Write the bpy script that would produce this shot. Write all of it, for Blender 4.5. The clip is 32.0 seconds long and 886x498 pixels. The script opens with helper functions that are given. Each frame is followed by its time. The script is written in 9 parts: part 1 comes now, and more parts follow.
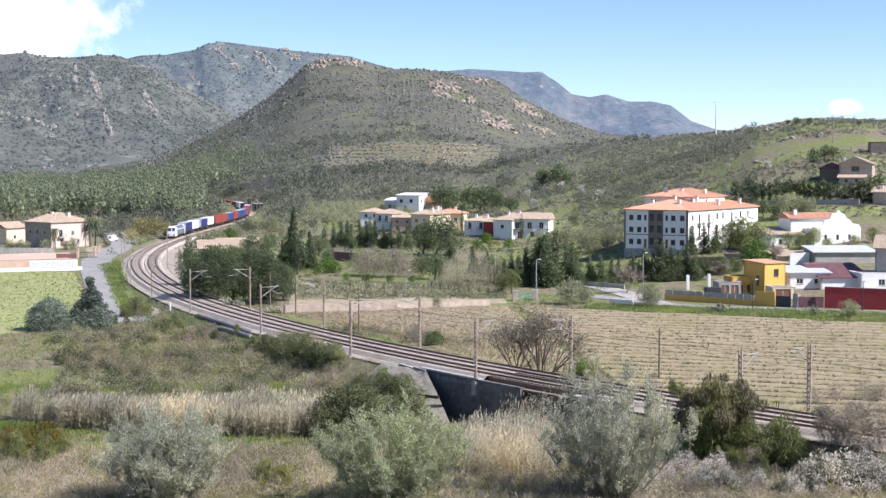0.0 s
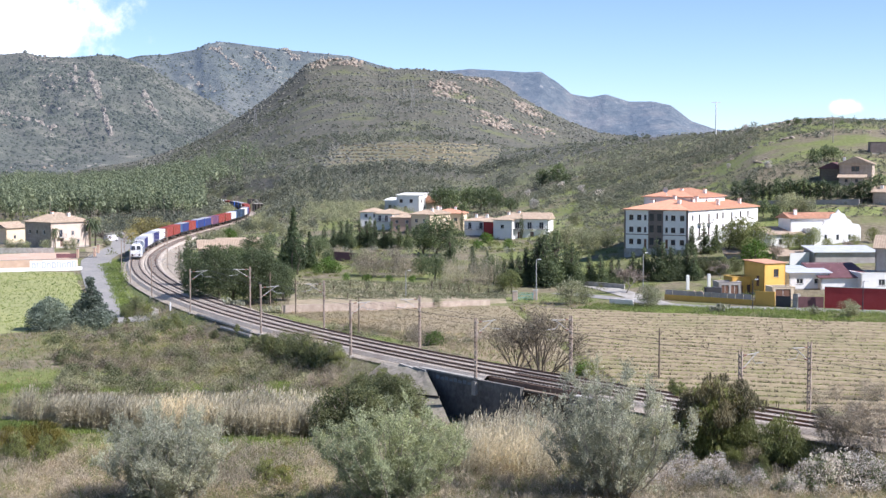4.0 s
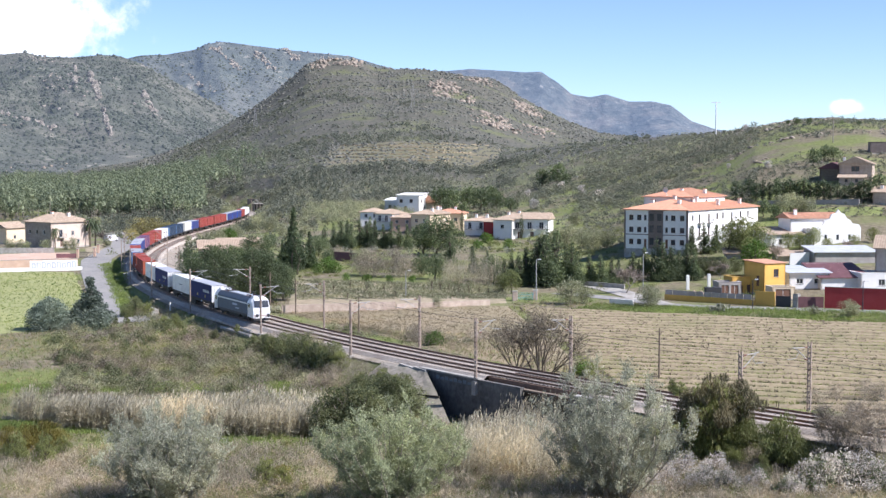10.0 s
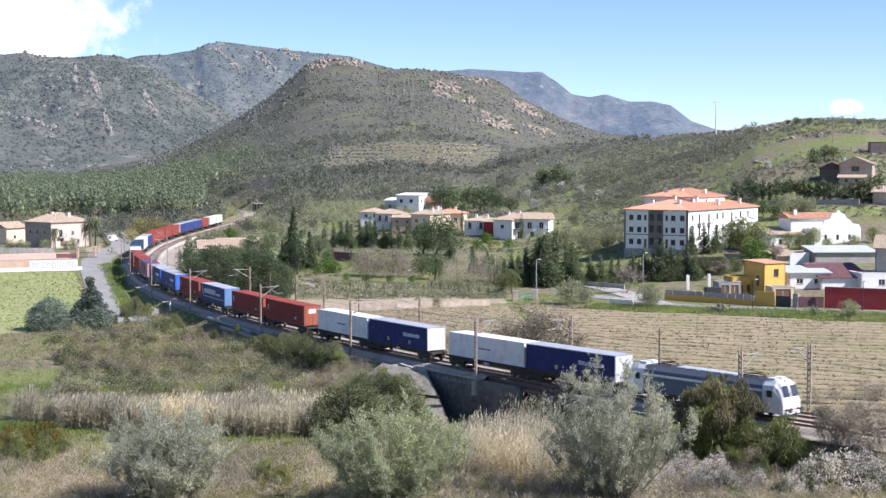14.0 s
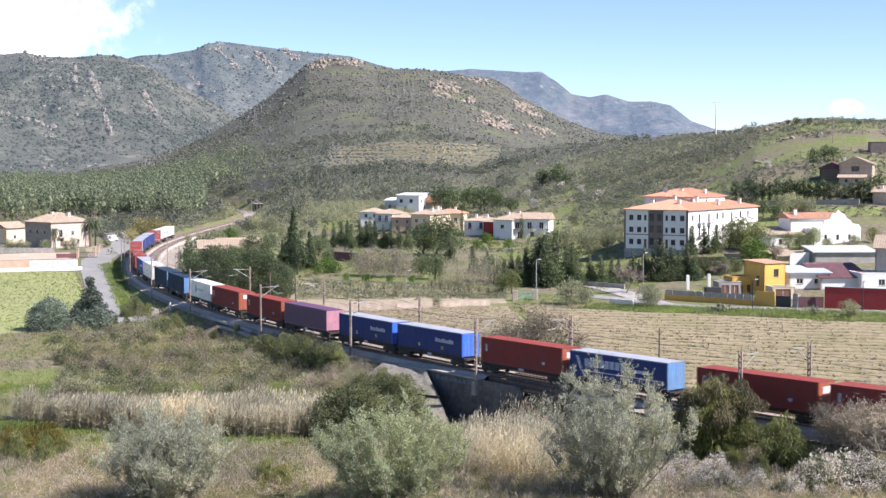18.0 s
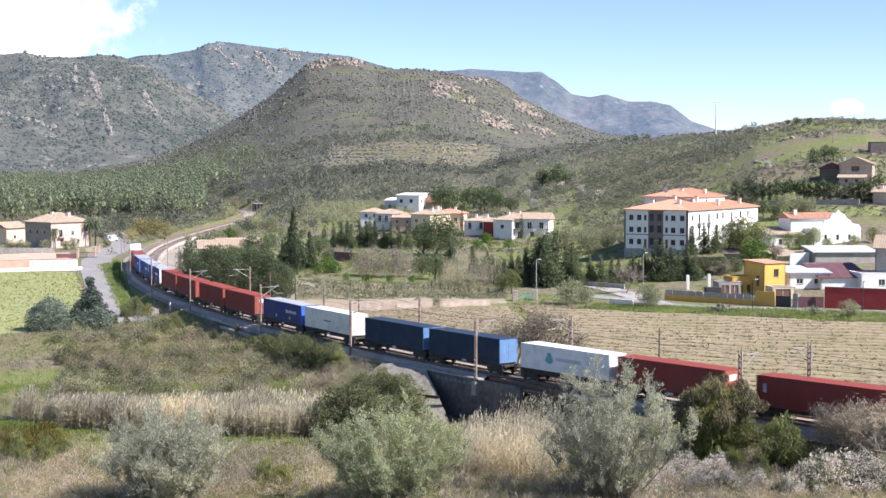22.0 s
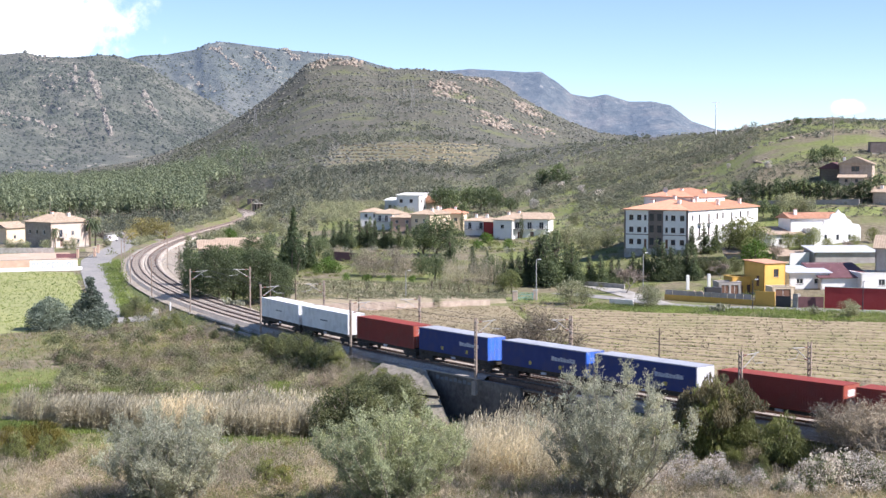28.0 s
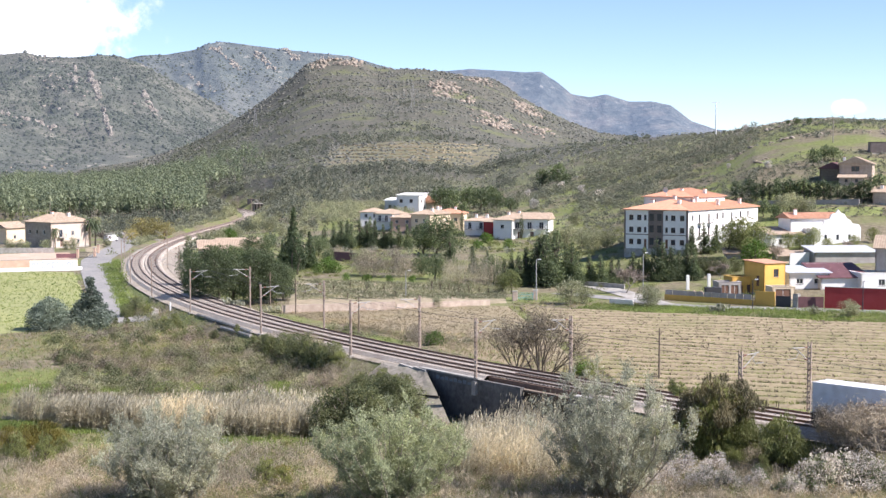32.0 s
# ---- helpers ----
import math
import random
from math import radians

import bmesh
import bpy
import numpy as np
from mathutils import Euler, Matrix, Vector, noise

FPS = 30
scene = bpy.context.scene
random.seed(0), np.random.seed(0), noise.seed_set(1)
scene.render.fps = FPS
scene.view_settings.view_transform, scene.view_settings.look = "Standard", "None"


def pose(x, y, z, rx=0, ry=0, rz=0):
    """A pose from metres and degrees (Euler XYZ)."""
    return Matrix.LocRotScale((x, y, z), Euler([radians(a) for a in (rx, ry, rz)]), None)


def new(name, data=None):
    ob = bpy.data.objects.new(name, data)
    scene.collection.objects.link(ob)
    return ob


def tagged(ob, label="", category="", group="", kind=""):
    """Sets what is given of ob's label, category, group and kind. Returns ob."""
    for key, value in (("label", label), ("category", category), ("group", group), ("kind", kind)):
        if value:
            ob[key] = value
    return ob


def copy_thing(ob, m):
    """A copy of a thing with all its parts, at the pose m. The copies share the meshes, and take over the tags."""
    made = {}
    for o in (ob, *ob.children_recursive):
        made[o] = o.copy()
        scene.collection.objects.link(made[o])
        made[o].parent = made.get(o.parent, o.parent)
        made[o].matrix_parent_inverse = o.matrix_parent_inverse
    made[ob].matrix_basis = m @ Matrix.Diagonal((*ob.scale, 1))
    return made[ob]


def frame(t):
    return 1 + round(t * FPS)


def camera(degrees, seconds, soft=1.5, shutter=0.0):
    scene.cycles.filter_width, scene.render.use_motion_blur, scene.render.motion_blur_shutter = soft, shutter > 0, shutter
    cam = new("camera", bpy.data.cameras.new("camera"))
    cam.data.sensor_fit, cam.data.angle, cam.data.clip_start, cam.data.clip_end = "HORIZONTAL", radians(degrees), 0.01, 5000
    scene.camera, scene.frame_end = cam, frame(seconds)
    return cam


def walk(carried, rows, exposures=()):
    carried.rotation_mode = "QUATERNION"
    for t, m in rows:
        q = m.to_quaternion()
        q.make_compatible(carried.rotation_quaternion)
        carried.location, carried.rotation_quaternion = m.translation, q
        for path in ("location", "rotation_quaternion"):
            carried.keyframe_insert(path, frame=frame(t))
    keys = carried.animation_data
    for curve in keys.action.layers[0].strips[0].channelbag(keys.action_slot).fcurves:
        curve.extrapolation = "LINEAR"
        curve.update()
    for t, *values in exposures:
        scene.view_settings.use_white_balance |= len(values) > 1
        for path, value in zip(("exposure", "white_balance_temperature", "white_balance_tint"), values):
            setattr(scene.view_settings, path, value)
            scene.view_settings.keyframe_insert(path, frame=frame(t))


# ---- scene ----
cam = camera(33.608, 32.0, soft=1.4, shutter=0.3)
EYE = 23.455
walk(cam, [(0.0, pose(0, 0, EYE, 90 - 3.322, 0, 0)), (32.0, pose(0, 0, EYE, 90 - 3.322, 0, 0))],
     exposures=[(0.0, 0.84, 6050, 17), (13.0, 0.80, 5950, 17), (18.0, 0.95, 6200, 18), (28.0, 0.97, 6200, 18), (32.0, 0.98, 6300, 18)])

# ---- world and sun ----
SUN_AZ, SUN_EL = radians(113), radians(43)   # azimuth clockwise from +y
world = bpy.data.worlds.new("world")
scene.world = world
world.use_nodes = True
wn, wl = world.node_tree.nodes, world.node_tree.links
sky = wn.new("ShaderNodeTexSky")
sky.sky_type, sky.sun_disc = "NISHITA", False
sky.sun_elevation, sky.sun_rotation = SUN_EL, SUN_AZ
sky.altitude, sky.air_density, sky.dust_density, sky.ozone_density = 2600, 0.85, 0.0, 2.2
wl.new(sky.outputs[0], wn["Background"].inputs[0])
wn["Background"].inputs[1].default_value = 0.095
sun = new("sun", bpy.data.lights.new("sun", "SUN"))
sun.data.energy, sun.data.angle, sun.data.color = 4.9, radians(0.55), (1.0, 0.95, 0.88)
to_sun = Vector((math.sin(SUN_AZ) * math.cos(SUN_EL), math.cos(SUN_AZ) * math.cos(SUN_EL), math.sin(SUN_EL)))
sun.matrix_world = Matrix.Translation((0, 0, 300)) @ to_sun.to_track_quat("Z", "Y").to_matrix().to_4x4()


# ---- materials ----
def nodes(name):
    m = bpy.data.materials.new(name)
    m.use_nodes = True
    n = m.node_tree.nodes
    return m, n, m.node_tree.links, n["Principled BSDF"]


def ramp(n, l, fac, stops):
    r = n.new("ShaderNodeValToRGB")
    e = r.color_ramp.elements
    while len(e) < len(stops):
        e.new(0.5)
    for k, (p, c) in zip(e, stops):
        k.position, k.color = p, (*c, 1)
    l.new(fac, r.inputs[0])
    return r.outputs[0]


def noisy(n, l, scale, detail=5, rough=0.6, vec=None):
    t = n.new("ShaderNodeTexNoise")
    t.inputs["Scale"].default_value, t.inputs["Detail"].default_value, t.inputs["Roughness"].default_value = scale, detail, rough
    if vec is not None:
        l.new(vec, t.inputs["Vector"])
    return t.outputs["Fac"]


def mix(n, l, fac, a, b, mode="MIX"):
    m = n.new("ShaderNodeMix")
    m.data_type, m.blend_type = "RGBA", mode
    for sock, v in ((m.inputs[0], fac), (m.inputs[6], a), (m.inputs[7], b)):
        if isinstance(v, bpy.types.NodeSocket):
            l.new(v, sock)
        elif isinstance(v, (int, float)):
            sock.default_value = v
        else:
            sock.default_value = (*v, 1)
    return m.outputs[2]


def surface(name, dark, light, scale=2.0, rough=0.8, bump=0.2, metal=0.0, dirt=None, dirt_scale=0.3, dirt_amount=0.35, piece=0.0, bump_scale=None):
    """Grain between two colours at one scale, stains of a third at a larger one."""
    m, n, l, p = nodes(name)
    co = n.new("ShaderNodeTexCoord").outputs["Object"]
    f = noisy(n, l, scale, vec=co)
    c = ramp(n, l, f, [(0.32, dark), (0.68, light)])
    if dirt:
        g = noisy(n, l, dirt_scale, 6, 0.65, co)
        fac = n.new("ShaderNodeMapRange")
        l.new(g, fac.inputs[0])
        fac.inputs[1].default_value, fac.inputs[2].default_value = 0.48, 0.68
        fac.inputs[3].default_value, fac.inputs[4].default_value = 0.0, dirt_amount
        c = mix(n, l, fac.outputs[0], c, dirt)
    if piece:
        rnd = n.new("ShaderNodeObjectInfo").outputs["Random"]
        mr = n.new("ShaderNodeMapRange")
        l.new(rnd, mr.inputs[0])
        mr.inputs[3].default_value, mr.inputs[4].default_value = 1 - piece, 1 + piece
        hs = n.new("ShaderNodeHueSaturation")
        l.new(mr.outputs[0], hs.inputs["Value"])
        l.new(c, hs.inputs["Color"])
        c = hs.outputs[0]
    l.new(c, p.inputs["Base Color"])
    p.inputs["Roughness"].default_value, p.inputs["Metallic"].default_value = rough, metal
    if bump:
        b = n.new("ShaderNodeBump")
        b.inputs["Strength"].default_value, b.inputs["Distance"].default_value = bump, 0.05
        l.new(noisy(n, l, bump_scale or scale * 3, 4, 0.6, co), b.inputs["Height"])
        l.new(b.outputs[0], p.inputs["Normal"])
    return m


def foliage(name, dark, light, third=None, through_light=0.45):
    """Leaves: each clump takes its own shade; some light comes through."""
    m, n, l, p = nodes(name)
    rnd = n.new("ShaderNodeNewGeometry").outputs["Random Per Island"]
    stops = [(0.0, dark), (0.75, light)] + ([(1.0, third)] if third else [])
    c = ramp(n, l, rnd, stops)
    co = n.new("ShaderNodeTexCoord").outputs["Object"]
    c = mix(n, l, 0.55, c, ramp(n, l, noisy(n, l, 0.6, 3, 0.5, co), [(0.35, dark), (0.65, light)]))
    obr = n.new("ShaderNodeObjectInfo").outputs["Random"]
    mr = n.new("ShaderNodeMapRange")
    l.new(obr, mr.inputs[0])
    mr.inputs[3].default_value, mr.inputs[4].default_value = 0.8, 1.2
    hs = n.new("ShaderNodeHueSaturation")
    l.new(mr.outputs[0], hs.inputs["Value"])
    l.new(c, hs.inputs["Color"])
    wide = ramp(n, l, noisy(n, l, 0.11, 4, 0.6, n.new("ShaderNodeNewGeometry").outputs["Position"]), [(0.32, (0.62, 0.64, 0.66)), (0.5, (1, 1, 1)), (0.68, (1.42, 1.36, 1.25))])
    c = mix(n, l, 1.0, hs.outputs[0], wide, "MULTIPLY")
    l.new(c, p.inputs["Base Color"])
    p.inputs["Roughness"].default_value = 0.6
    tr = n.new("ShaderNodeBsdfTranslucent")
    l.new(c, tr.inputs[0])
    ms = n.new("ShaderNodeMixShader")
    ms.inputs[0].default_value = through_light
    l.new(p.outputs[0], ms.inputs[1])
    l.new(tr.outputs[0], ms.inputs[2])
    l.new(ms.outputs[0], n["Material Output"].inputs[0])
    return m


def ground_material():
    """Spring grass, dry grass, brown scrub and bare earth in patches, coarser uphill and blued there as haze."""
    m, n, l, p = nodes("ground")
    co = n.new("ShaderNodeNewGeometry").outputs["Position"]
    grass = ramp(n, l, noisy(n, l, 0.9, 6, 0.7, co), [(0.3, (0.085, 0.11, 0.028)), (0.52, (0.16, 0.19, 0.05)), (0.7, (0.27, 0.26, 0.10))])
    scrub = ramp(n, l, noisy(n, l, 0.7, 7, 0.75, co), [(0.3, (0.08, 0.07, 0.045)), (0.5, (0.17, 0.145, 0.09)), (0.7, (0.30, 0.25, 0.165))])
    patch = ramp(n, l, noisy(n, l, 0.045, 6, 0.6, co), [(0.42, (0, 0, 0)), (0.56, (1, 1, 1))])
    c = mix(n, l, patch, grass, scrub)
    # Hill tones carry extra blue, a slight haze put into the colour.
    hill = ramp(n, l, noisy(n, l, 0.2, 9, 0.75, co), [(0.32, (0.045, 0.049, 0.037)), (0.46, (0.080, 0.081, 0.060)), (0.57, (0.114, 0.107, 0.082)), (0.72, (0.195, 0.175, 0.142))])
    glade = ramp(n, l, noisy(n, l, 0.018, 4, 0.6, co), [(0.52, (0, 0, 0)), (0.64, (0.4, 0.4, 0.4))])
    hill = mix(n, l, glade, hill, grass)
    xyz = n.new("ShaderNodeSeparateXYZ")
    l.new(co, xyz.inputs[0])
    up = n.new("ShaderNodeMapRange")
    l.new(xyz.outputs[2], up.inputs[0])
    up.inputs[1].default_value, up.inputs[2].default_value = 2, 12
    far = n.new("ShaderNodeMapRange")
    l.new(xyz.outputs[1], far.inputs[0])
    far.inputs[1].default_value, far.inputs[2].default_value = 560, 740
    both = n.new("ShaderNodeMath")
    both.operation = "MULTIPLY"
    l.new(up.outputs[0], both.inputs[0])
    l.new(far.outputs[0], both.inputs[1])
    c = mix(n, l, both.outputs[0], c, hill)
    l.new(c, p.inputs["Base Color"])
    p.inputs["Roughness"].default_value = 0.95
    b = n.new("ShaderNodeBump")
    b.inputs["Strength"].default_value, b.inputs["Distance"].default_value = 0.8, 0.5
    l.new(noisy(n, l, 0.8, 6, 0.7, co), b.inputs["Height"])
    l.new(b.outputs[0], p.inputs["Normal"])
    return m


def distant(name, dark, light, scale, air, amount, stony=0.42):
    """A surface of the backdrop mountains; bluish emission paints in the haze before it."""
    m, n, l, p = nodes(name)
    co = n.new("ShaderNodeNewGeometry").outputs["Position"]
    f = noisy(n, l, scale, 9, 0.75, co)
    c = ramp(n, l, f, [(0.3, dark), (0.5, light), (0.6, [1.4 * v for v in light]), (0.70, (0.34, 0.30, 0.25))])
    bare = ramp(n, l, noisy(n, l, scale * 3, 8, 0.75, co), [(0.3, (0.09, 0.085, 0.06)), (0.5, (0.19, 0.165, 0.125)), (0.68, (0.36, 0.32, 0.27))])
    c = mix(n, l, ramp(n, l, noisy(n, l, scale * 0.2, 5, 0.65, co), [(0.48, (0, 0, 0)), (0.64, (stony, stony, stony))]), c, bare)
    l.new(c, p.inputs["Base Color"])
    p.inputs["Roughness"].default_value = 0.95
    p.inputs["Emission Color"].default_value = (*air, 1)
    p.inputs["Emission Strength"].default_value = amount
    b = n.new("ShaderNodeBump")
    b.inputs["Strength"].default_value, b.inputs["Distance"].default_value = 1.0, 6.0
    l.new(noisy(n, l, scale * 2, 6, 0.7, co), b.inputs["Height"])
    l.new(b.outputs[0], p.inputs["Normal"])
    return m


def paint(name, c, rough=0.45, dirt=(0.12, 0.09, 0.07), amount=0.3, metal=0.0, shine=0.5):
    m = surface(name, [0.88 * v for v in c], c, 1.2, rough, 0.05, metal, dirt, 0.5, amount)
    m.node_tree.nodes["Principled BSDF"].inputs["Specular IOR Level"].default_value = shine
    return m


GROUND = ground_material()
# The blue colour and small number are haze, glowing from the surface itself.
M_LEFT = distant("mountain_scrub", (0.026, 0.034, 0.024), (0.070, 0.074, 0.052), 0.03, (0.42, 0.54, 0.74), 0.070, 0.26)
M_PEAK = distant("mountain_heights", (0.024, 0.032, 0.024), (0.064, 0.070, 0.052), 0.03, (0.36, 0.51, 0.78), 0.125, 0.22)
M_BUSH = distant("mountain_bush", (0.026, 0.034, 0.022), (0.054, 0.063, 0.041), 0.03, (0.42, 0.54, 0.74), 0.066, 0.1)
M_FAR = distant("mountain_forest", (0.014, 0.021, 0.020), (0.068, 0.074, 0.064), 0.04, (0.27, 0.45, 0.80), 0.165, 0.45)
SOIL = surface("vineyard_soil", (0.205, 0.163, 0.10), (0.325, 0.27, 0.17), 1.1, 0.95, 0.5, dirt=(0.19, 0.18, 0.085), dirt_scale=0.06, dirt_amount=0.6)
BARE = surface("bare_earth", (0.25, 0.205, 0.135), (0.38, 0.32, 0.215), 0.8, 0.95, 0.4, dirt=(0.20, 0.19, 0.10), dirt_scale=0.12, dirt_amount=0.8)
GRASS = surface("young_crop", (0.19, 0.208, 0.08), (0.33, 0.34, 0.14), 1.2, 0.9, 0.6, dirt=(0.33, 0.33, 0.10), dirt_scale=0.12, dirt_amount=0.5)
GRAVEL = surface("shoulder_gravel", (0.25, 0.21, 0.165), (0.45, 0.395, 0.325), 4.0, 0.95, 0.8, dirt=(0.21, 0.18, 0.12), dirt_scale=0.3, dirt_amount=0.7)
BALLAST = surface("ballast", (0.27, 0.23, 0.185), (0.53, 0.475, 0.41), 6.0, 0.95, 0.8, dirt=(0.26, 0.20, 0.16), dirt_scale=0.35, dirt_amount=0.5)
ASPHALT = surface("asphalt", (0.20, 0.195, 0.185), (0.30, 0.29, 0.275), 1.5, 0.9, 0.2, dirt=(0.36, 0.34, 0.30), dirt_scale=0.2, dirt_amount=0.5)
RAIL = surface("rail_steel", (0.13, 0.075, 0.05), (0.24, 0.155, 0.11), 3.0, 0.5, 0.1, 0.3)
SLEEPER = surface("sleeper", (0.17, 0.145, 0.125), (0.31, 0.275, 0.24), 2.0, 0.9, 0.3, piece=0.25)
CONCRETE = surface("concrete", (0.30, 0.28, 0.25), (0.44, 0.42, 0.38), 1.3, 0.9, 0.25, dirt=(0.15, 0.14, 0.12), dirt_scale=0.4, dirt_amount=0.6)
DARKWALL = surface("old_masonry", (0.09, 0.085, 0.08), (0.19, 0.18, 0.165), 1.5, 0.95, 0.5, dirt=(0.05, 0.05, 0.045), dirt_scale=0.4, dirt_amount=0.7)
STONE = surface("pitched_stone", (0.23, 0.205, 0.165), (0.37, 0.335, 0.28), 2.2, 0.95, 0.6, dirt=(0.2, 0.2, 0.12), dirt_scale=0.4, dirt_amount=0.5)
MASTSTEEL = surface("mast_steel", (0.20, 0.145, 0.11), (0.42, 0.355, 0.30), 1.6, 0.75, 0.1, 0.0, dirt=(0.17, 0.08, 0.045), dirt_scale=0.8, dirt_amount=0.7)
GALV = surface("galvanised", (0.28, 0.28, 0.27), (0.40, 0.40, 0.38), 2.0, 0.6, 0.05, 0.4)
WOOD = surface("weathered_wood", (0.12, 0.09, 0.065), (0.24, 0.19, 0.14), 3.0, 0.9, 0.3)
BARK = surface("bark", (0.07, 0.055, 0.04), (0.17, 0.14, 0.105), 3.0, 0.95, 0.5)
GREYBARK = surface("grey_bark", (0.19, 0.165, 0.135), (0.36, 0.32, 0.265), 3.0, 0.95, 0.4)
WHITEWALL = surface("white_render", (0.74, 0.73, 0.70), (0.82, 0.81, 0.78), 0.6, 0.9, 0.1, dirt=(0.55, 0.53, 0.48), dirt_scale=0.25, dirt_amount=0.35)
CREAMWALL = surface("cream_render", (0.62, 0.50, 0.35), (0.70, 0.58, 0.42), 0.6, 0.9, 0.1, dirt=(0.5, 0.42, 0.3), dirt_amount=0.4)
OCHREWALL = surface("ochre_render", (0.60, 0.355, 0.08), (0.68, 0.43, 0.105), 0.5, 0.85, 0.1, dirt=(0.55, 0.30, 0.06), dirt_amount=0.4)
REDWALL = surface("red_render", (0.30, 0.035, 0.035), (0.38, 0.05, 0.05), 0.6, 0.85, 0.1, dirt=(0.24, 0.04, 0.04), dirt_amount=0.4)
BRICKWALL = surface("pinkish_render", (0.50, 0.34, 0.25), (0.60, 0.43, 0.33), 0.7, 0.9, 0.15, dirt=(0.42, 0.3, 0.22), dirt_amount=0.4)
STONEWALL = surface("field_stone", (0.37, 0.29, 0.23), (0.52, 0.43, 0.35), 1.1, 0.95, 0.4, dirt=(0.32, 0.26, 0.2), dirt_amount=0.5)
DARKSTONE = surface("brown_field_stone", (0.29, 0.24, 0.205), (0.43, 0.36, 0.31), 1.1, 0.95, 0.5, dirt=(0.16, 0.13, 0.11), dirt_amount=0.5)
PALEPINK = surface("pale_pink_render", (0.50, 0.41, 0.335), (0.60, 0.50, 0.42), 0.7, 0.9, 0.15, dirt=(0.48, 0.38, 0.3), dirt_amount=0.4)
GREYWALL = surface("grey_render", (0.33, 0.30, 0.28), (0.42, 0.39, 0.36), 0.8, 0.9, 0.15, dirt=(0.24, 0.22, 0.2), dirt_amount=0.5)
ROOFTILE = surface("clay_roof_tile", (0.42, 0.20, 0.125), (0.58, 0.31, 0.20), 1.4, 0.9, 0.3, dirt=(0.42, 0.28, 0.18), dirt_scale=0.4, dirt_amount=0.5, piece=0.08)
OLDTILE = surface("old_roof_tile", (0.32, 0.24, 0.175), (0.45, 0.355, 0.265), 1.2, 0.95, 0.3, dirt=(0.3, 0.25, 0.18), dirt_scale=0.4, dirt_amount=0.5, piece=0.08)
SHEETROOF = surface("pale_sheet_roof", (0.52, 0.54, 0.56), (0.66, 0.68, 0.70), 0.7, 0.5, 0.05, 0.2, dirt=(0.4, 0.4, 0.4), dirt_amount=0.3)
DARKROOF = surface("dark_sheet_roof", (0.10, 0.045, 0.05), (0.16, 0.07, 0.075), 0.7, 0.7, 0.1)
FRAMEWHITE = paint("white_frame", (0.72, 0.72, 0.70), 0.5)
FRAMEBROWN = paint("brown_frame", (0.16, 0.08, 0.05), 0.6)
DARKPANEL = surface("brown_panel", (0.15, 0.12, 0.105), (0.21, 0.17, 0.15), 0.9, 0.8, 0.1)
GLASS = surface("window_glass", (0.03, 0.035, 0.045), (0.06, 0.065, 0.075), 0.4, 0.08, 0)
DARKMETAL = paint("dark_metal", (0.04, 0.04, 0.045), 0.55)
UNDERFRAME = surface("underframe", (0.025, 0.022, 0.02), (0.07, 0.06, 0.05), 3.0, 0.8, 0.1, 0.2)


# ---- meshes ----
def mesh_of(name, verts, faces, material=None, smooth=False):
    me = bpy.data.meshes.new(name)
    me.from_pydata(verts, [], faces)
    if material:
        me.materials.append(material)
    if smooth:
        me.polygons.foreach_set("use_smooth", [True] * len(me.polygons))
    me.update()
    return me


class Shape:
    """Collects boxes, bars, tubes and sheets into one mesh."""

    def __init__(self):
        self.v, self.f = [], []

    def add(self, verts, faces):
        k = len(self.v)
        self.v += [tuple(p) for p in verts]
        self.f += [[k + i for i in q] for q in faces]
        return self

    def box(self, x0, y0, z0, x1, y1, z1, c=0.0):
        """A box with its upright edges cut back by c."""
        if c <= 0:
            v = [(x, y, z) for z in (z0, z1) for x, y in ((x0, y0), (x1, y0), (x1, y1), (x0, y1))]
            return self.add(v, [(3, 2, 1, 0), (4, 5, 6, 7), (0, 1, 5, 4), (1, 2, 6, 5), (2, 3, 7, 6), (3, 0, 4, 7)])
        ring = [(x0 + c, y0), (x1 - c, y0), (x1, y0 + c), (x1, y1 - c), (x1 - c, y1), (x0 + c, y1), (x0, y1 - c), (x0, y0 + c)]
        return self.prism(ring, z0, z1)

    def prism(self, ring, z0, z1):
        n = len(ring)
        v = [(x, y, z0) for x, y in ring] + [(x, y, z1) for x, y in ring]
        return self.add(v, [tuple(range(n - 1, -1, -1)), tuple(range(n, 2 * n))] + [(i, (i + 1) % n, n + (i + 1) % n, n + i) for i in range(n)])

    def extrude_x(self, ring, x0, x1):
        """A profile of (y, z) drawn along x."""
        n = len(ring)
        v = [(x0, y, z) for y, z in ring] + [(x1, y, z) for y, z in ring]
        return self.add(v, [tuple(range(n)), tuple(range(2 * n - 1, n - 1, -1))] + [(i, n + i, n + (i + 1) % n, (i + 1) % n) for i in range(n)])

    def bar(self, a, b, r, r2=None, sides=5):
        """A tapered tube from a to b."""
        a, b = Vector(a), Vector(b)
        r2 = r if r2 is None else r2
        d = (b - a).normalized()
        u = d.orthogonal().normalized()
        w = d.cross(u)
        v = [p + (u * math.cos(t) + w * math.sin(t)) * q for p, q in ((a, r), (b, r2)) for t in [2 * math.pi * i / sides for i in range(sides)]]
        return self.add(v, [(i, (i + 1) % sides, sides + (i + 1) % sides, sides + i) for i in range(sides)] + [tuple(range(sides - 1, -1, -1)), tuple(range(sides, 2 * sides))])

    def moved(self, m):
        self.v = [tuple(m @ Vector(p)) for p in self.v]
        return self

    def mesh(self, name, material, smooth=False):
        return mesh_of(name, self.v, self.f, material, smooth)


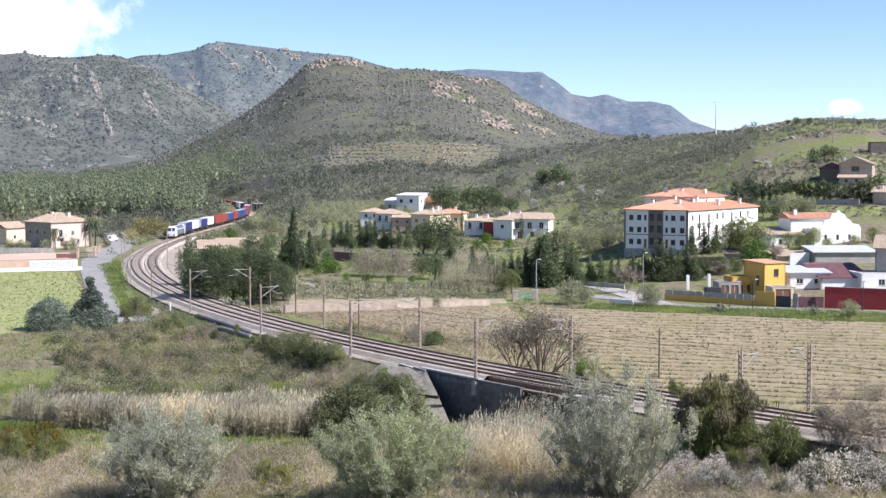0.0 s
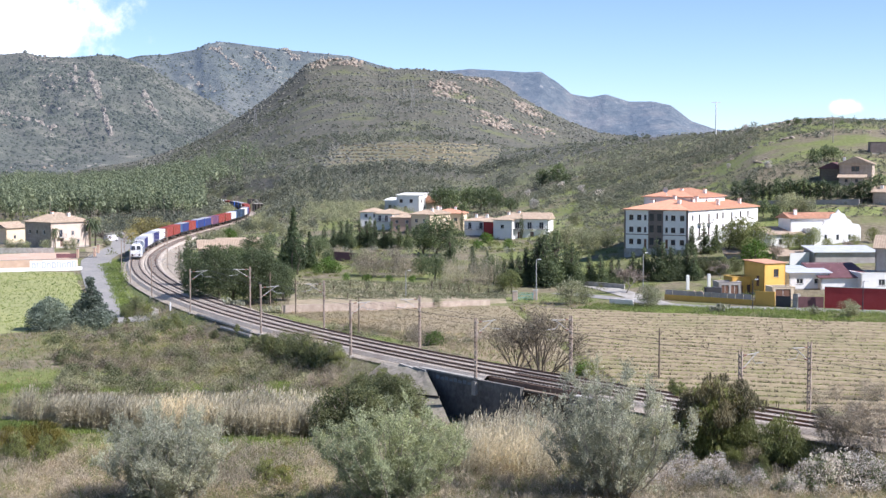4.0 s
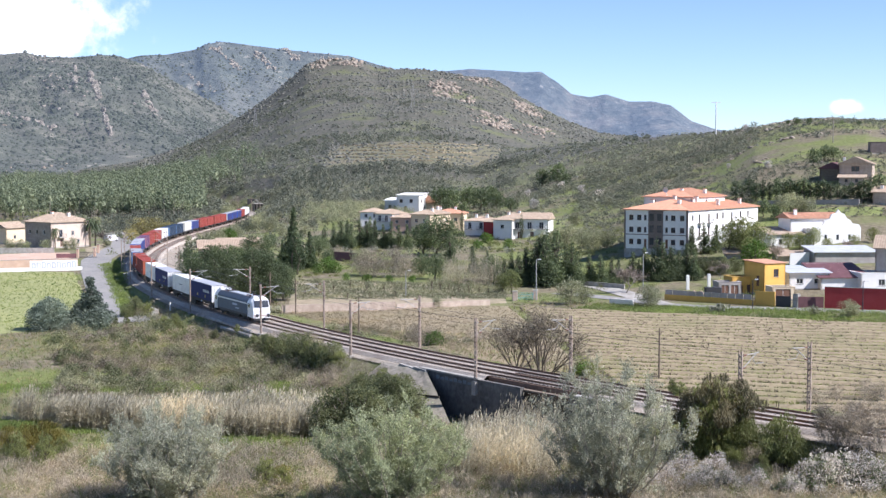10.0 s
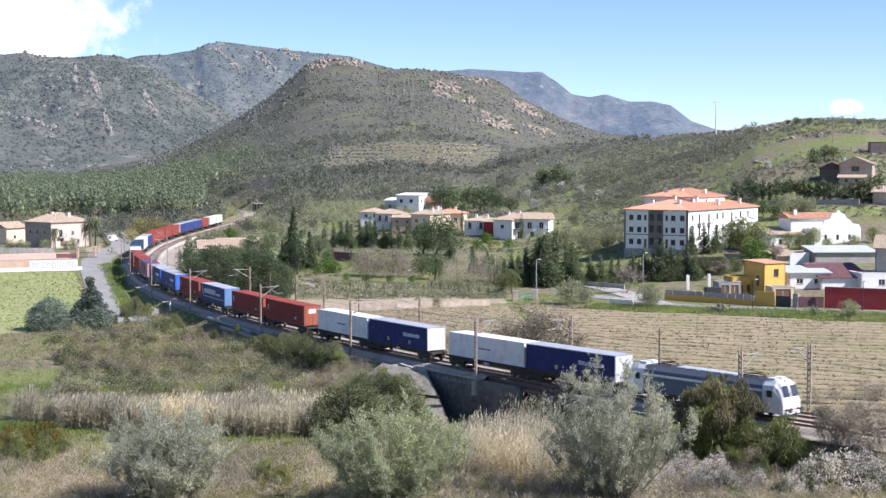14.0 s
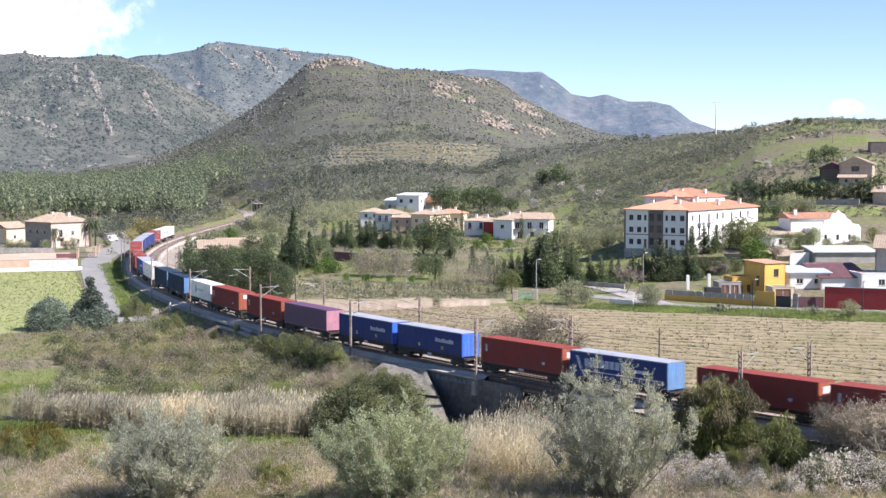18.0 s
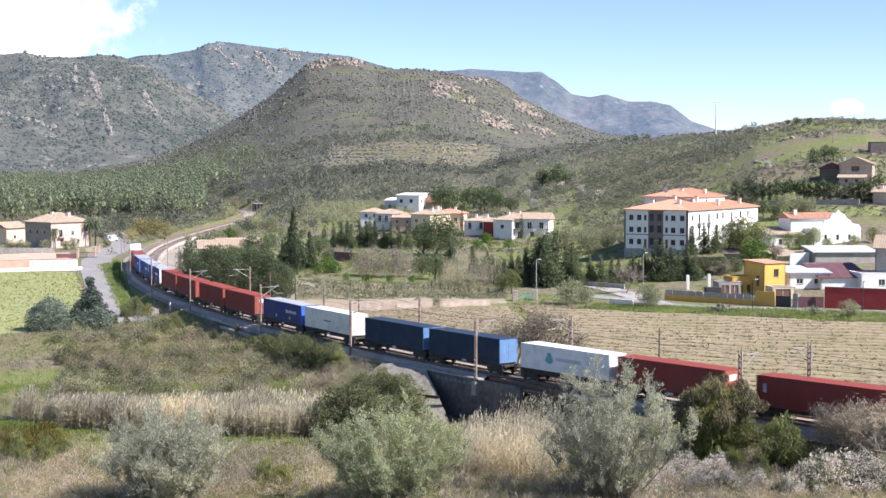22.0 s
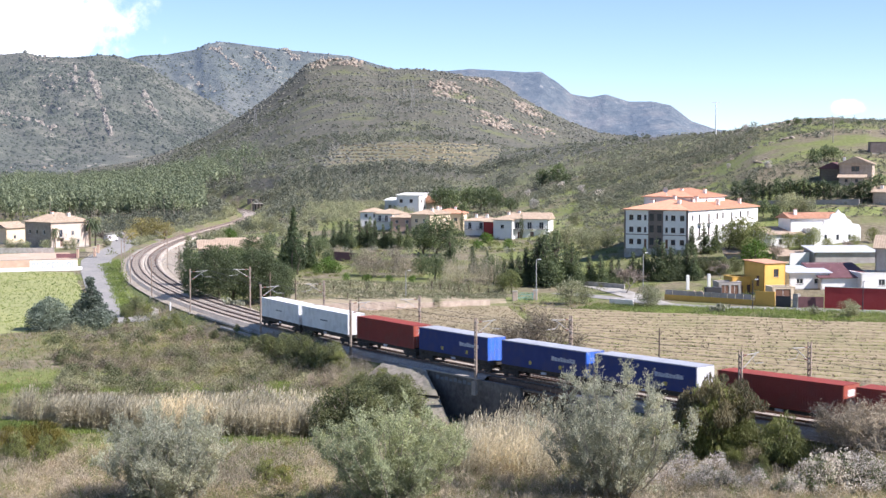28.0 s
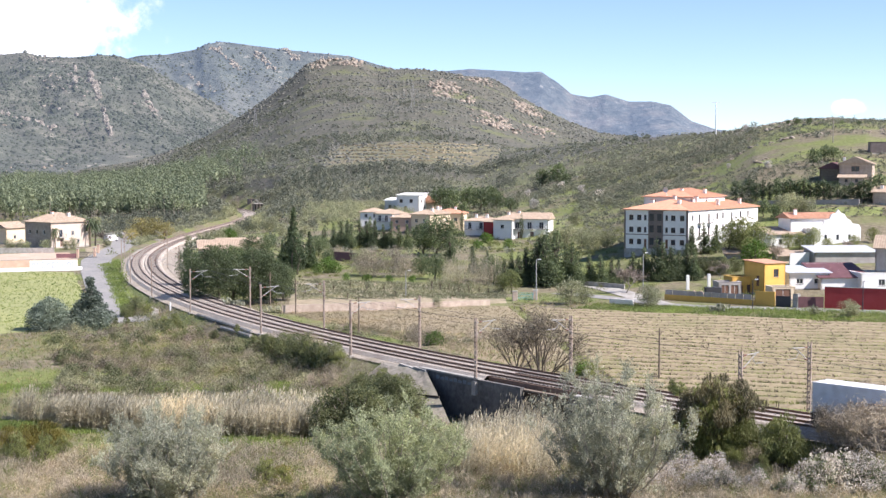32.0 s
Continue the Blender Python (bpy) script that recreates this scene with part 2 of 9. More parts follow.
def part(name, shape, material, parent, label="", at=None, smooth=False):
    ob = new(name, shape.mesh(name, material, smooth) if isinstance(shape, Shape) else shape)
    ob.parent = parent
    if at is not None:
        ob.matrix_basis = at
    return tagged(ob, label)


def thing(name, label, category, m=None, group="", kind=""):
    ob = new(name)
    ob.empty_display_size = 0.3
    if m is not None:
        ob.matrix_basis = m
    return tagged(ob, label, category, group, kind)


# ---- the line of the railway ----
RUN = 25.575          # metres a second
LEAD = 13.0           # the engine's front stands at the zero of the line at this time
TURN_KNOTS = [0, -0.4, -1.0, -1.7, -2.4, -2.83, -2.71, -2.59, -2.44, -2.24, -1.97, -1.87, -1.82, -1.66, -1.34, -0.9, -0.41, 0.1, 0.65, 1.22, 1.73, 2.15, 2.53, 2.91, 3.29, 3.6, 3.6, 3.4, 3.0]
TURN_S = [-560, -380, -240, -160, -100] + [-60 + 40 * i for i in range(24)]


def railway():
    """Plan of the outer track: distance back along it, x, y, heading."""
    s = np.arange(-560.0, 900.0)
    k = np.interp(s + 0.5, TURN_S, TURN_KNOTS) * 1e-3
    a = np.concatenate([[0], np.cumsum(k)[:-1]])
    i0 = int(np.where(s == -60)[0][0])
    a = a - a[i0] - 0.727
    am = a + k / 2
    x = -np.concatenate([[0], np.cumsum(np.cos(am))[:-1]])
    y = -np.concatenate([[0], np.cumsum(np.sin(am))[:-1]])
    return s, x - x[i0] + 56.552, y - y[i0] + 109.184, a


LINE_S, LINE_X, LINE_Y, LINE_A = railway()


def on_line(s, right=0.0):
    """Place and heading at s metres back along the line, right metres to the right of the way trains go."""
    a = np.interp(s, LINE_S, LINE_A)
    return np.interp(s, LINE_S, LINE_X) + right * np.sin(a), np.interp(s, LINE_S, LINE_Y) - right * np.cos(a), a


# ---- the lie of the land ----
def hashed(i, j, seed):
    h = (i.astype(np.int64) * 374761393 + j.astype(np.int64) * 668265263 + seed * 974711) & 0xFFFFFFFF
    h = ((h ^ (h >> 13)) * 1274126177) & 0xFFFFFFFF
    return ((h ^ (h >> 16)) & 0xFFFF) / 65535.0


def wavy(x, y, size, seed=0, octaves=4):
    """Smooth noise from -1 to 1."""
    out, amp, tot = 0.0, 1.0, 0.0
    for o in range(octaves):
        u, v = x / size, y / size
        i, j = np.floor(u), np.floor(v)
        fu, fv = u - i, v - j
        fu, fv = fu * fu * (3 - 2 * fu), fv * fv * (3 - 2 * fv)
        s = seed + 17 * o
        n = (hashed(i, j, s) * (1 - fu) + hashed(i + 1, j, s) * fu) * (1 - fv) + (hashed(i, j + 1, s) * (1 - fu) + hashed(i + 1, j + 1, s) * fu) * fv
        out, tot, amp, size = out + amp * (2 * n - 1), tot + amp, amp * 0.5, size / 2
    return out / tot


def ease(t):
    t = np.clip(t, 0, 1)
    return t * t * (3 - 2 * t)


# bearings in degrees from straight ahead, heights of the crest in metres
HILL_MID = ([-40, -14, -11.8, -9.7, -7.76, -6.68, -5.81, -5.26, -4.49, -3.61, -2.95, -2.62, -0.97, 0.13, 1.02, 1.9, 2.34, 3.0, 3.66, 4.76, 6.07, 11, 30],
            [6, 14, 24, 44, 75, 97.5, 119.7, 133.3, 137.8, 139.3, 134.6, 130, 132.7, 128.7, 122.8, 117.6, 110.5, 95.5, 85.4, 69.4, 55.7, 40, 30])
HILL_RIGHT = ([-14, -6, -2, 1.5, 4.8, 8, 10.4, 11.8, 13.5, 15, 17, 24, 40],
              [0, 6, 14, 26, 36, 37, 37.5, 40, 42.5, 42.5, 41, 36, 20])
HILL_LEFT = ([-40, -24, -16.8, -15.8, -15.2, -14.1, -13.1, -12.4, -11.6, -10.6, -9.5, -8.4, -7.5, -5, 6],
             [150, 178, 204, 209, 202, 202, 207, 206, 194, 171, 145, 118, 90, 40, 0])
HILL_PEAK = ([-40, -16, -12.7, -11.6, -10.6, -9.5, -9.2, -8.6, -8.0, -7.1, -5.8, -4.9, -3.6, -1.8, 2, 6],
             [150, 200, 248, 264, 267, 279, 289, 297, 294, 287, 279, 274, 267, 236, 150, 60])
HILL_SPUR = ([-40, -19, -16.8, -15.6, -13.7, -11.6, -9.7, -8, 30], [120, 104, 96, 90, 68, 48, 34, 10, 0])
HILL_FAR = ([-10, -4, 0.0, 1.1, 3.2, 3.8, 4.5, 5.0, 5.7, 6.3, 7.2, 8.1, 8.8, 9.6, 10.5, 13, 18, 30],
            [180, 250, 318, 326, 315, 317, 280, 246, 236, 245, 222, 222, 210, 160, 135, 110, 100, 60])


BROAD_B = np.arange(-40, 30, 0.1)     # the middle hill's flanks, smoother than its crest
BROAD_H = np.convolve(np.pad(np.interp(BROAD_B, *HILL_MID), 60, mode="edge"), np.exp(-(np.arange(-60, 61) / 22.0) ** 2) / np.exp(-(np.arange(-60, 61) / 22.0) ** 2).sum(), "valid")


def line_gap(x, y):
    """Distance to the right of the middle between both tracks, and along the line."""
    x, y = np.atleast_1d(x).ravel(), np.atleast_1d(y).ravel()
    cx, cy = LINE_X[::4] - 1.95 * np.sin(LINE_A[::4]), LINE_Y[::4] + 1.95 * np.cos(LINE_A[::4])
    side, along = np.full(x.shape, 999.0), np.zeros(x.shape)
    near = np.where((y < 960) & (y > -100) & (x > -330) & (x < 520))[0]
    for chunk in np.array_split(near, max(1, len(near) // 4000)):
        d2 = (x[chunk, None] - cx) ** 2 + (y[chunk, None] - cy) ** 2
        k = d2.argmin(1)
        a = LINE_A[::4][k]
        side[chunk] = (x[chunk] - cx[k]) * np.sin(a) - (y[chunk] - cy[k]) * np.cos(a)
        along[chunk] = LINE_S[::4][k] - ((x[chunk] - cx[k]) * np.cos(a) + (y[chunk] - cy[k]) * np.sin(a))
        side[chunk] = np.where(d2.min(1) < 60 ** 2, side[chunk], 999.0)
    return side, along


def ground_z(x, y, bed=True):
    """Height of the land."""
    shape = np.shape(x)
    x, y = np.atleast_1d(np.asarray(x, float)).ravel(), np.atleast_1d(np.asarray(y, float)).ravel()
    r = np.hypot(x, y)
    z = np.interp(r, [0, 30, 60, 85, 110, 140, 200, 260, 340, 500, 800, 5000], [21.6, 15, 7.0, 0.6, -2.7, -3.9, -3.2, -2.0, -1.2, -0.4, 0.5, 3])
    z = z + 0.35 * wavy(x, y, 23, 3, 4) * ease((r - 30) / 60)
    b = np.degrees(np.arctan2(x, y))
    ahead = ease((60 - np.abs(b)) / 20)
    foot = np.interp(b, [-17, -11, -6, 0, 20], [900, 640, 430, 370, 370])
    t = np.clip((r - foot) / (1700 - foot), 0, 1.0)
    broad = np.interp(b, BROAD_B, BROAD_H)
    mid = (broad + (np.interp(b, *HILL_MID) - broad) * t ** 6) * t ** 1.5 * (1 - 0.6 * ease((r - 1700) / 900))
    mid = mid * (1 + 0.06 * wavy(x, y, 260, 11, 5)) + 5 * wavy(x, y, 110, 12, 4) * ease((r - 700) / 600)
    foot = np.interp(b, [-8, 0, 8, 16], [480, 430, 290, 285])
    crest = np.interp(b, [-8, 0, 4.8, 12, 16], [1000, 960, 900, 640, 600])
    t = np.clip((r - foot) / (crest - foot), 0, 1.0)
    right = np.interp(b, *HILL_RIGHT) * (0.35 * t + 0.65 * ease(t)) * (1 - 0.4 * ease((r - crest) / 500))
    right = right * (1 + 0.09 * wavy(x, y, 90, 21, 4)) + 1.0 * wavy(x, y, 30, 22, 3) * ease((r - 420) / 100)
    z = z + np.maximum(mid, right) * ahead
    if bed:
        side, along = line_gap(x, y)
        out = np.maximum(np.abs(side) - 5.0, 0)
        level = -0.8
        fill = level - out / 1.7
        cut = level + out / 1.4
        made = np.where(z < level, np.maximum(z, fill), np.minimum(z, cut))
        # the stream's channel: through the bridge, and in front of the retaining wall
        under = ease((along + 1.5) / 2) * ease((14.5 - along) / 2) * ease((16 - np.abs(side)) / 5)
        before = ease((along + 9) / 6) * ease((25.5 - along) / 2.5) * ease((side - 2.8) / 1.7) * ease((15 - side) / 5)
        deep = np.maximum(under, before)
        made = made + (np.minimum(made, -5.3) - made) * deep
        z = np.where(side < 900, made, z)
    return z.reshape(shape) if shape else float(z[0])


def grid_mesh(name, x, y, z, material, smooth=True):
    """A sheet over a grid of places."""
    r, c = x.shape
    me = bpy.data.meshes.new(name)
    v = np.stack([x, y, z], -1).reshape(-1, 3)
    i = np.arange(r * c).reshape(r, c)
    q = np.stack([i[:-1, :-1], i[:-1, 1:], i[1:, 1:], i[1:, :-1]], -1).reshape(-1, 4)
    me.vertices.add(len(v))
    me.vertices.foreach_set("co", v.ravel())
    me.loops.add(q.size)
    me.loops.foreach_set("vertex_index", q.ravel())
    me.polygons.add(len(q))
    me.polygons.foreach_set("loop_start", np.arange(0, q.size, 4))
    me.polygons.foreach_set("use_smooth", [smooth] * len(q))
    me.materials.append(material)
    me.update(calc_edges=True)
    me.validate()
    return me


def land():
    inner = np.arange(-22, 22.01, 0.11)
    b = np.radians(np.concatenate([np.arange(-180, -22, 4.0), inner, np.arange(24, 180.1, 4.0)]))
    r = np.concatenate([np.arange(0.0, 60, 4), np.arange(60, 420, 1.4), np.geomspace(421, 4900, 150)])
    rr, bb = np.meshgrid(r, b, indexing="ij")
    x, y = rr * np.sin(bb), rr * np.cos(bb)
    tagged(new("ground", grid_mesh("ground", x, y, ground_z(x, y), GROUND)), "scrubby valley floor and hills with spring grass", "ground", kind="structure")


def mountain_z(x, y, crest, far, foot, seed, rough):
    """Height of a backdrop mountain, with gullies running down to the valley."""
    b, r = np.degrees(np.arctan2(x, y)), np.hypot(x, y)
    tt = (r - foot) / (far - foot)
    h = np.interp(b, *crest)
    z = h * np.where(tt < 1, 0.45 * tt + 0.55 * np.abs(tt) ** 2, 1 - (tt - 1) * 1.5)
    inner = np.sin(np.pi * np.clip(tt, 0, 1))
    gully = wavy(x, y * 0.35, rough * 2.4, seed, 5) - 0.7 * np.abs(wavy(x + 0.3 * y, y * 0.3, rough * 1.6, seed + 9, 3))
    small = 1 - np.abs(wavy(x + 0.2 * y, y * 0.45, rough * 0.75, seed + 21, 4)) * 2.2
    return z * (1 + (0.5 * gully + 0.085 * small) * inner) + 0.012 * h * wavy(x, y, rough, seed + 5, 5) * np.clip(1.3 - tt, 0.3, 1) - 4


def mountain(name, crest, far, foot, material, label, seed, rough):
    b = np.arange(-24, 24.01, 0.085)
    t = np.linspace(0, 1.2, 115)
    tt, bb = np.meshgrid(t, b, indexing="ij")
    r = foot + (far - foot) * tt
    x, y = r * np.sin(np.radians(bb)), r * np.cos(np.radians(bb))
    z = mountain_z(x, y, crest, far, foot, seed, rough)
    tagged(new(name, grid_mesh(name, x, y, z, material)), label, "mountain", kind="structure")


land()
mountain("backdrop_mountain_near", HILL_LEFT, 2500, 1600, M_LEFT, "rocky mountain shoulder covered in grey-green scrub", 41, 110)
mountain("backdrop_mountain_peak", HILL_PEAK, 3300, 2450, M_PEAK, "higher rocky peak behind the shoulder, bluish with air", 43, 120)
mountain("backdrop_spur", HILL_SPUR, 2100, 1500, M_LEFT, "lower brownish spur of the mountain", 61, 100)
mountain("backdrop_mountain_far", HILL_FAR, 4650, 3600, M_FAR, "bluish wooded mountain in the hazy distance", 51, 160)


# ---- track ----
def strip(name, s0, s1, right0, right1, z0, z1, material, label, step=2.0, category="", parent=None):
    """A sheet along the railway between two offsets."""
    s = np.arange(s0, s1 + step, step)
    rows = [on_line(s, right0), on_line(s, right1)]
    x = np.stack([r[0] for r in rows], 1)
    y = np.stack([r[1] for r in rows], 1)
    z = np.tile([z0, z1], (len(s), 1))
    ob = new(name, grid_mesh(name, x, y, z, material))
    if parent:
        ob.parent = parent
        return tagged(ob, label)
    return tagged(ob, label, category, kind="structure")


def along_line(ring, s0, s1, step, shift):
    """A profile of (right, z) carried along the line."""
    sh = Shape()
    s = np.linspace(s0, s1, round((s1 - s0) / step) + 1)
    n = len(ring)
    cols = [on_line(s, shift + q[0]) for q in ring]
    v = [(cols[j][0][i], cols[j][1][i], ring[j][1]) for i in range(len(s)) for j in range(n)]
    f = [(i * n + j, i * n + (j + 1) % n, (i + 1) * n + (j + 1) % n, (i + 1) * n + j) for i in range(len(s) - 1) for j in range(n)]
    return sh.add(v, f)


def track(shift, label):
    t = thing("railway_track", label, "railway track", group="tracks", kind="structure")
    for s0, s1 in ((-120, -1.5), (14.5, 860)):
        bed = along_line([(-2.6, -0.95), (-1.7, -0.225), (1.7, -0.225), (2.6, -0.95)], s0, s1, (s1 - s0) / round((s1 - s0) / 3), shift)
        part("ballast_bed", bed, BALLAST, t, "crushed grey-brown stone")
    for g in (-0.87, 0.87):
        ring = [(g - 0.07, -0.2), (g + 0.07, -0.2), (g + 0.07, -0.17), (g + 0.025, -0.15), (g + 0.037, -0.03), (g + 0.037, 0.0), (g - 0.037, 0.0), (g - 0.037, -0.03), (g - 0.025, -0.15), (g - 0.07, -0.17)]
        part("rail", along_line(ring, -120, 860, 3.0, shift), RAIL, t, "rust-brown steel rail")
    one = Shape().extrude_x([(-1.3, -0.3), (1.3, -0.3), (1.3, -0.2), (1.2, -0.19), (-1.2, -0.19), (-1.3, -0.2)], -0.13, 0.13).mesh("sleeper", SLEEPER)
    joined = Shape()
    for i, s in enumerate(np.arange(-100, 520, 0.62)):
        x, y, a = on_line(s, shift)
        m = pose(x, y, 0, 0, 0, math.degrees(a))
        if -22 < s < 66:
            ob = new("sleeper", one)
            ob.parent, ob.matrix_basis = t, m
        else:
            c, d = math.cos(a), math.sin(a)
            pts = [(-0.13, -1.3), (0.13, -1.3), (0.13, 1.3), (-0.13, 1.3)]
            joined.add([(x + c * p - d * q, y + d * p + c * q, z) for z in (-0.3, -0.2) for p, q in pts], [(4, 5, 6, 7), (0, 1, 5, 4), (1, 2, 6, 5), (2, 3, 7, 6), (3, 0, 4, 7)])
    tagged(part("sleepers", joined, SLEEPER, t, "row of weathered sleepers"), kind="stuff")


track(0.0, "outer railway track on a curved ballast bed")
track(-3.9, "inner railway track on a curved ballast bed")
for s0, s1, r0, r1, z0, z1, what in ((25, 420, 1.9, 3.4, -0.62, -0.86, "pale ballast shoulder beside the outer track"), (-110, -10, 1.9, 3.4, -0.62, -0.86, "pale ballast shoulder beside the outer track"), (15, 420, -2.8, -1.1, -0.55, -0.55, "pale ballast between the two tracks"),
                                     (-110, -3, -2.8, -1.1, -0.55, -0.55, "pale ballast between the two tracks"), (15, 420, -7.6, -5.8, -0.8, -0.62, "pale ballast shoulder beside the inner track"), (150, 300, -11.5, -7.4, -0.62, -0.68, "pale gravel bank inside the bend")):
    strip("ground_ballast", s0, s1, r0, r1, z0, z1, GRAVEL, what, 3.0, "ballast")


# ---- the goods train ----
CARRIED = []     # (thing, metres from the engine's front to its middle, half its wheelbase)
C_NAVY, C_BLUE, C_BRIGHT = paint("navy_curtain", (0.030, 0.035, 0.135), 0.75, amount=0.2, shine=0.2), paint("blue_curtain", (0.034, 0.050, 0.175), 0.7, amount=0.25, shine=0.25), paint("bright_blue", (0.05, 0.17, 0.68))
C_WHITE, C_RED, C_ORANGE = paint("white_box", (0.74, 0.75, 0.76)), paint("red_oxide", (0.265, 0.055, 0.044), 0.7, shine=0.25), paint("orange_box", (0.38, 0.095, 0.048))
C_PLUM, C_TEAL, C_PALEBLUE, C_CREAM = paint("plum_box", (0.135, 0.062, 0.125)), paint("teal_box", (0.025, 0.047, 0.084), 0.7, shine=0.25), paint("pale_blue_door", (0.13, 0.27, 0.50)), paint("cream_box", (0.70, 0.69, 0.64))
C_PINK, C_STEEL = paint("pinkish_door", (0.52, 0.24, 0.30)), paint("loco_silver", (0.47, 0.50, 0.54), 0.35)
C_SLATE, C_CAB = paint("loco_slate", (0.125, 0.152, 0.188), 0.6, shine=0.3), paint("cab_white", (0.78, 0.79, 0.80), 0.3)
C_MARK, C_TEALMARK, C_YELLOW = paint("pale_mark", (0.46, 0.50, 0.60)), paint("teal_mark", (0.10, 0.36, 0.42)), paint("yellow_plate", (0.55, 0.45, 0.08))
C_TARP = paint("grey_tarpaulin", (0.34, 0.36, 0.41), 0.8, shine=0.2)
# The brighter door red is C_RED with sunlight on the end painted in.
C_LITRED, C_CERAMIC, C_SPRAY = paint("sunlit_red_door", (0.40, 0.09, 0.06)), paint("brown_ceramic", (0.17, 0.07, 0.04), 0.3), paint("faded_spray", (0.15, 0.18, 0.21), 0.7)
HEADLIGHT = paint("lamp_glass", (0.8, 0.8, 0.75), 0.1)
BOX_L, BOX_W, BOX_H = 13.6, 2.5, 2.82


def wheelset():
    s = Shape()
    for y in (-0.84, 0.84):
        s.bar((0, y - 0.07, 0.42), (0, y + 0.07, 0.42), 0.42, sides=14)
    return s.bar((0, -0.9, 0.42), (0, 0.9, 0.42), 0.08, sides=6)


def bogie(parent, x, base=1.8):
    b = part("bogie", Shape().box(-base / 2 - 0.5, -1.08, 0.35, base / 2 + 0.5, -0.94, 0.75, 0.05).box(-base / 2 - 0.5, 0.94, 0.35, base / 2 + 0.5, 1.08, 0.75, 0.05).box(-0.25, -1.0, 0.4, 0.25, 1.0, 0.8, 0.05), UNDERFRAME, parent, "black steel bogie frame", pose(x, 0, 0))
    for dx in (-base / 2, base / 2):
        part("wheelset", wheelset(), UNDERFRAME, b, "worn steel wheels on an axle", pose(dx, 0, 0))


def flat_wagon():
    w = thing("container_wagon", "low black skeletal container wagon on steel bogies", "rail wagon", group="container wagons")
    sh = Shape()
    for y in (-1.0, 1.0):
        sh.box(-7.0, y - 0.09, 0.82, 7.0, y + 0.09, 1.14, 0.0)
    for x in np.linspace(-6.8, 6.8, 9):
        sh.box(x - 0.12, -0.92, 0.86, x + 0.12, 0.92, 1.12)
    part("frame", sh, UNDERFRAME, w)
    for x in (-6.2, 6.2):
        part("crossbeam", Shape().box(x - 0.2, -1.22, 0.95, x + 0.2, 1.22, 1.18, 0.04), UNDERFRAME, w)
    for x in (-5.6, 5.6):
        bogie(w, x)
    part("side_plate", Shape().box(-0.4, -1.13, 0.84, 0.4, -1.10, 1.1), C_MARK, w, "pale data panel on the frame")
    for y in (-0.88, 0.88):
        part("buffer", Shape().bar((7.0, y, 1.02), (7.4, y, 1.02), 0.1, 0.1, 8).bar((7.4, y, 1.02), (7.48, y, 1.02), 0.22, 0.22, 10), UNDERFRAME, w)
    return w


def ribbed(x0, x1, z0, z1, y, out, pitch, depth):
    """A side wall with upright folds; out is +1 or -1."""
    s, n = Shape(), max(2, int((x1 - x0) / pitch))
    xs, ys = [], []
    for i in range(n):
        a = x0 + (x1 - x0) * i / n
        p = (x1 - x0) / n
        xs += [a, a + 0.35 * p, a + 0.5 * p, a + 0.85 * p]
        ys += [0, 0, -depth, -depth]
    xs.append(x1)
    ys.append(0)
    m = len(xs)
    v = [(xs[i], y + out * ys[i], z) for z in (z0, z1) for i in range(m)]
    s.add(v, [(i, i + 1, m + i + 1, m + i) if out < 0 else (i, m + i, m + i + 1, i + 1) for i in range(m - 1)])
    return s


